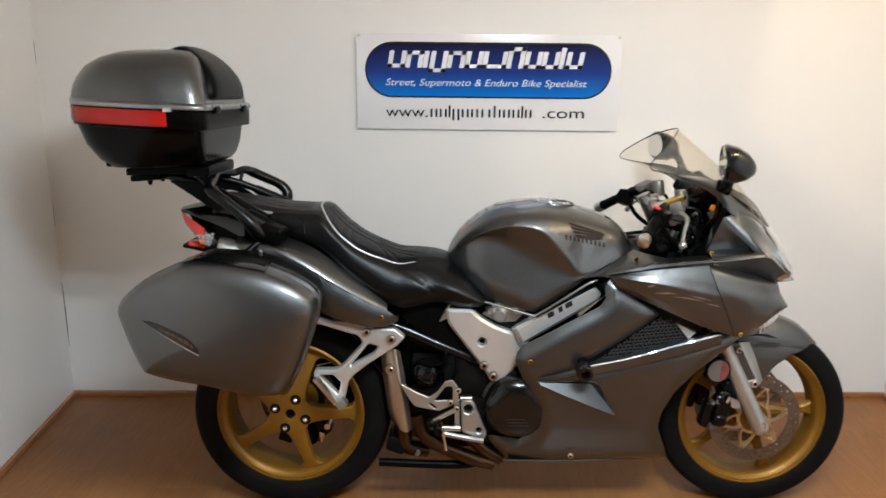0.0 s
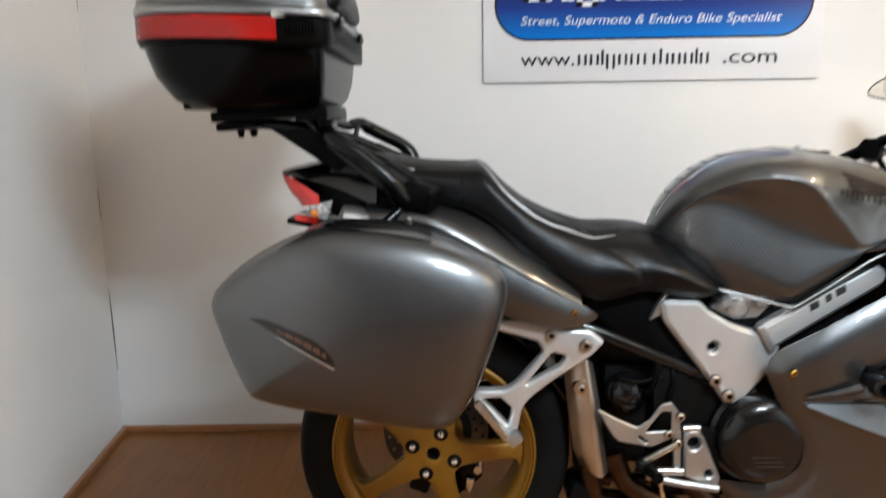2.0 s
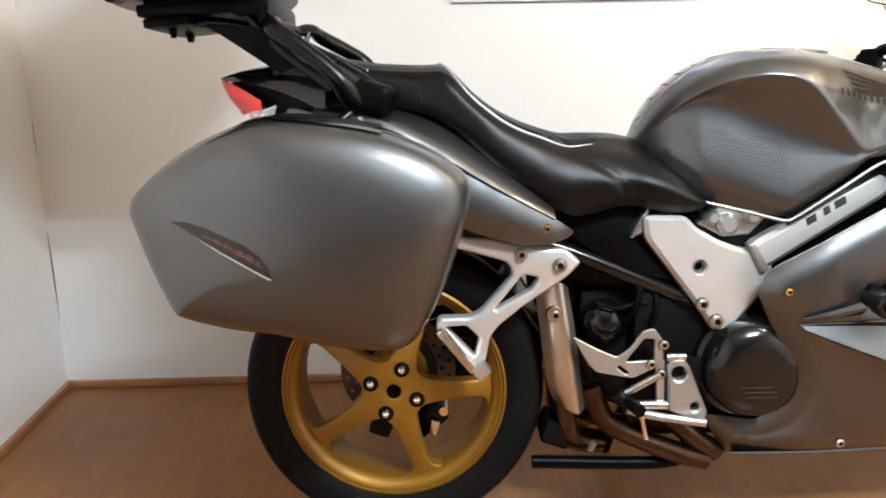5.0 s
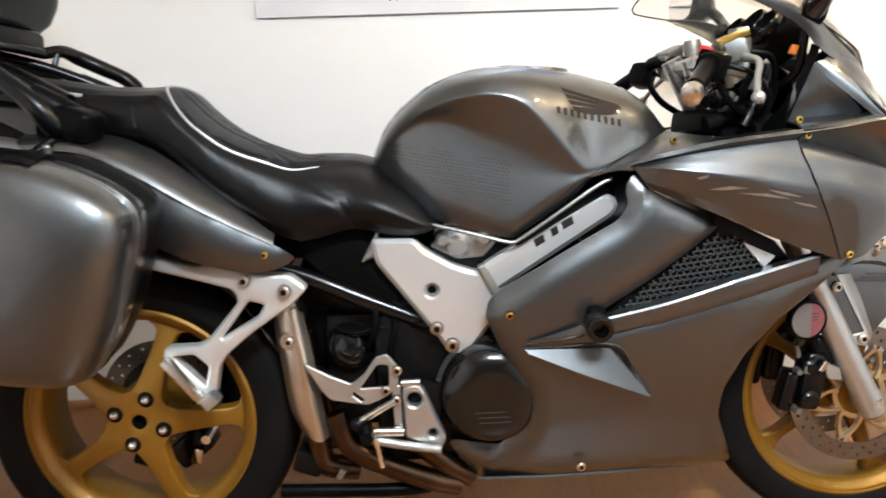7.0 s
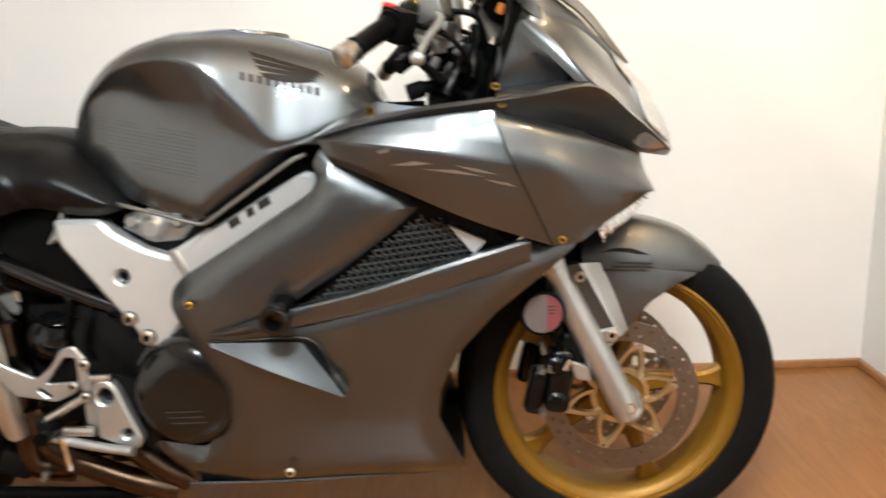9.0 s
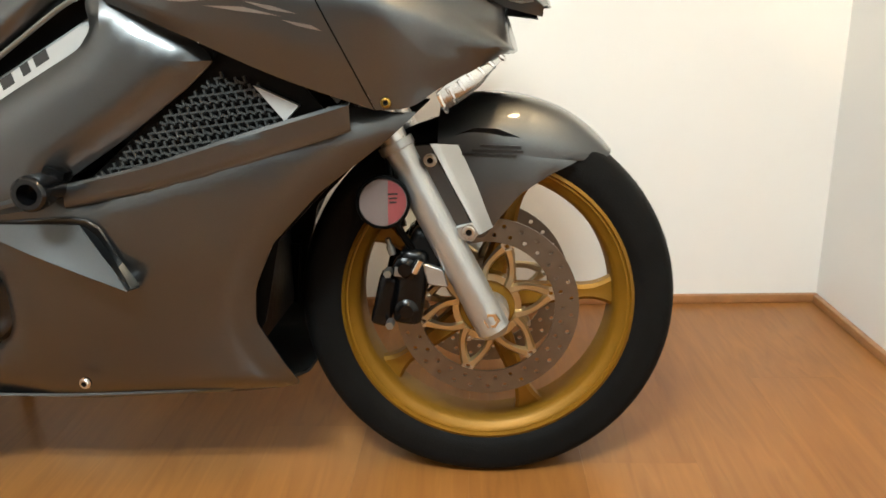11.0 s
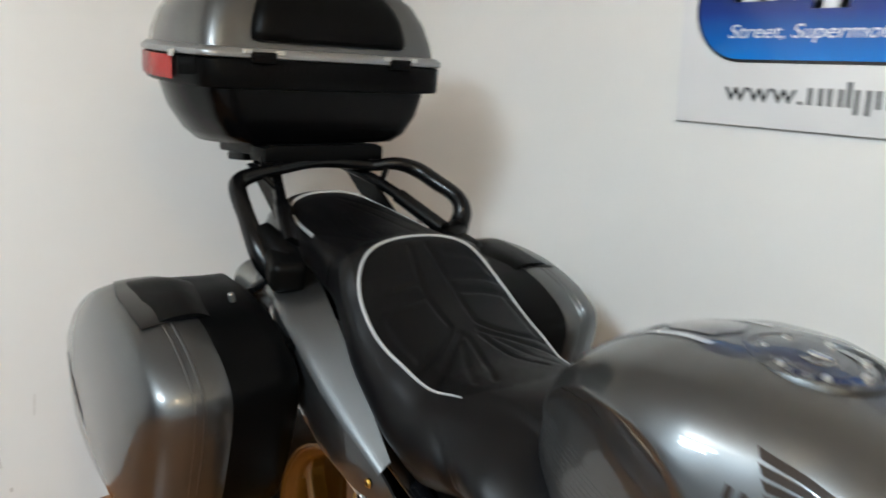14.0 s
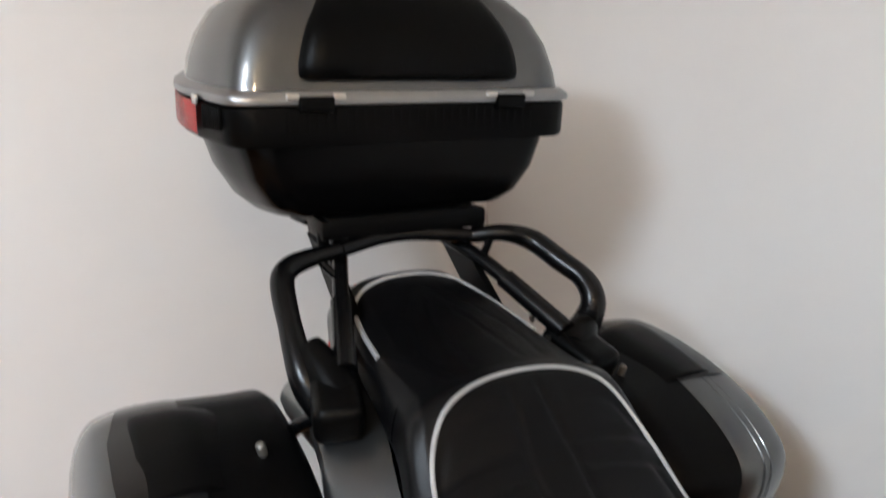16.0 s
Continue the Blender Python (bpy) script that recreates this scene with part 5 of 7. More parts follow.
def tank():
    """Sections from the spine: crown, front facet, undercut shoulder, knee panel, lower lip."""
    bm = bmesh.new()
    rows = []
    for i in range(71):
        x = 0.497 + 0.552 * i / 70
        zt, zb, hw, zs = tab(x, ZT), tab(x, ZB), tab(x, HW), tab(x, ZS)
        zs = max(zs, zb + 0.006)
        zk = min(max(tab(x, ZK), zb + 0.003), zs - 0.001)
        zl = min(max(tab(x, ZL), zb + 0.001), zk - 0.001)
        zf = max(tab(x, ZF), zs + 0.003) if x > 0.747 else zs + 0.003
        hf = hw - 0.30 * (zf - zs)
        rec = min(max(0.0, hw - min(hw - 0.003, 0.097 + 0.268 * (x - 0.55))), 1.7 * (zs - zk))
        hp = hw - rec + min(0.024, 0.19 * (zk - zl))
        top = crv([(0, 0, zt), (0, 0.35 * hf, zt - 0.004), (0, 0.64 * hf, zt - 0.15 * (zt - zf) - 0.005), (0, 0.86 * hf, zt - 0.48 * (zt - zf)), (0, 0.97 * hf, zt - 0.85 * (zt - zf)), (0, hf, zf)], 14)
        col = [(p.y, p.z) for p in top]
        for (h0, z0), (h1, z1), n in (((hf, zf), (hw, zs), 5), ((hw, zs), (hw - rec, zk), 4), ((hw - rec, zk), (hp, zl), 6), ((hp, zl), (hp - 0.016, zb), 3)):
            col += [(h0 + (h1 - h0) * k / n, z0 + (z1 - z0) * k / n) for k in range(1, n + 1)]
        col = [Vector((x, h, z)) for h, z in col] + [Vector((x, 0, zb + 0.01))]
        rows.append([Vector((p.x, -p.y, p.z)) for p in col[::-1][:-1]] + col)
    for j in range(len(rows[0])):  # ease the rows lengthwise
        for it in range(2):
            zs = [r[j].copy() for r in rows]
            for i in range(1, len(rows) - 1):
                rows[i][j] = (zs[i - 1] + zs[i] * 2 + zs[i + 1]) / 4
    for r in rows:  # and slightly across, to round the folds
        p = [v.copy() for v in r]
        for j in range(2, len(r) - 2):
            r[j] = (p[j - 1] + p[j] * 2 + p[j + 1]) / 4
    vs = grid(bm, rows)
    bm.faces.new(vs[0])
    bm.faces.new(vs[-1])
    bmesh.ops.remove_doubles(bm, verts=bm.verts[:], dist=0.0002)
    return bm


tk = part("fuel_tank", tank(), PAINT, bike, "gunmetal fuel tank with knee recesses", sharp=60)
sf = tree(tk)
# winged mark: plain feather bars, and a row of plain bars for the name
feathers = [[(0.846 + 0.006 * k, 0.937 - 0.0115 * k), (0.852 + 0.006 * k, 0.9285 - 0.0115 * k), (0.962 - 0.004 * k, 0.893 - 0.003 * k), (0.952 - 0.004 * k, 0.902 - 0.0035 * k)] for k in range(4)]
feathers.append([(0.872, 0.892), (0.905, 0.897), (0.952, 0.886), (0.930, 0.883), (0.900, 0.886)])
for fe in feathers:
    part("tank_emblem_feather", laid([fe], sf, "y", -0.6, 0.01, 0.0008), DECAL, tk)
for k in range(5):
    x0 = 0.836 + 0.0252 * k
    z0 = 0.8915 - 0.0062 * k
    bars = [[(x0, z0), (x0 + 0.006, z0 - 0.0016), (x0 + 0.006, z0 + 0.0110), (x0, z0 + 0.0126)], [(x0 + 0.0125, z0 - 0.0032), (x0 + 0.0185, z0 - 0.0048), (x0 + 0.0185, z0 + 0.0078), (x0 + 0.0125, z0 + 0.0094)]]
    for bar in bars:
        part("tank_name_bar", laid([bar], sf, "y", -0.6, 0.012, 0.0008), DECAL, tk)
# knee grip: rows of small studs
bm = bmesh.new()
for i in range(34):
    for j in range(14):
        x, z = 0.528 + 0.0066 * i + 0.0033 * (j % 2), 0.851 - 0.0064 * j - 0.00128 * i
        if z < 0.818 - 0.50 * (x - 0.528) and x < 0.66 or z < 0.752 - 0.24 * (x - 0.66) and x >= 0.66 or (j < 2 and 8 < i < 13 - j) or (j < 2 and 18 < i < 24):
            continue
        hit, nrm, _, _ = sf.ray_cast(Vector((x, -0.6, z)), Vector((0, 1, 0)))
        if hit:
            vs = [bm.verts.new(hit + Vector((dx, dy, dz))) for dx, dy, dz in ((-0.0021, 0.0003, 0), (0, 0.0003, -0.0019), (0.0021, 0.0003, 0), (0, 0.0003, 0.0019), (0, -0.0008, 0))]
            for a in range(4):
                bm.faces.new((vs[a], vs[(a + 1) % 4], vs[4]))
tagged(part("knee_grip_studs", bm, STUDS, tk, "patch of small raised grip studs", sharp=20), kind="stuff")
# filler cap and gel pads on top
cap = part("filler_cap", lathe([(0, 0.012), (0.018, 0.012), (0.022, 0.008), (0.040, 0.007), (0.044, 0.010), (0.056, 0.009), (0.062, 0.003), (0.064, -0.006)], 40, axis="z"), PADBLUE, bike, "round filler cap under a navy gel ring")
cap.matrix_basis = pose(0.815, 0, 0.969, 0, 5, 0)
for k in range(7):
    a = 2 * math.pi * k / 7
    part("cap_bolt", lathe([(0, 0.013), (0.004, 0.013), (0.005, 0.010), (0.005, 0.006)], 10, (0.050 * math.cos(a), 0.050 * math.sin(a), 0), "z"), STEEL, cap)
part("cap_ring", lathe([(0.062, 0.004), (0.064, 0.0105), (0.068, 0.0100), (0.071, 0.004), (0.071, -0.006)], 40, axis="z"), PAINT, cap)
part("lock_cover", block((0.004, 0, 0.013), (0.022, 0.010, 0.006), 0.002), CHROME, cap)
part("gel_pad", laid([[(0.66, -0.03), (0.72, -0.038), (0.735, 0.0), (0.72, 0.038), (0.66, 0.03), (0.645, 0)]], sf, "z", 1.3, 0.015, 0.0012, 0.01), PADBLUE, tk, "navy gel tank pad")
part("gel_pad_edge", laid([[(0.565, -0.05), (0.575, -0.058), (0.65, -0.052), (0.735, -0.062), (0.735, -0.052), (0.65, -0.042), (0.575, -0.045)], [(0.565, 0.05), (0.575, 0.045), (0.65, 0.042), (0.735, 0.052), (0.735, 0.062), (0.65, 0.052), (0.575, 0.058)]], sf, "z", 1.3, 0.015, 0.0012), PADWHITE, tk, "white edge of the gel tank pad")
part("gel_strip", laid([[(0.90, -0.035), (0.985, -0.05), (0.995, -0.02), (0.90, -0.01)], [(0.90, 0.035), (0.90, 0.01), (0.995, 0.02), (0.985, 0.05)]], sf, "z", 1.3, 0.012, 0.0012, 0.006), PADBLUE, tk, "navy gel strip")
for k in range(5):
    x0 = 0.512 + 0.027 * k
    w = 0.020 + 0.005 * k
    part("spine_pad", laid([[(x0, -w), (x0 + 0.010, -w - 0.006), (x0 + 0.022, -w), (x0 + 0.018, 0.0), (x0 + 0.022, w), (x0 + 0.010, w + 0.006), (x0, w), (x0 - 0.004, 0.0)]], sf, "z", 1.3, 0.008, 0.0018), PADBLUE, tk, "navy gel rib of the tank pad")
for e in (-1, 1):
    part("spine_edge", laid([[(0.508, e * 0.027), (0.57, e * 0.038), (0.645, e * 0.052), (0.645, e * 0.057), (0.57, e * 0.043), (0.505, e * 0.031)]], sf, "z", 1.3, 0.008, 0.0014), PADWHITE, tk)
part("spine_flash", laid([[(0.535, -0.046), (0.565, -0.051), (0.575, -0.050), (0.545, -0.043)]], sf, "z", 1.3, 0.008, 0.0016), REDKNOB, tk, "small red flash on the tank pad")
# trim along the tank's lower edge, and a black strip for the shade in the gap below
part("tank_trim", tube([(0.606, -0.150, 0.699), (0.68, -0.165, 0.681), (0.745, -0.173, 0.664), (0.765, -0.174, 0.669), (0.83, -0.177, 0.711), (0.90, -0.177, 0.757), (0.932, -0.176, 0.772)], 0.0036, 40, 8), DULLALU, tk, "dull grey bead along the lower edge")
part("tank_skirt", skin([[(0.755, 0.168, 0.664), (0.84, 0.172, 0.716), (0.93, 0.172, 0.775), (0.962, 0.170, 0.790)], [(0.762, 0.150, 0.648), (0.85, 0.155, 0.700), (0.94, 0.158, 0.752), (0.972, 0.16, 0.77)]], 12, 2, 0.004), BLACK, tk)

# ---- seat ----
STT = [(-0.215, 1.006), (-0.20, 1.010), (-0.10, 0.994), (0.0, 0.977), (0.08, 0.972), (0.122, 0.974), (0.142, 0.956), (0.165, 0.928), (0.20, 0.898), (0.225, 0.880), (0.27, 0.857), (0.31, 0.842), (0.35, 0.829), (0.40, 0.830), (0.46, 0.827), (0.50, 0.816), (0.53, 0.801), (0.57, 0.774), (0.602, 0.746), (0.618, 0.726), (0.628, 0.708)]
SEB = [(-0.20, 0.925), (-0.055, 0.895), (0.09, 0.862), (0.164, 0.812), (0.23, 0.758), (0.30, 0.706), (0.36, 0.678), (0.40, 0.684), (0.45, 0.698), (0.48, 0.695), (0.53, 0.682), (0.58, 0.680), (0.612, 0.688), (0.628, 0.698)]
SHW = [(-0.20, 0.100), (-0.10, 0.116), (0.0, 0.124), (0.1, 0.138), (0.2, 0.164), (0.3, 0.170), (0.38, 0.166), (0.46, 0.157), (0.54, 0.163), (0.59, 0.162), (0.612, 0.156), (0.628, 0.138)]
SED = [(-0.20, 0.085), (-0.10, 0.105), (0.0, 0.115), (0.09, 0.114), (0.13, 0.130), (0.20, 0.146), (0.30, 0.138), (0.40, 0.108), (0.48, 0.082), (0.612, 0.060)]


def seat_top(x, y):
    """Height of the seat at a place on its top."""
    e = tab(x, SED)
    q = min(1, abs(y) / e)
    return tab(x, STT) - 0.014 * q ** 2.4 - 0.004 * max(0, q - 0.8) * 5


# stitched channels of the quilting, one half of the seat: (polyline, depth)
QUILT = [([(0.134, 0.018), (0.180, 0.027), (0.200, 0.030), (0.262, 0.026)], 0.0036), ([(0.146, 0.046), (0.151, 0.100), (0.164, 0.120), (0.182, 0.132)], 0.0022), ([(0.181, 0.034), (0.182, 0.085), (0.187, 0.135)], 0.0036),
         ([(0.203, 0.036), (0.207, 0.085), (0.214, 0.135)], 0.0036), ([(0.214, 0.126), (0.260, 0.129), (0.304, 0.122)], 0.0026), ([(0.262, 0.026), (0.285, 0.050), (0.304, 0.085), (0.318, 0.126)], 0.0036),
         ([(0.280, 0.018), (0.305, 0.052), (0.330, 0.086), (0.352, 0.118)], 0.0036), ([(0.288, 0.012), (0.323, 0.020), (0.366, 0.034), (0.402, 0.054)], 0.0030), ([(0.300, 0.030), (0.340, 0.054), (0.392, 0.080)], 0.0020),
         ([(-0.150, 0.010), (-0.080, 0.050), (0.0, 0.072), (0.070, 0.064)], 0.0012), ([(-0.100, 0.008), (-0.020, 0.030), (0.070, 0.034)], 0.0012)]


def quilted(x, y):
    """How deep the stitching draws the cover in at places on the seat (arrays)."""
    drop = np.zeros(len(x))
    q = np.stack([x, np.abs(y)], 1)
    for line, deep in QUILT:
        c = np.array([(p.x, p.y) for p in crv([(u, v, 0) for u, v in line], 28)])
        a0, d0 = c[:-1], c[1:] - c[:-1]
        t = np.clip(((q[:, None] - a0) * d0).sum(2) / (d0 * d0).sum(1), 0, 1)
        d = np.sqrt((((q[:, None] - a0 - t[..., None] * d0) ** 2).sum(2)).min(1))
        drop = np.maximum(drop, deep * np.exp(-(d / 0.0042) ** 2))
    return drop


def seat():
    bm = bmesh.new()
    rows = []
    for i in range(205):
        x = -0.20 + 0.828 * i / 204
        zt, zb, hw, e = tab(x, STT), tab(x, SEB), tab(x, SHW), tab(x, SED)
        h = zt - zb
        col = [Vector((x, e * k / 34, seat_top(x, e * k / 34))) for k in range(35)]
        low = crv([(x, e, seat_top(x, e)), (x, e + 0.50 * (hw - e) + 0.008, zt - 0.018 - 0.16 * h), (x, e + 0.95 * (hw - e) + 0.006, zt - 0.018 - 0.42 * h), (x, hw + 0.003, zb + 0.20 * h), (x, hw - 0.016, zb)], 40)
        col += low[1:]
        rows.append([Vector((p.x, -p.y, p.z)) for p in col[::-1][:-1]] + col)
    n = len(rows[0])
    arr = np.array([[tuple(p) for p in r] for r in rows])
    for it in range(14):
        arr[1:-1] = (arr[:-2] + 2 * arr[1:-1] + arr[2:]) / 4
    top = slice(39, n - 39)
    flat = arr[:, top].reshape(-1, 3)
    flat[:, 2] -= quilted(flat[:, 0], flat[:, 1])
    arr[:, top] = flat.reshape(len(rows), -1, 3)
    # the saddle flank ends in a seam over the front lobe
    for j in list(range(40)) + list(range(n - 40, n)):
        for i in range(len(rows)):
            x, y, z = arr[i, j]
            if x > 0.44:
                arr[i, j, 1] += math.copysign(0.012 * math.exp(-((z - 0.752) / 0.036) ** 2) * math.sin(min(1, (x - 0.44) / 0.08) * math.pi / 2) ** 2 * max(0, min(1, (0.628 - x) / 0.05)), y)
            if 0.24 < x < 0.52 and z < 0.83:
                near = min(((x - u) ** 2 + (z - w) ** 2, x - u, k) for k, (u, w) in enumerate(SEAM))
                d = math.sqrt(near[0])
                grown = math.sin(min(1.0, near[2] / 26) * math.pi / 2) ** 2
                out = -0.0055 * math.exp(-(d / 0.009) ** 2) + 0.004 * math.exp(-(d / 0.05) ** 2) * (1 - math.tanh(near[1] / 0.012))
                arr[i, j, 1] += math.copysign(out * grown, y)
    vs = grid(bm, arr.tolist())
    bm.faces.new(vs[0])
    bm.faces.new(vs[-1])
    bm.faces.ensure_lookup_table()
    top = bmesh.new()
    gone, old = [], {}
    for f in bm.faces:
        c = f.calc_center_median()
        if len(f.verts) == 4 and (inside(c, RIDER) or inside(c, PASSENGER)) and c.z > seat_top(c.x, c.y) - 0.012:
            gone.append(f)
            for v in f.verts:
                if v not in old:
                    old[v] = top.verts.new(v.co)
            top.faces.new([old[v] for v in f.verts])
    bmesh.ops.delete(bm, geom=gone, context="FACES_ONLY")
    return bm, top


def inside(p, loop):
    odd = False
    for (x0, y0), (x1, y1) in zip(loop, loop[1:] + loop[:1]):
        if (y0 > p.y) != (y1 > p.y) and p.x < (x1 - x0) * (p.y - y0) / (y1 - y0) + x0:
            odd = not odd
    return odd


# the seam on the seat's flank, and the cloth panels inside the piping
SEAM = [(p.x, p.y) for p in crv([(0.325, 0.815, 0), (0.386, 0.788, 0), (0.419, 0.769, 0), (0.445, 0.746, 0), (0.458, 0.716, 0)], 40)]
RIDER = [(0.40, -0.110), (0.35, -0.128), (0.28, -0.141), (0.22, -0.145), (0.17, -0.136), (0.138, -0.110), (0.118, -0.060), (0.111, 0.0), (0.118, 0.060), (0.138, 0.110), (0.17, 0.136), (0.22, 0.145), (0.28, 0.141), (0.35, 0.128), (0.40, 0.110), (0.43, 0.06), (0.44, 0.0), (0.43, -0.06)]
PASSENGER = [(0.09, -0.075), (-0.02, -0.112), (-0.10, -0.106), (-0.16, -0.088), (-0.183, -0.05), (-0.188, 0), (-0.183, 0.05), (-0.16, 0.088), (-0.10, 0.106), (-0.02, 0.112), (0.09, 0.075)]
seat_bm, cloth_bm = seat()
st = part("seat", seat_bm, VINYL, bike, "black stitched dual seat with silver piping", sharp=60)
cl = part("seat_cloth", cloth_bm, INSERT, st, "matt quilted seat cover", sharp=60)
seat_trees = [tree(st), tree(cl)]


def on_seat(x, y, lift):
    hits = [t.ray_cast(Vector((x, y, 1.3)), Vector((0, 0, -1)))[0] for t in seat_trees]
    return Vector((x, y, max([h.z for h in hits if h] or [seat_top(x, y)]) + lift))


def seam(pts, r, lift, n=40):
    return tube([on_seat(p.x, p.y, lift) for p in crv([(a, b, 0) for a, b in pts], n)], r, n, 8)


# piping round the rider's place and the passenger's place
U = [(sx, sy * e) for e in (-1, 1) for sx, sy in ([(0.40, 0.110), (0.35, 0.128), (0.28, 0.141), (0.22, 0.145), (0.17, 0.136), (0.138, 0.110), (0.118, 0.060)][::-e] + ([(0.111, 0.0)] if e < 0 else []))]
part("piping", seam(U, [0.0012, 0.0030, 0.0030, 0.0030, 0.0030, 0.0030, 0.0030, 0.0030, 0.0012], 0.0005, 90), PIPING, st, "silver piping")
part("piping", seam([(-0.02, -0.116), (-0.10, -0.108), (-0.16, -0.09), (-0.183, -0.05), (-0.188, 0), (-0.183, 0.05), (-0.16, 0.09), (-0.10, 0.108), (-0.02, 0.116)], 0.0038, 0.0, 60), PIPING, st, "silver piping")
part("side_seam", laid([[(0.074, 0.940), (0.077, 0.940), (0.083, 0.880), (0.080, 0.880)]], seat_trees[0], "y", -0.6, 0.006, 0.0010), GLOSS, st)

# ---- tail ----
TAIL = [(-0.08, 0.862), (-0.02, 0.868), (0.06, 0.838), (0.17, 0.768), (0.26, 0.716), (0.33, 0.674), (0.356, 0.656), (0.345, 0.645), (0.315, 0.633), (0.265, 0.632), (0.17, 0.660), (0.06, 0.715), (-0.06, 0.78)]
sides("tail_panel", lambda s: panel(TAIL, lambda x, z: 0.184 + 0.026 * math.sin(min(1, max(0, (x + 0.1) / 0.42)) * 2.7) - 0.10 * max(0, 0.02 - x), 0.03, 0.004, 0.010, 0.022, s, 0.012), PAINT, label="gunmetal tail panel")
sides("tail_panel_top", lambda s: skin([[(-0.12, 0.182, 0.866), (0.0, 0.205, 0.860), (0.10, 0.211, 0.813), (0.20, 0.207, 0.749), (0.32, 0.190, 0.680)], [(-0.12, 0.168, 0.886), (0.0, 0.193, 0.876), (0.10, 0.201, 0.828), (0.20, 0.198, 0.762), (0.32, 0.185, 0.687)], [(-0.12, 0.108, 0.902), (0.0, 0.120, 0.893), (0.10, 0.144, 0.862), (0.20, 0.156, 0.792), (0.32, 0.170, 0.697)]], 16, 4, 0.003, side=s), PAINT)
for s in (-1, 1):
    bolt(0.304, 0.196, 0.664, 0.0068, True, s)
part("tail_core", skin([[(-0.30, 0.045, 0.965), (-0.18, 0.10, 0.935), (-0.05, 0.135, 0.89), (0.10, 0.13, 0.82), (0.30, 0.12, 0.70)], [(-0.27, 0.05, 0.915), (-0.18, 0.09, 0.86), (-0.05, 0.12, 0.80), (0.10, 0.12, 0.70), (0.30, 0.11, 0.60)],
                        [(-0.25, 0.0, 0.90), (-0.18, 0.0, 0.84), (-0.05, 0.0, 0.77), (0.10, 0.0, 0.70), (0.30, 0.0, 0.60)]], 18, 4, 0.004, both=True), BLACK, bike)
part("tail_top", skin([[(-0.325, 0.0, 0.962), (-0.26, 0.0, 0.978), (-0.18, 0.0, 0.985), (-0.10, 0.0, 0.98)], [(-0.318, 0.04, 0.958), (-0.26, 0.075, 0.968), (-0.18, 0.10, 0.965), (-0.10, 0.12, 0.95)], [(-0.31, 0.05, 0.952), (-0.25, 0.10, 0.945), (-0.17, 0.125, 0.92), (-0.10, 0.14, 0.885)]],
                      14, 4, 0.003, both=True), GLOSS, bike, "gloss black tail cover")
tl = part("tail_light", skin([[(-0.322, 0.028, 0.960), (-0.300, 0.064, 0.949), (-0.262, 0.092, 0.932), (-0.228, 0.106, 0.912)], [(-0.310, 0.04, 0.930), (-0.292, 0.070, 0.916), (-0.258, 0.096, 0.908), (-0.226, 0.110, 0.898)], [(-0.29, 0.0, 0.895), (-0.275, 0.06, 0.885), (-0.254, 0.094, 0.888), (-0.228, 0.112, 0.890)]], 18, 4, 0.004, both=True), RED, bike, "red tail light")
for s in (-1, 1):
    part("turn_lens", skin([[(-0.256, 0.097, 0.890), (-0.235, 0.112, 0.892), (-0.195, 0.122, 0.902)], [(-0.254, 0.096, 0.882), (-0.235, 0.111, 0.880), (-0.200, 0.121, 0.884)], [(-0.252, 0.092, 0.872), (-0.235, 0.105, 0.866), (-0.212, 0.112, 0.858)]], 10, 4, 0.003, side=s), CLEAR, tl, "clear turn signal lens")
    for k in range(3):
        part("lens_rib", tube([(-0.250 + 0.014 * k, s * (0.094 + 0.004 * k), 0.888), (-0.246 + 0.013 * k, s * (0.090 + 0.004 * k), 0.868)], 0.002, 2, 6), DULLALU, tl)
    part("bulb", ball((-0.238, s * 0.100, 0.872), 0.010), AMBER, tl)
part("number_plate_hanger", block((-0.255, 0, 0.845), (0.10, 0.17, 0.012), 0.004, (0, 12, 0)), BLACK, bike)
part("red_reflector", block((-0.262, -0.06, 0.857), (0.05, 0.05, 0.012), 0.003, (0, 12, 0)), RED, bike)
for s in (-1, 1):
    can = part("silencer", rod((-0.175, s * 0.170, 0.866), (0.10, s * 0.105, 0.77), [(0, 0.02), (0.022, 0.02), (0.026, 0.0), (0.032, 0.01), (0.036, 0.08), (0.036, 0.92), (0.03, 1), (0, 1)], 30), DULLALU, bike, "brushed steel under-seat silencer")

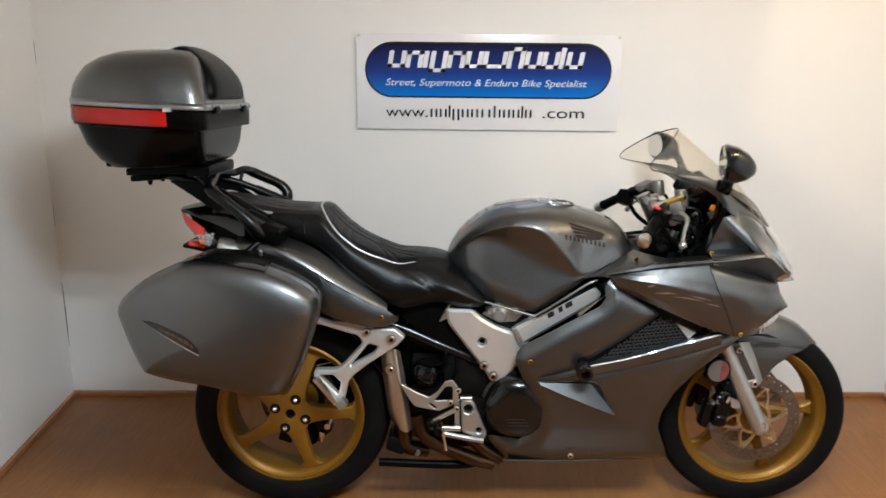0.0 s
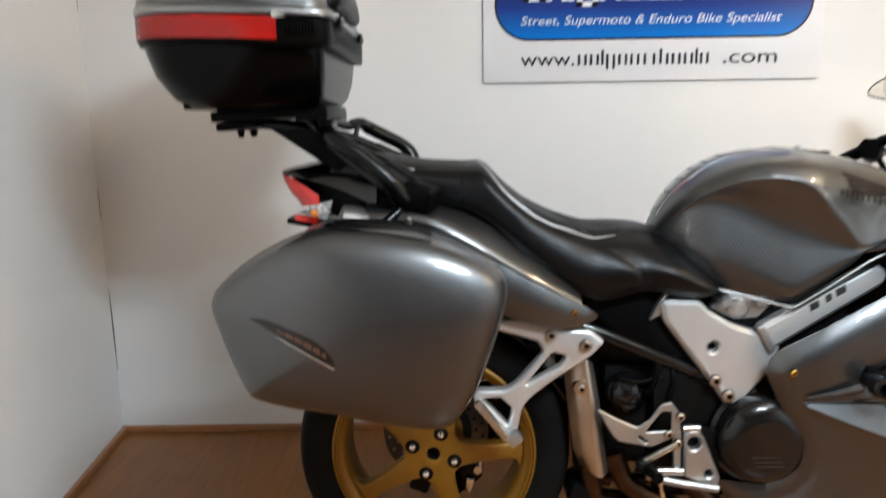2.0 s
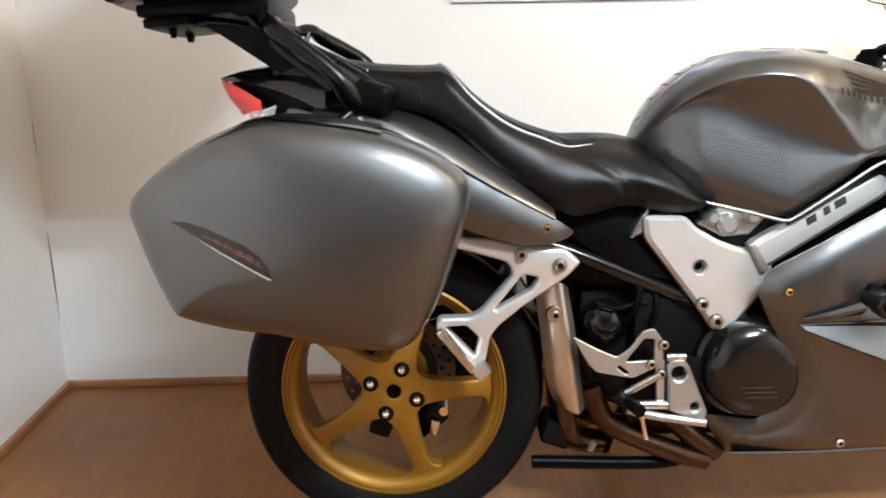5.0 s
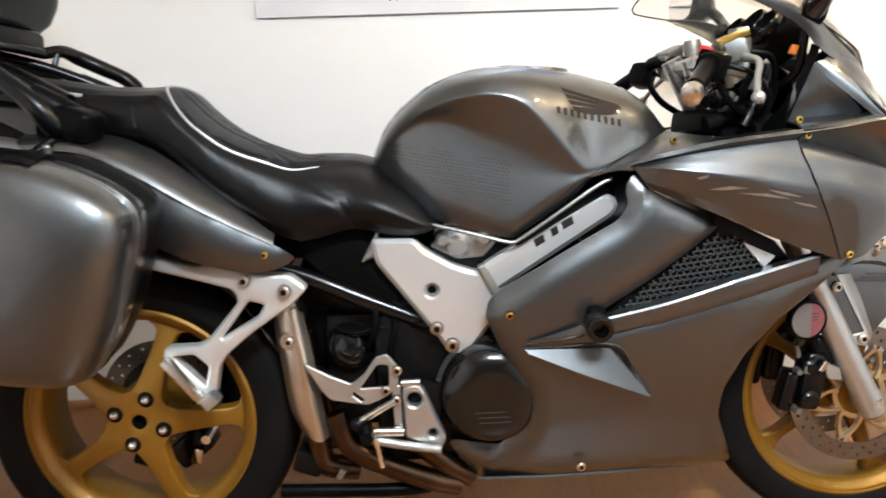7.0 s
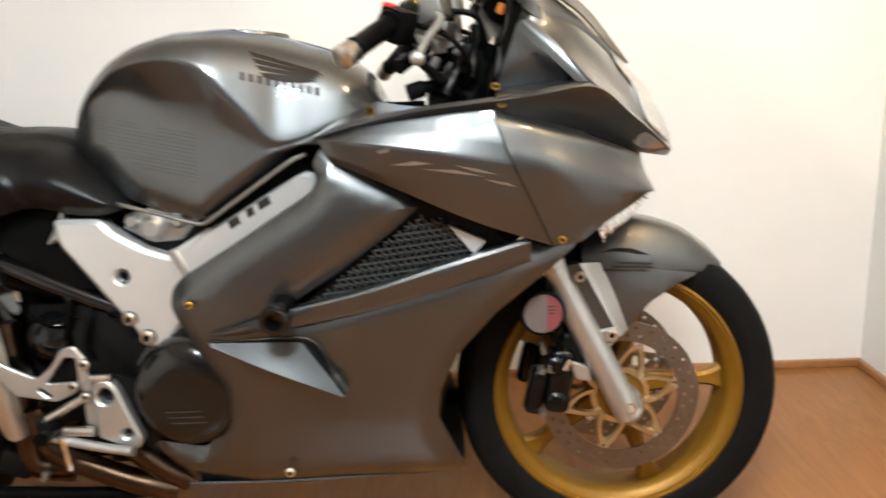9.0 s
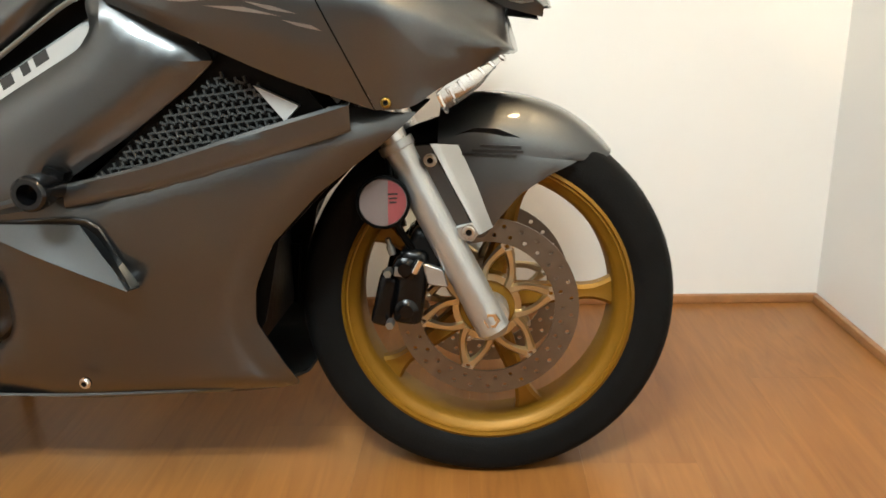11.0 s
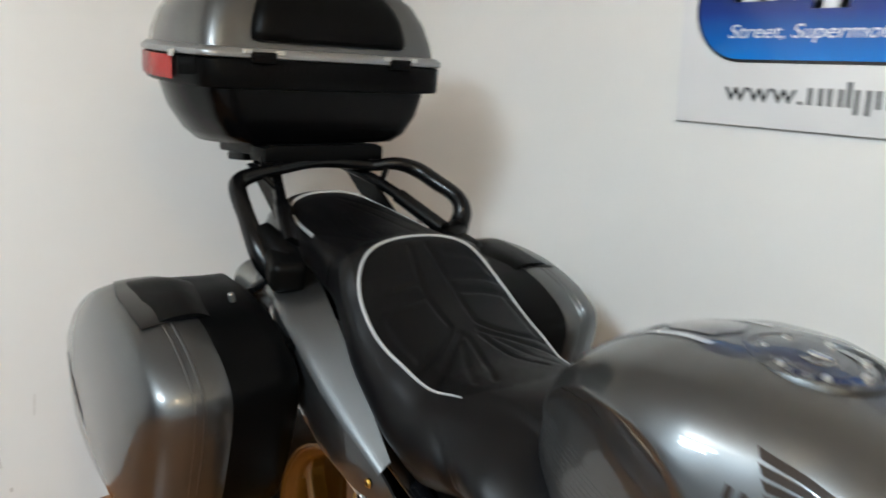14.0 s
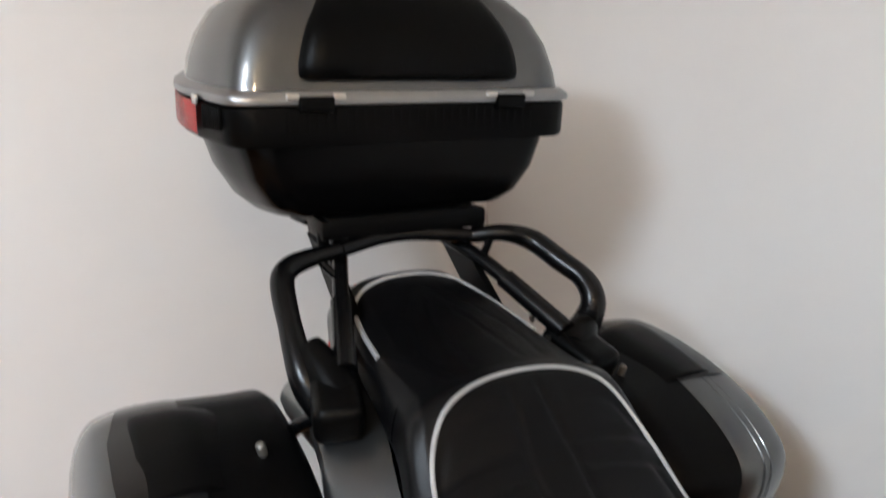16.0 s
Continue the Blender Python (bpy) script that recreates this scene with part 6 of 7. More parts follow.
# ---- rear rack and grab rails ----
rack = part("luggage_rack", block((-0.295, 0, 1.085), (0.25, 0.23, 0.022), 0.006, (0, -2, 0)), BLACK, bike, "black luggage rack with tubular grab rails")
part("rack_bracket", block((-0.205, 0, 1.082), (0.07, 0.25, 0.030), 0.008), BLACK, rack)
part("rack_lip", block((-0.37, 0, 1.062), (0.09, 0.20, 0.018), 0.006, (0, -4, 0)), BLACK, rack)
for s in (-1, 1):
    part("rack_knob", rod((-0.185, s * 0.118, 1.078), (-0.185, s * 0.118, 1.052), [(0, 0), (0.009, 0), (0.009, 0.6), (0.005, 1), (0, 1)], 12), BLACK, rack)
    part("rack_knob", rod((-0.375, s * 0.05, 1.060), (-0.375, s * 0.05, 1.036), [(0, 0), (0.008, 0), (0.008, 0.6), (0.005, 1), (0, 1)], 12), BLACK, rack)
    # sloping carrier bar with a thick sleeve
    part("carrier_bar", tube([(-0.33, s * 0.055, 1.066), (-0.24, s * 0.075, 1.052), (-0.14, s * 0.110, 1.018), (-0.02, s * 0.150, 0.958)], 0.0115, 22, 12), BLACKMETAL, rack)
    part("bar_sleeve", tube([(-0.105, s * 0.122, 1.001), (0.0, s * 0.156, 0.948)], 0.0150, 2, 14), BLACKMETAL, rack)
    for q in (-0.09, -0.05, -0.01):
        t = (q + 0.105) / 0.105
        part("rivet", lathe([(0, -0.004), (0.003, -0.003), (0.004, 0)], 8, (q, s * (0.122 + 0.034 * t) , 1.001 - 0.053 * t - 0.015), "z"), CHROME, rack)
    # grab rail
    rail = [(-0.165, 0.10, 1.056), (-0.162, 0.148, 1.049), (-0.156, 0.178, 1.040), (-0.136, 0.193, 1.025), (-0.080, 0.200, 0.983), (-0.040, 0.200, 0.945), (-0.020, 0.190, 0.915), (-0.005, 0.170, 0.895)] if s < 0 else \
           [(-0.165, 0.10, 1.056), (-0.142, 0.136, 1.062), (-0.127, 0.175, 1.050), (-0.086, 0.1955, 1.027), (-0.046, 0.2145, 1.003), (-0.024, 0.2155, 0.974), (-0.030, 0.208, 0.935), (-0.015, 0.185, 0.900)]
    part("grab_rail", tube([(x, s * y, z) for x, y, z in rail], [0.0115, 0.0135, 0.0165, 0.0165, 0.0155, 0.0175, 0.022, 0.026], 46, 14), BLACKMETAL, rack)
    part("rail_strut", tube([(-0.160, s * 0.138, 1.050), (-0.150, s * 0.112, 1.022)] if s < 0 else [(-0.144, 0.118, 1.056), (-0.155, 0.106, 1.008)], 0.006, 2, 8), BLACKMETAL, rack)
    part("rack_side_plate", plate([(-0.30, 1.056), (-0.20, 1.046), (-0.06, 0.957), (-0.02, 0.915), (-0.06, 0.898), (-0.14, 0.945), (-0.24, 1.015)], s * 0.108, s * 0.096, 0.003, corner=0.012), BLACK, rack)
    if s < 0:
        part("rack_brace", tube([(-0.215, s * 0.085, 1.070), (-0.185, s * 0.095, 1.030), (-0.12, s * 0.115, 0.975), (-0.05, s * 0.145, 0.930)], [0.013, 0.0105, 0.0105, 0.016], 18, 10), BLACKMETAL, rack)
    foot = block((0.008, s * 0.172, 0.914), (0.100, 0.062, 0.056), 0.018, (0, 18, s * 14), 4)
    part("rail_foot", foot, BLACK, rack)
    part("foot_riser", rod((0.004, s * 0.165, 0.918), (-0.052, s * 0.186, 0.968) if s < 0 else (-0.026, 0.205, 0.945), [(0, 0), (0.030, 0), (0.027, 0.4), (0.020, 0.9), (0.017, 1), (0, 1)], 20), BLACK, rack)
    bolt(-0.034, 0.150, 0.938, 0.0045, False, s)
    bolt(-0.064, 0.142, 0.958, 0.0045, False, s)
    part("pannier_stay", tube([(-0.02, s * 0.185, 0.885), (-0.07, s * 0.215, 0.84), (-0.10, s * 0.22, 0.78), (0.02, s * 0.215, 0.72)], 0.010, 20, 10), BLACKMETAL, rack)
part("rail_crossbar", tube([(-0.165, -0.10, 1.056), (-0.182, -0.03, 1.064), (-0.182, 0.03, 1.064), (-0.165, 0.10, 1.056)], 0.0115, 16, 12), BLACKMETAL, rack)

# the rails stand a little wider on the left
for ob in [rack, *rack.children]:
    for v in ob.data.vertices:
        v.co.x -= 0.026
        if v.co.y > 0.05:
            v.co.y += 0.10 * (v.co.y - 0.05) + 0.008

# ---- frame, engine and foot controls ----
for s in (-1, 1):
    V = [(0.491, 0.676), (0.572, 0.674), (0.590, 0.652), (0.640, 0.622), (0.685, 0.606), (0.715, 0.606), (0.742, 0.572), (0.715, 0.510), (0.662, 0.446), (0.632, 0.444), (0.604, 0.488), (0.497, 0.632)]
    fr = part("frame_plate", plate(V, s * 0.152, s * 0.112, 0.008, [(0.600, 0.574, 0.0085)] if s < 0 else (), 0.012), ALUBRIGHT, bike, "silver cast frame plate")
    # dark cup puts shade into the hole
    part("frame_hole", lathe([(0, s * 0.136), (0.009, s * 0.136), (0.0095, s * 0.150)], 16, (0.600, 0, 0.574)), DARK, fr)
    part("frame_step", plate([(0.470, 0.630), (0.496, 0.640), (0.505, 0.690), (0.492, 0.672)], s * 0.135, s * 0.10, 0.004), ALU, fr)
    part("frame_beam", plate([(0.690, 0.616), (0.915, 0.744), (0.938, 0.740), (0.950, 0.722), (0.940, 0.702), (0.718, 0.566)], s * 0.160, s * 0.125, 0.009, (), 0.014), ALUBRIGHT, fr)
    part("frame_joint", plate([(0.686, 0.618), (0.700, 0.622), (0.728, 0.570), (0.716, 0.562)], s * 0.1635, s * 0.14, 0.003, (), 0.004), ALU, fr)
    for x0, z0, w in ((0.795, 0.650, 0.018), (0.826, 0.668, 0.012), (0.846, 0.680, 0.020)):
        part("frame_mark_bar", plate([(x0, z0), (x0 + w, z0 + w * 0.56), (x0 + w - 0.004, z0 + 0.014 + w * 0.56), (x0 - 0.004, z0 + 0.014)], s * 0.1605, s * 0.159, 0.0002, corner=0), DECALBLACK, fr)
    bolt(0.606, 0.155, 0.502, 0.0115, False, s)
    bolt(0.634, 0.155, 0.468, 0.0125, False, s)
    part("subframe_rail", tube([(0.18, s * 0.10, 0.655), (0.34, s * 0.108, 0.610), (0.47, s * 0.116, 0.555), (0.60, s * 0.118, 0.500)], 0.0155, 20, 12), GLOSS, bike)
    part("subframe_rail", tube([(0.30, s * 0.095, 0.66), (0.42, s * 0.10, 0.64), (0.52, s * 0.105, 0.645)], 0.012, 12, 10), BLACK, bike)
    part("side_cover", panel([(0.34, 0.66), (0.40, 0.700), (0.46, 0.728), (0.53, 0.705), (0.50, 0.625), (0.56, 0.545), (0.50, 0.555), (0.40, 0.605)], lambda x, z: 0.124 - 0.16 * (z - 0.60), 0.05, 0.01, 0.006, 0.015, s), BLACK, bike)
    # passenger foot-peg hanger
    P = [(0.075, 0.672), (0.16, 0.648), (0.195, 0.650), (0.288, 0.624), (0.340, 0.622), (0.372, 0.594), (0.345, 0.566), (0.262, 0.512), (0.214, 0.474), (0.197, 0.452), (0.186, 0.398), (0.172, 0.380), (0.158, 0.392), (0.092, 0.472), (0.098, 0.494), (0.160, 0.494), (0.180, 0.505), (0.243, 0.575), (0.232, 0.598), (0.075, 0.645)]
    pg = part("passenger_peg_hanger", plate(P, s * 0.172, s * 0.146, 0.008, [[(0.205, 0.505), (0.262, 0.574), (0.290, 0.566), (0.276, 0.544)], [(0.112, 0.474), (0.152, 0.476), (0.176, 0.452), (0.166, 0.415)]], 0.010, 3), ALUBRIGHT, bike, "silver passenger foot-peg hanger")
    bolt(0.330, 0.178, 0.591, 0.0115, False, s)
    bolt(0.258, 0.178, 0.614, 0.0105, False, s)
    part("folded_peg", block((0.132, s * 0.180, 0.432), (0.016, 0.030, 0.105), 0.005, (0, -38, 0)), STEEL, pg)
    part("peg_pivot", block((0.178, s * 0.180, 0.392), (0.030, 0.034, 0.026), 0.004, (0, -38, 0)), ALU, pg)
    # rider's heel guard and foot-peg plate
    hp = part("heel_guard", plate([(0.354, 0.450), (0.400, 0.424), (0.440, 0.406), (0.466, 0.424), (0.488, 0.456), (0.510, 0.462), (0.528, 0.438), (0.530, 0.400), (0.506, 0.378), (0.470, 0.362), (0.400, 0.376), (0.384, 0.394)], s * 0.172, s * 0.165, 0.002,
                                  [[(0.456, 0.396), (0.492, 0.442), (0.512, 0.440), (0.512, 0.398)], [(0.440, 0.384), (0.444, 0.390), (0.464, 0.374), (0.458, 0.370)]], 0.006), ALU, bike, "silver heel guard")
    part("peg_plate", plate([(0.536, 0.392), (0.548, 0.402), (0.566, 0.402), (0.578, 0.386), (0.615, 0.292), (0.608, 0.276), (0.590, 0.274), (0.538, 0.298)], s * 0.180, s * 0.158, 0.004, [(0.590, 0.304, 0.0085), (0.558, 0.372, 0.0145)], 0.007), ALU, hp, "cast silver peg plate")
    # dark block stands for the shade behind the plate's holes
    part("plate_hole_back", block((0.57, s * 0.150, 0.34), (0.07, 0.012, 0.12), 0.003, (0, 18, 0)), DARK, hp)
    part("peg_plate_rib", plate([(0.515, 0.400), (0.533, 0.398), (0.533, 0.300), (0.518, 0.300)], s * 0.170, s * 0.160, 0.002), ALU, hp)
    for x, z in ((0.528, 0.430), (0.505, 0.392), (0.524, 0.372), (0.523, 0.312)):
        bolt(x, 0.176, z, 0.0085, False, s)
    part("brake_rod", rod((0.455, s * 0.178, 0.335), (0.522, s * 0.178, 0.372), [(0, 0), (0.008, 0), (0.007, 1), (0, 1)], 12), STEEL, hp)
    part("brake_rod", rod((0.480, s * 0.178, 0.312), (0.535, s * 0.178, 0.310), [(0, 0), (0.009, 0), (0.009, 1), (0, 1)], 12), STEEL, hp)
    part("brake_pedal_arm", tube([(0.458, s * 0.180, 0.302), (0.50, s * 0.182, 0.292), (0.56, s * 0.190, 0.283), (0.605, s * 0.198, 0.280)], [0.008, 0.009, 0.008, 0.009], 14, 10), ALU, hp)
    part("peg_feeler", rod((0.482, s * 0.190, 0.305), (0.492, s * 0.196, 0.248), [(0, 0), (0.006, 0), (0.006, 0.3), (0.004, 0.35), (0.005, 1), (0, 1)], 12), CHROME, hp)
    part("foot_peg", tube([(0.462, s * 0.172, 0.318), (0.470, s * 0.235, 0.322)], [0.014, 0.012], 2, 14), BLACK, hp)
    part("pedal_joint", ball((0.448, s * 0.178, 0.328), 0.014), DARK, hp)
    part("clamp", tube([(0.535, s * 0.172, 0.404), (0.57, s * 0.172, 0.404)], 0.008, 2, 10), STEEL, hp)
    # exhaust heat shield
    sh = part("exhaust_shield", skin([[(0.292, 0.110, 0.510), (0.302, 0.112, 0.420), (0.312, 0.112, 0.340), (0.325, 0.108, 0.300)], [(0.310, 0.138, 0.545), (0.322, 0.142, 0.44), (0.334, 0.142, 0.34), (0.350, 0.138, 0.288)],
                                      [(0.335, 0.144, 0.550), (0.348, 0.148, 0.45), (0.360, 0.146, 0.35), (0.370, 0.142, 0.280)], [(0.352, 0.125, 0.536), (0.366, 0.128, 0.45), (0.378, 0.126, 0.35), (0.386, 0.124, 0.284)]], 22, 6, 0.0015, side=s), SHIELD, bike, "brushed steel exhaust heat shield")
    part("shield_washer", lathe([(0, s * 0.148), (0.016, s * 0.148), (0.018, s * 0.144), (0.018, s * 0.13)], 24, (0.325, 0, 0.487)), STEEL, sh)
    bolt(0.325, 0.150, 0.487, 0.0095, False, s)
    part("exhaust_pipe", tube([(0.335, s * 0.070, 0.48), (0.348, s * 0.073, 0.36), (0.356, s * 0.076, 0.26), (0.367, s * 0.076, 0.205), (0.43, s * 0.06, 0.185)], 0.025, 28, 18), BRONZE, bike, "heat-browned exhaust pipe")
    part("header_pipe", tube([(0.40, s * 0.12, 0.33), (0.425, s * 0.125, 0.262), (0.49, s * 0.125, 0.222), (0.58, s * 0.120, 0.182), (0.635, s * 0.105, 0.160)], 0.022, 30, 16), BRONZE, bike)
    part("header_pipe", tube([(0.53, s * 0.10, 0.275), (0.58, s * 0.115, 0.240), (0.62, s * 0.112, 0.205), (0.66, s * 0.10, 0.175)], 0.022, 22, 16), BRONZE, bike)
    # engine covers
    part("clutch_cover" if s < 0 else "generator_cover", lathe([(0, s * 0.203), (0.050, s * 0.203), (0.068, s * 0.201), (0.086, s * 0.191), (0.095, s * 0.176), (0.097, s * 0.150), (0.106, s * 0.146), (0.106, s * 0.10)], 44, (0.704, 0, 0.376)), COVER, bike, "glossy dark round engine cover")
    for k in range(3):
        part("cover_mark_bar", block((0.700 + 0.004 * k, s * 0.2032, 0.350 - 0.010 * k), (0.060, 0.001, 0.0010), 0), WEAVE, bike)
    part("engine_cover_small", ball((0.432, s * 0.075, 0.452), 0.050, (1, 0.8, 1)), GLOSS, bike)
eng = part("engine_block", block((0.66, 0, 0.38), (0.36, 0.25, 0.30), 0.03), DARK, bike, "grimy black engine")
part("engine_head", block((0.76, 0, 0.60), (0.28, 0.24, 0.22), 0.03, (0, -20, 0)), DARK, eng)
part("gearbox", block((0.47, 0, 0.40), (0.18, 0.16, 0.24), 0.03), DARK, eng)
part("sump", block((0.62, 0, 0.24), (0.24, 0.16, 0.08), 0.02), DARK, eng)
# dark blocks added to close see-through gaps under the seat
part("rear_mudguard", block((0.43, 0, 0.57), (0.20, 0.13, 0.12), 0.03, (0, 20, 0), 3), DARK, bike)
part("air_duct", block((0.55, 0, 0.695), (0.12, 0.15, 0.08), 0.02), DARK, eng)
part("radiator", block((1.06, 0, 0.42), (0.10, 0.28, 0.34), 0.01), DARK, bike)
part("airbox", block((0.78, 0, 0.74), (0.36, 0.20, 0.10), 0.02), DARK, bike)
part("steering_head", block((1.14, 0, 0.74), (0.16, 0.16, 0.14), 0.02), DARK, bike)
part("battery_box", block((0.22, 0, 0.70), (0.30, 0.16, 0.14), 0.02), DARK, bike)
part("shock_absorber", tube([(0.36, 0.0, 0.60), (0.40, 0.0, 0.34)], 0.035, 2, 16), DARK, bike)
# cylinder castings in the gap under the tank
for k, (x, z, r) in enumerate(((0.655, 0.655, 0.022), (0.70, 0.668, 0.016), (0.625, 0.668, 0.014))):
    part("throttle_body", lathe([(0, -0.150), (r * 0.6, -0.150), (r, -0.140), (r, -0.09), (0, -0.09)], 20, (x, 0, z)), ALU, eng)
part("engine_casting", plate([(0.600, 0.655), (0.650, 0.692), (0.735, 0.668), (0.700, 0.630), (0.650, 0.628)], -0.128, -0.10, 0.004), ALU, eng)
for pts, r in (([(0.46, -0.10, 0.56), (0.49, -0.125, 0.535), (0.485, -0.125, 0.49), (0.47, -0.11, 0.46)], 0.007), ([(0.52, -0.10, 0.54), (0.525, -0.13, 0.50), (0.515, -0.13, 0.45), (0.525, -0.12, 0.42)], 0.006),
               ([(0.55, -0.11, 0.50), (0.575, -0.13, 0.505), (0.60, -0.13, 0.495)], 0.008), ([(0.41, -0.11, 0.50), (0.45, -0.12, 0.49), (0.50, -0.12, 0.50), (0.54, -0.12, 0.47)], 0.005), ([(0.36, -0.10, 0.42), (0.40, -0.12, 0.40), (0.41, -0.12, 0.35)], 0.007)):
    part("hose", tube(pts, r, 18, 8), BLACK, bike)
part("centre_stand", tube([(0.280, -0.115, 0.168), (0.56, -0.110, 0.160), (0.60, -0.10, 0.20)], 0.0135, 14, 12), BLACK, bike, "folded black centre stand")
part("centre_stand_leg", tube([(0.300, 0.115, 0.168), (0.56, 0.110, 0.160), (0.60, 0.10, 0.20)], 0.0135, 14, 12), BLACKMETAL, bike)
part("side_stand", tube([(0.56, 0.14, 0.25), (0.52, 0.20, 0.12), (0.50, 0.245, 0.017)], [0.014, 0.012, 0.012], 12, 10), BLACKMETAL, bike)
part("linkage", block((0.335, -0.05, 0.215), (0.06, 0.10, 0.05), 0.01, (0, 20, 0)), DARK, bike)
part("linkage_bolt", block((0.402, -0.118, 0.200), (0.012, 0.012, 0.022), 0.003, (0, 30, 0)), DULLALU, bike)

# ---- handlebars ----
for s in (-1, 1):
    A, Bq = Vector((1.028, s * 0.318, 0.916)), Vector((1.100, s * 0.210, 0.976))
    d = Bq - A
    grip = part("handlebar_grip", rod(A + d * 0.10, A + d * 0.78, [(0, 0), (0.0165, 0), (0.0175, 0.03), (0.0155, 0.08), (0.0158, 0.5), (0.0155, 0.93), (0.021, 0.95), (0.021, 1), (0, 1)], 20), BLACK, bike, "black rubber handlebar grip")
    part("bar_end", rod(A + d * -0.12, A + d * 0.10, [(0, 0), (0.014, 0.0), (0.0175, 0.08), (0.0178, 0.7), (0.014, 0.95), (0.014, 1), (0, 1)], 22), STEEL, grip, "round steel bar end")
    sw = part("switch_box", block(tuple(A + d * 0.90 - Vector((0, 0, 0.010))), (0.048, 0.042, 0.052), 0.010, (0, 20, s * 40)), BLACK, grip)
    part("clip_on", tube([A + d * 0.95, A + d * 1.20, (1.165, s * 0.125, 0.975)], [0.013, 0.014, 0.020], 12, 14), BLACKMETAL, grip)
    part("fork_cap", rod((1.175, s * 0.104, 0.900), (1.150, s * 0.104, 0.985), [(0, 0), (0.028, 0), (0.028, 0.7), (0.018, 0.75), (0.018, 0.95), (0.012, 1), (0, 1)], 22), ALU, bike)
    lev = part("brake_lever" if s < 0 else "clutch_lever", tube([(1.150, s * 0.215, 0.972), (1.158, s * 0.255, 0.962), (1.140, s * 0.295, 0.935), (1.126, s * 0.330, 0.909)], [0.008, 0.006, 0.005, 0.0055], 22, 10), ALU, grip, "silver lever")
    part("lever_ball", ball((1.125, s * 0.337, 0.905), 0.0105), ALU, lev)
    res = part("fluid_reservoir", block((1.142, s * 0.180, 0.986), (0.052, 0.042, 0.044), 0.008, (0, -20, s * 22)), DULLALU, bike, "silver brake fluid reservoir" if s > 0 else "silver brake fluid reservoir with a gold lid")
    part("reservoir_lid", block((1.144, s * 0.180, 1.007), (0.055, 0.044, 0.016), 0.004, (0, -20, s * 22)), GOLDBOLT if s < 0 else DULLALU, res)
    part("reservoir_clamp", block((1.150, s * 0.165, 0.958), (0.05, 0.045, 0.03), 0.006, (0, 14, s * 22)), DULLALU, res)
    part("cylinder_cap", rod((1.178, s * 0.128, 0.980), (1.172, s * 0.128, 1.028), [(0, 0), (0.019, 0), (0.019, 0.8), (0.016, 1), (0, 1)], 18), DULLALU, res)
    part("throttle_cable", tube([(1.11, s * 0.20, 0.965), (1.17, s * 0.22, 0.94), (1.20, s * 0.19, 0.89), (1.16, s * 0.13, 0.85)], 0.0045, 22, 8), BLACK, bike)
    part("brake_line", tube([(1.165, s * 0.165, 0.985), (1.215, s * 0.175, 0.97), (1.225, s * 0.15, 0.90), (1.20, s * 0.12, 0.83)], 0.005, 22, 8), BLACK, bike)
    part("cable_loom", tube([(1.10, s * 0.21, 0.945), (1.13, s * 0.20, 0.90), (1.18, s * 0.17, 0.86), (1.20, s * 0.14, 0.82)], 0.007, 20, 8), BLACK, bike)
    part("inner_cowl", skin([[(1.195, 0.13, 0.80), (1.21, 0.16, 0.85), (1.235, 0.195, 0.90)], [(1.225, 0.20, 0.82), (1.232, 0.205, 0.87), (1.246, 0.19, 0.925)]], 10, 3, 0.004, side=s), BLACK, bike)
part("kill_switch", block((1.082, -0.222, 0.986), (0.020, 0.016, 0.014), 0.004, (0, 20, -40)), REDKNOB, bike, "red kill switch")
part("top_yoke", block((1.158, 0, 0.955), (0.085, 0.25, 0.024), 0.010, (0, 26, 0)), ALU, bike)
part("ignition_lock", rod((1.135, 0, 0.955), (1.125, 0, 0.985), [(0, 0), (0.018, 0), (0.018, 0.9), (0.014, 1), (0, 1)], 18), STEEL, bike)
dash = part("instrument_panel", block((1.265, 0, 1.005), (0.06, 0.26, 0.085), 0.02, (0, 40, 0)), BLACK, bike, "black instrument panel")
for y, r in ((-0.085, 0.036), (0.0, 0.045), (0.085, 0.036)):
    dial = part("dial", lathe([(0, -0.001), (r * 0.9, -0.001), (r, -0.006), (r + 0.003, 0.004), (r, 0.012)], 28, axis="z"), GLOSS, dash)
    dial.matrix_basis = pose(1.243, y, 1.030, 0, -50, 0)
part("warning_lamp", block((1.251, -0.175, 0.983), (0.012, 0.014, 0.018), 0.004, (0, 20, 0)), AMBER, dash)
part("pale_bracket", block((1.219, -0.150, 0.950), (0.020, 0.004, 0.040), 0.002, (0, -38, 10)), DULLALU, bike, "pale metal bracket behind the bars")
part("cockpit_cover", block((1.185, 0, 0.838), (0.11, 0.32, 0.09), 0.03), PIT, bike)
part("loom_cover", block((1.205, -0.10, 0.905), (0.06, 0.12, 0.08), 0.02, (0, 20, 0)), PIT, bike)
part("fuse_box", block((1.10, -0.10, 0.838), (0.05, 0.06, 0.02), 0.005), PIT, bike)
for s in (-1, 1):
    part("cowl_bracket", tube([(1.20, s * 0.10, 0.90), (1.26, s * 0.16, 0.94), (1.27, s * 0.18, 1.02)], 0.008, 14, 8), BLACKMETAL, bike)

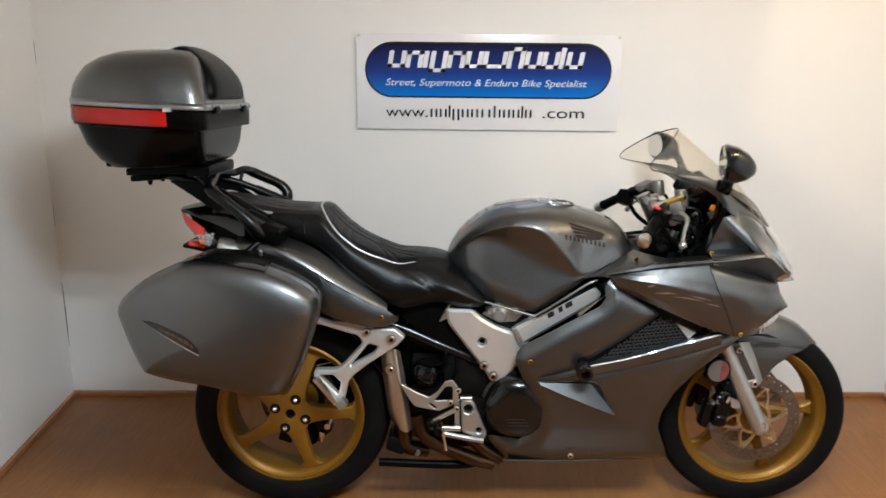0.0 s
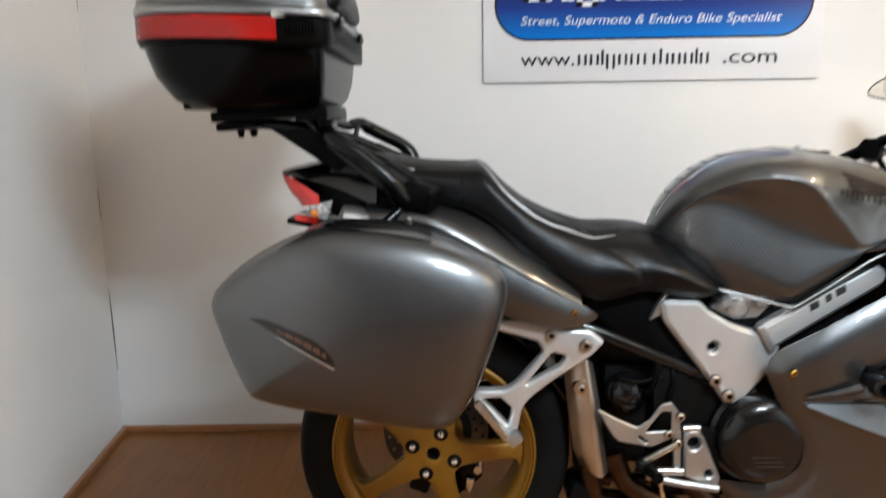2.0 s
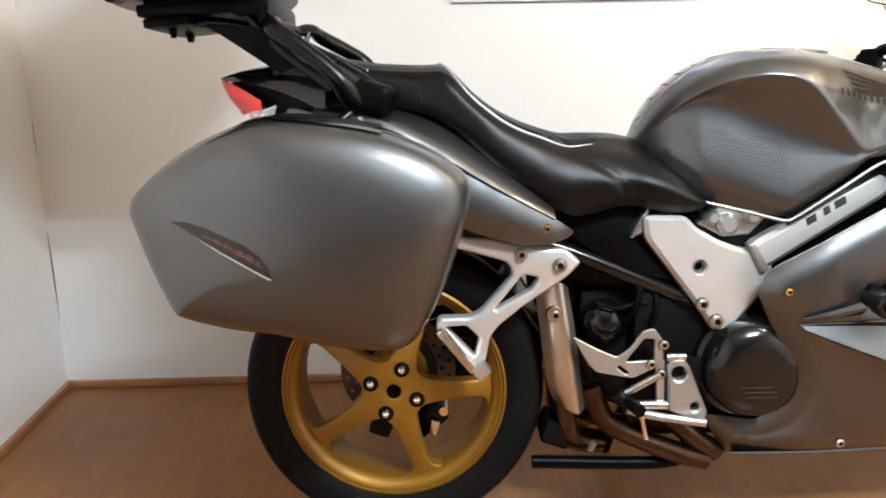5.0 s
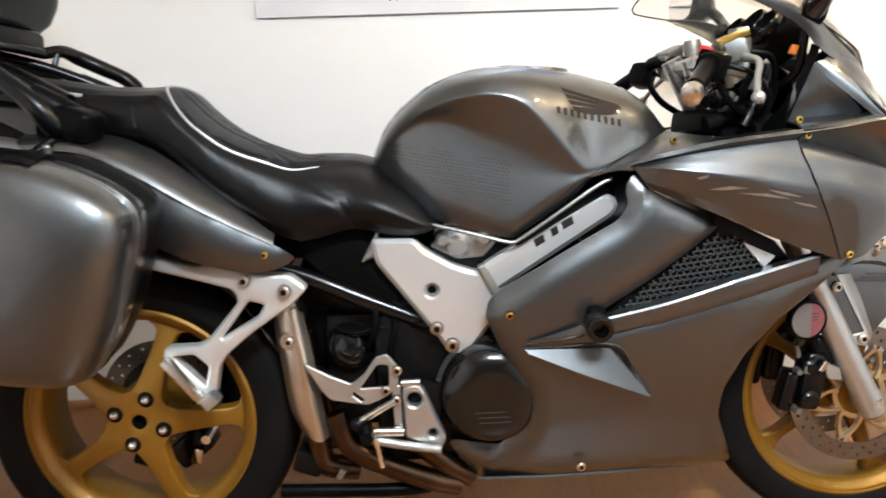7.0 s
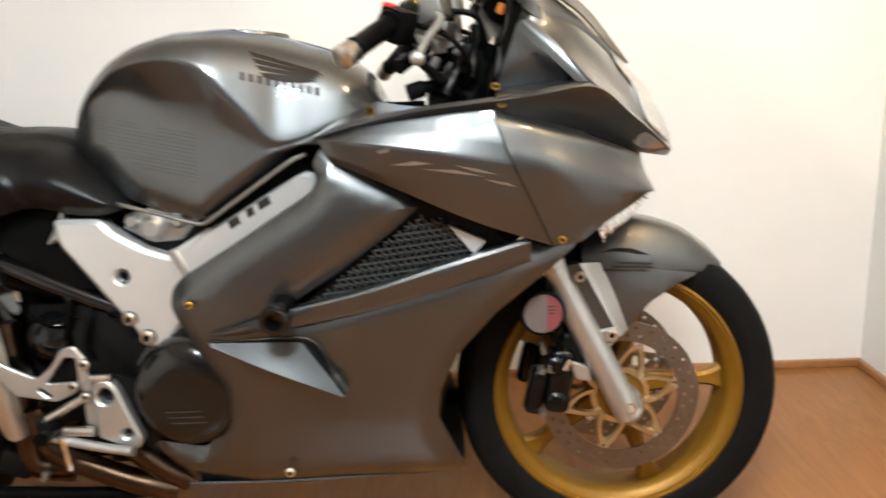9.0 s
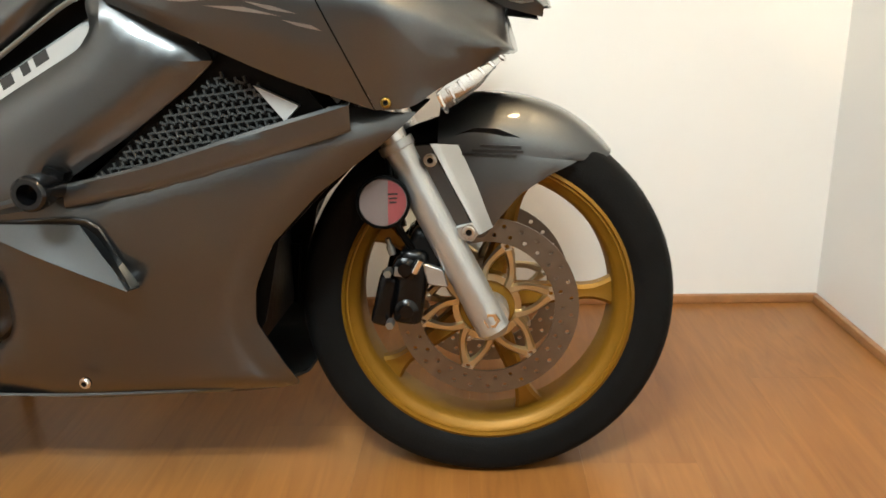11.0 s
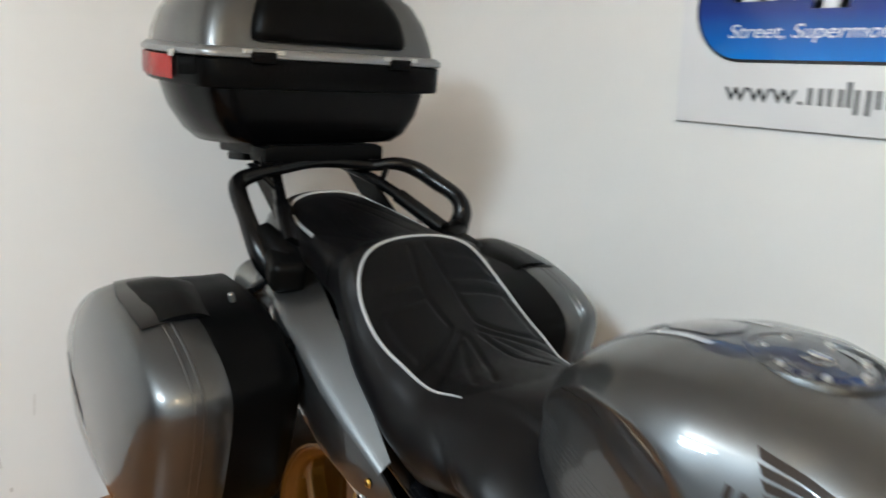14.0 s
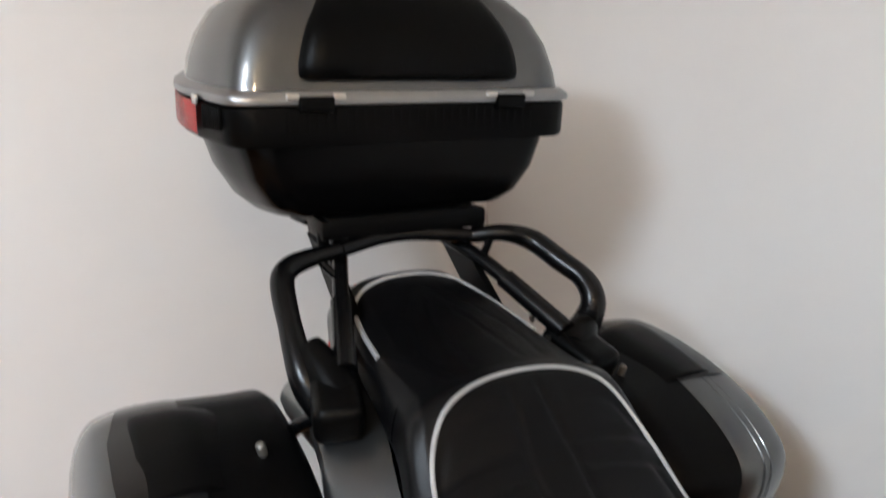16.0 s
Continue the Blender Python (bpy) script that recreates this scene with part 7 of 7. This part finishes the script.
for k, (a, b, r) in enumerate((((1.09, -0.20, 0.90), (1.13, -0.15, 0.93), 0.012), ((1.10, -0.17, 0.86), (1.17, -0.16, 0.88), 0.014), ((1.20, -0.17, 0.88), (1.215, -0.16, 0.96), 0.010), ((1.13, -0.13, 0.90), (1.19, -0.12, 0.925), 0.016), ((1.16, -0.19, 0.855), (1.20, -0.18, 0.93), 0.008))):
    part("cable_guide", rod(a, b, [(0, 0), (r, 0), (r, 0.35), (r * 0.7, 0.4), (r * 0.7, 0.6), (r, 0.65), (r, 1), (0, 1)], 14), PIT if k % 2 else BLACKMETAL, bike)
for p in ((1.145, -0.165, 0.905), (1.185, -0.175, 0.925), (1.12, -0.185, 0.915), (1.20, -0.165, 0.895)):
    part("cable_clip", block(p, (0.014, 0.010, 0.022), 0.003, (10, 25, 30)), DULLALU, bike)

# ---- panniers ----
PAN = [(-0.373, 0.751), (-0.355, 0.780), (-0.307, 0.820), (-0.248, 0.852), (-0.174, 0.879), (-0.125, 0.880), (-0.06, 0.874), (0.014, 0.860), (0.079, 0.836), (0.128, 0.807), (0.155, 0.775), (0.155, 0.730), (0.135, 0.664),
       (0.106, 0.587), (0.077, 0.536), (0.056, 0.514), (0.022, 0.508), (-0.064, 0.518), (-0.149, 0.538), (-0.234, 0.553), (-0.301, 0.572), (-0.318, 0.587), (-0.341, 0.639), (-0.363, 0.706)]


def pannier(s):
    th = tagged(new("pannier"), "gunmetal hard pannier with a black inner shell beside the rear wheel", "pannier", "panniers")
    th.matrix_world = LEAN
    loop = smooth_loop(PAN, 96)
    cx, cz = -0.105, 0.695

    def ring(k, h, dx=0.0, dz=0.0):
        out = []
        for p in loop:
            a = math.atan2(p[1] - cz, p[0] - cx)
            f = min(1.0, (k / 0.93) ** 2.2)  # rounder towards the middle
            e = Vector((0.262 * math.cos(a), 0.186 * math.sin(a))) * (1 - f) + Vector((p[0] - cx, p[1] - cz)) * f
            out.append(Vector((cx + e.x * k + dx, s * h, cz + e.y * k + dz)))
        return out
    lid = part("lid", rings_loft([ring(0.985, 0.335), ring(0.997, 0.340), ring(1.0, 0.366), ring(0.997, 0.392), ring(0.985, 0.412), ring(0.968, 0.427), ring(0.950, 0.437), ring(0.925, 0.444), ring(0.88, 0.452), ring(0.80, 0.461), ring(0.66, 0.469), ring(0.42, 0.476), ring(0.18, 0.478), ring(0.04, 0.4785)], False, True), PAINT, th, "glossy gunmetal lid", sharp=60)
    part("seam_trim", rings_loft([ring(0.998, 0.376), ring(1.0045, 0.3775), ring(1.0045, 0.3805), ring(0.997, 0.382)], False, False), PAINT, th)
    part("seam_trim", rings_loft([ring(0.994, 0.389), ring(1.0015, 0.3905), ring(1.000, 0.3935), ring(0.992, 0.395)], False, False), PAINT, th)
    shell = part("inner_shell", rings_loft([ring(0.990, 0.342), ring(0.985, 0.325), ring(0.965, 0.26), ring(0.94, 0.225, 0.0, 0.005), ring(0.86, 0.212, 0.0, 0.01), ring(0.3, 0.208), ring(0.02, 0.208)], False, False), BLACK, th, "black plastic inner shell", sharp=60)
    part("carry_handle", skin([[(-0.190, 0.398, 0.840), (-0.15, 0.409, 0.862), (-0.07, 0.412, 0.857), (0.022, 0.408, 0.836)], [(-0.188, 0.392, 0.850), (-0.15, 0.401, 0.879), (-0.07, 0.403, 0.874), (0.022, 0.400, 0.857)],
                              [(-0.186, 0.382, 0.855), (-0.15, 0.388, 0.884), (-0.07, 0.390, 0.879), (0.021, 0.388, 0.863)], [(-0.184, 0.34, 0.858), (-0.14, 0.335, 0.886), (-0.07, 0.335, 0.881), (0.020, 0.34, 0.865)],
                              [(-0.182, 0.305, 0.852), (-0.14, 0.295, 0.874), (-0.07, 0.295, 0.868), (0.018, 0.305, 0.850)]], 18, 4, 0.006, side=s), BLACK, th, "black carrying handle along the top")
    sf = tree(lid)
    part("handle_skirt", laid([[(-0.195, s * 0.338), (-0.200, s * 0.405), (-0.10, s * 0.426), (-0.02, s * 0.427), (0.026, s * 0.424), (0.024, s * 0.338)]], sf, "z", 1.3, 0.010, 0.0030), GLOSS, th, "gloss black handle surround")
    if s < 0:
        lens = part("reflector_slot", laid([[(-0.287, 0.7345), (-0.262, 0.7335), (-0.235, 0.7235), (-0.205, 0.710), (-0.178, 0.697), (-0.158, 0.681), (-0.145, 0.663), (-0.1415, 0.649), (-0.144, 0.646), (-0.178, 0.665), (-0.213, 0.687), (-0.246, 0.709), (-0.270, 0.7245)]], sf, "y", -0.9, 0.010, 0.0012), BROWNLENS, th, "smoked curved reflector")
        for q, (x0, z0, w, h) in enumerate(((-0.238, 0.712, 0.012, 0.005), (-0.224, 0.7045, 0.014, 0.007), (-0.208, 0.696, 0.013, 0.008), (-0.193, 0.686, 0.014, 0.010), (-0.177, 0.676, 0.012, 0.011), (-0.163, 0.667, 0.008, 0.010))):
            part("slot_core", laid([[(x0, z0), (x0 + w, z0 - w * 0.55), (x0 + w * 0.9, z0 + h - w * 0.5), (x0 - 0.001, z0 + h * 0.8)]], sf, "y", -0.9, 0.008, 0.0022), SLOTCORE, lens)
        part("slot_rim", laid([[(-0.250, 0.7105), (-0.213, 0.6855), (-0.175, 0.6620), (-0.146, 0.6435), (-0.140, 0.6435), (-0.143, 0.6465), (-0.175, 0.6645), (-0.213, 0.6875)]], sf, "y", -0.9, 0.012, 0.0020), SILVERTRIM, lens)
    part("latch", rod((-0.024, s * 0.262, 0.862), (-0.022, s * 0.268, 0.884), [(0, 0), (0.006, 0), (0.006, 0.6), (0.004, 0.7), (0, 0.7)], 16), DULLALU, th)
    part("hinge_foot", block((-0.262, s * 0.345, 0.552), (0.020, 0.03, 0.016), 0.003), BLACK, th)
    part("mount_hook", block((0.06, s * 0.205, 0.80), (0.06, 0.03, 0.03), 0.006), BLACK, th)
    if s > 0:
        th.matrix_world = LEAN @ pose(0, 0.018, 0)
    return th


pannier(-1)
pannier(1)

# ---- top box ----
box = tagged(new("top_box"), "large gunmetal and black top box with backrest on the rack", "top box")
box.matrix_world = LEAN @ pose(-0.033, 0.006, 0) @ Matrix.Diagonal((0.985, 1.045, 1, 1))


def plan(xf, xr, hw, z, n=96, rf=0.03, rr=0.10, tilt=0.0):
    """A box outline: flat towards the rider with tight corners, sides that widen, a rounder back."""
    k = hw / 0.28
    half = [(xf, hw - 0.036 * k), (xf - 0.17 * k, hw), (xr + 0.085 * k, hw * 0.88), (xr + 0.006, hw * 0.45)]
    loop = half[::-1] + [(x, -y) for x, y in half]
    out = []
    for i, q in enumerate(loop):
        p0, p1, p2 = (Vector(loop[j % 8]) for j in (i - 1, i, i + 1))
        u, w = p0 - p1, p2 - p1
        d = min(rf if i in (3, 4) else rr, u.length * 0.48, w.length * 0.48)
        a, c = p1 + u.normalized() * d, p1 + w.normalized() * d
        out += [a * (1 - t) ** 2 + p1 * 2 * t * (1 - t) + c * t * t for t in (0, 0.125, 0.25, 0.375, 0.5, 0.625, 0.75, 0.875, 1)]
    run = [0.0]
    for p, q in zip(out, out[1:] + out[:1]):
        run.append(run[-1] + (q - p).length)
    pts = []
    for i in range(n):
        at = run[-1] * i / n
        j = max(m for m in range(len(out)) if run[m] <= at)
        f = (at - run[j]) / max(1e-9, run[j + 1] - run[j])
        p = out[j].lerp(out[(j + 1) % len(out)], f)
        pts.append(Vector((p.x, p.y, z + tilt * (p.x - xf + 0.16))))
    return pts


TI = -0.05
part("lower_shell", rings_loft([plan(-0.195, -0.455, 0.165, 1.098, rf=0.04, tilt=0.02), plan(-0.178, -0.482, 0.190, 1.100, rf=0.04, tilt=0.02), plan(-0.166, -0.512, 0.212, 1.120, rf=0.035), plan(-0.158, -0.545, 0.236, 1.160, rf=0.03, tilt=TI * 0.5), plan(-0.154, -0.562, 0.250, 1.205, tilt=TI), plan(-0.154, -0.564, 0.252, 1.230, tilt=TI)], True, True), SHELL, box, "black plastic lower shell")
part("belt", rings_loft([plan(-0.150, -0.552, 0.255, 1.212, tilt=TI), plan(-0.136, -0.570, 0.274, 1.2135, tilt=TI), plan(-0.1345, -0.568, 0.278, 1.219, tilt=TI), plan(-0.1335, -0.568, 0.279, 1.262, tilt=TI), plan(-0.136, -0.572, 0.272, 1.266, tilt=TI)], False, True), BLACK, box, "ribbed black belt round the box")
part("lid_trim", rings_loft([plan(-0.134, -0.570, 0.276, 1.2655, tilt=TI), plan(-0.130, -0.573, 0.283, 1.2675, tilt=TI), plan(-0.129, -0.574, 0.284, 1.272, tilt=TI), plan(-0.130, -0.574, 0.283, 1.277, tilt=TI), plan(-0.134, -0.576, 0.272, 1.284, tilt=TI), plan(-0.14, -0.573, 0.262, 1.285, tilt=TI)], True, True), BOXTRIM, box, "silver-grey lid rim")
lid = part("lid", rings_loft([plan(-0.140, -0.575, 0.268, 1.282, tilt=TI), plan(-0.145, -0.570, 0.263, 1.310, tilt=TI), plan(-0.154, -0.557, 0.251, 1.345, rf=0.035, tilt=-0.03), plan(-0.166, -0.533, 0.230, 1.380, rf=0.045, tilt=-0.02), plan(-0.182, -0.497, 0.198, 1.406, rf=0.06, tilt=-0.01),
                              plan(-0.206, -0.452, 0.153, 1.423, rf=0.07), plan(-0.236, -0.40, 0.095, 1.431, rf=0.05), plan(-0.262, -0.35, 0.045, 1.4335, rf=0.03)], False, True), PAINT, box, "gunmetal domed lid", sharp=60)
# red reflectors along the belt
for s in (-1, 1):
    pts = [p for p in plan(-0.130, -0.573, 0.2815, 0, 240, tilt=TI)]
    pts = [p for p in pts if p.x < -0.224 and p.y * s > 0.02]
    pts.sort(key=lambda p: (math.atan2(p.y * s, -(p.x + 0.30))))
    rows = [[Vector((p.x, p.y, p.z + 1.2205)), Vector((p.x - 0.0, p.y + s * 0.0012, p.z + 1.224)), Vector((p.x, p.y + s * 0.0012, p.z + 1.259)), Vector((p.x, p.y, p.z + 1.2625))] for p in pts]
    bm = bmesh.new()
    grid(bm, rows)
    bmesh.ops.solidify(bm, geom=bm.faces[:], thickness=0.002)
    part("reflector", bm, RED, box, "long red reflector strip")
    part("belt_clip", block((-0.222, s * 0.269, 1.263), (0.026, 0.004, 0.012), 0.001), SILVERTRIM, box)
# ribs along the belt's front
for k in range(29):
    part("belt_rib", block((-0.1300, -0.175 + 0.0125 * k, 1.237), (0.0004, 0.003, 0.034), 0.0002, seg=1), BLACK, box)
for y in (-0.14, 0.14):
    hg = part("hinge", block((-0.130, y, 1.260), (0.014, 0.045, 0.020), 0.003), BLACK, box)
    for d in (-1, 1):
        part("hinge_arm", block((-0.131, y + d * 0.030, 1.270), (0.012, 0.016, 0.008), 0.002), STEEL, hg)
pad = part("backrest", skin([[(-0.150, 0.0, 1.288), (-0.124, 0.0, 1.297), (-0.130, 0.0, 1.350), (-0.165, 0.0, 1.402), (-0.228, 0.0, 1.442), (-0.285, 0.0, 1.434)],
                             [(-0.150, 0.10, 1.287), (-0.125, 0.105, 1.297), (-0.132, 0.10, 1.350), (-0.168, 0.09, 1.401), (-0.230, 0.075, 1.440), (-0.285, 0.07, 1.431)],
                             [(-0.152, 0.145, 1.287), (-0.132, 0.151, 1.297), (-0.140, 0.140, 1.348), (-0.176, 0.120, 1.396), (-0.234, 0.098, 1.432), (-0.283, 0.09, 1.425)],
                             [(-0.172, 0.156, 1.288), (-0.166, 0.161, 1.302), (-0.175, 0.148, 1.346), (-0.204, 0.126, 1.383), (-0.252, 0.102, 1.414), (-0.285, 0.092, 1.416)]], 30, 5, 0.010, both=True), BLACK, box, "black moulded backrest pad")
for k in range(9):
    part("side_rib", block((-0.160 - 0.006 * k, -0.2515 - 0.00127 * k, 1.242), (0.0025, 0.004, 0.030), 0.0006, seg=1), BLACK, box)
for s in (-1, 1):
    part("box_foot", block((-0.45, s * 0.10, 1.108), (0.045, 0.05, 0.022), 0.006), BLACK, box)
part("base_rail", block((-0.30, 0, 1.098), (0.22, 0.20, 0.014), 0.004), BLACK, box)

# ---- laminate planks, running from front to back ----
random.seed(5)
PW, PL = 0.193, 1.29
floor_ob = bpy.data.objects["floor"]
first = None
x = XL - 0.85
while x < XR + PW:
    y = YB + random.uniform(0, 1) * PL
    while y > YF - PL / 2:
        back, near = min(y + PL / 2, YB + 0.06), max(y - PL / 2, YF - 0.06)
        m = pose(x, (back + near) / 2, 0) @ Matrix.Diagonal((1, (back - near) / PL, 1, 1))
        if XL - 0.2 < x < XR + 0.15 and back - near > 0.05:
            if first is None:
                first = part("plank", block((0, 0, -0.003), (PW - 0.0002, PL - 0.0002, 0.006), 0), FLOOR, floor_ob)
                first.matrix_basis = m
            else:
                again(first, m, floor_ob)
        y -= PL
    x += PW
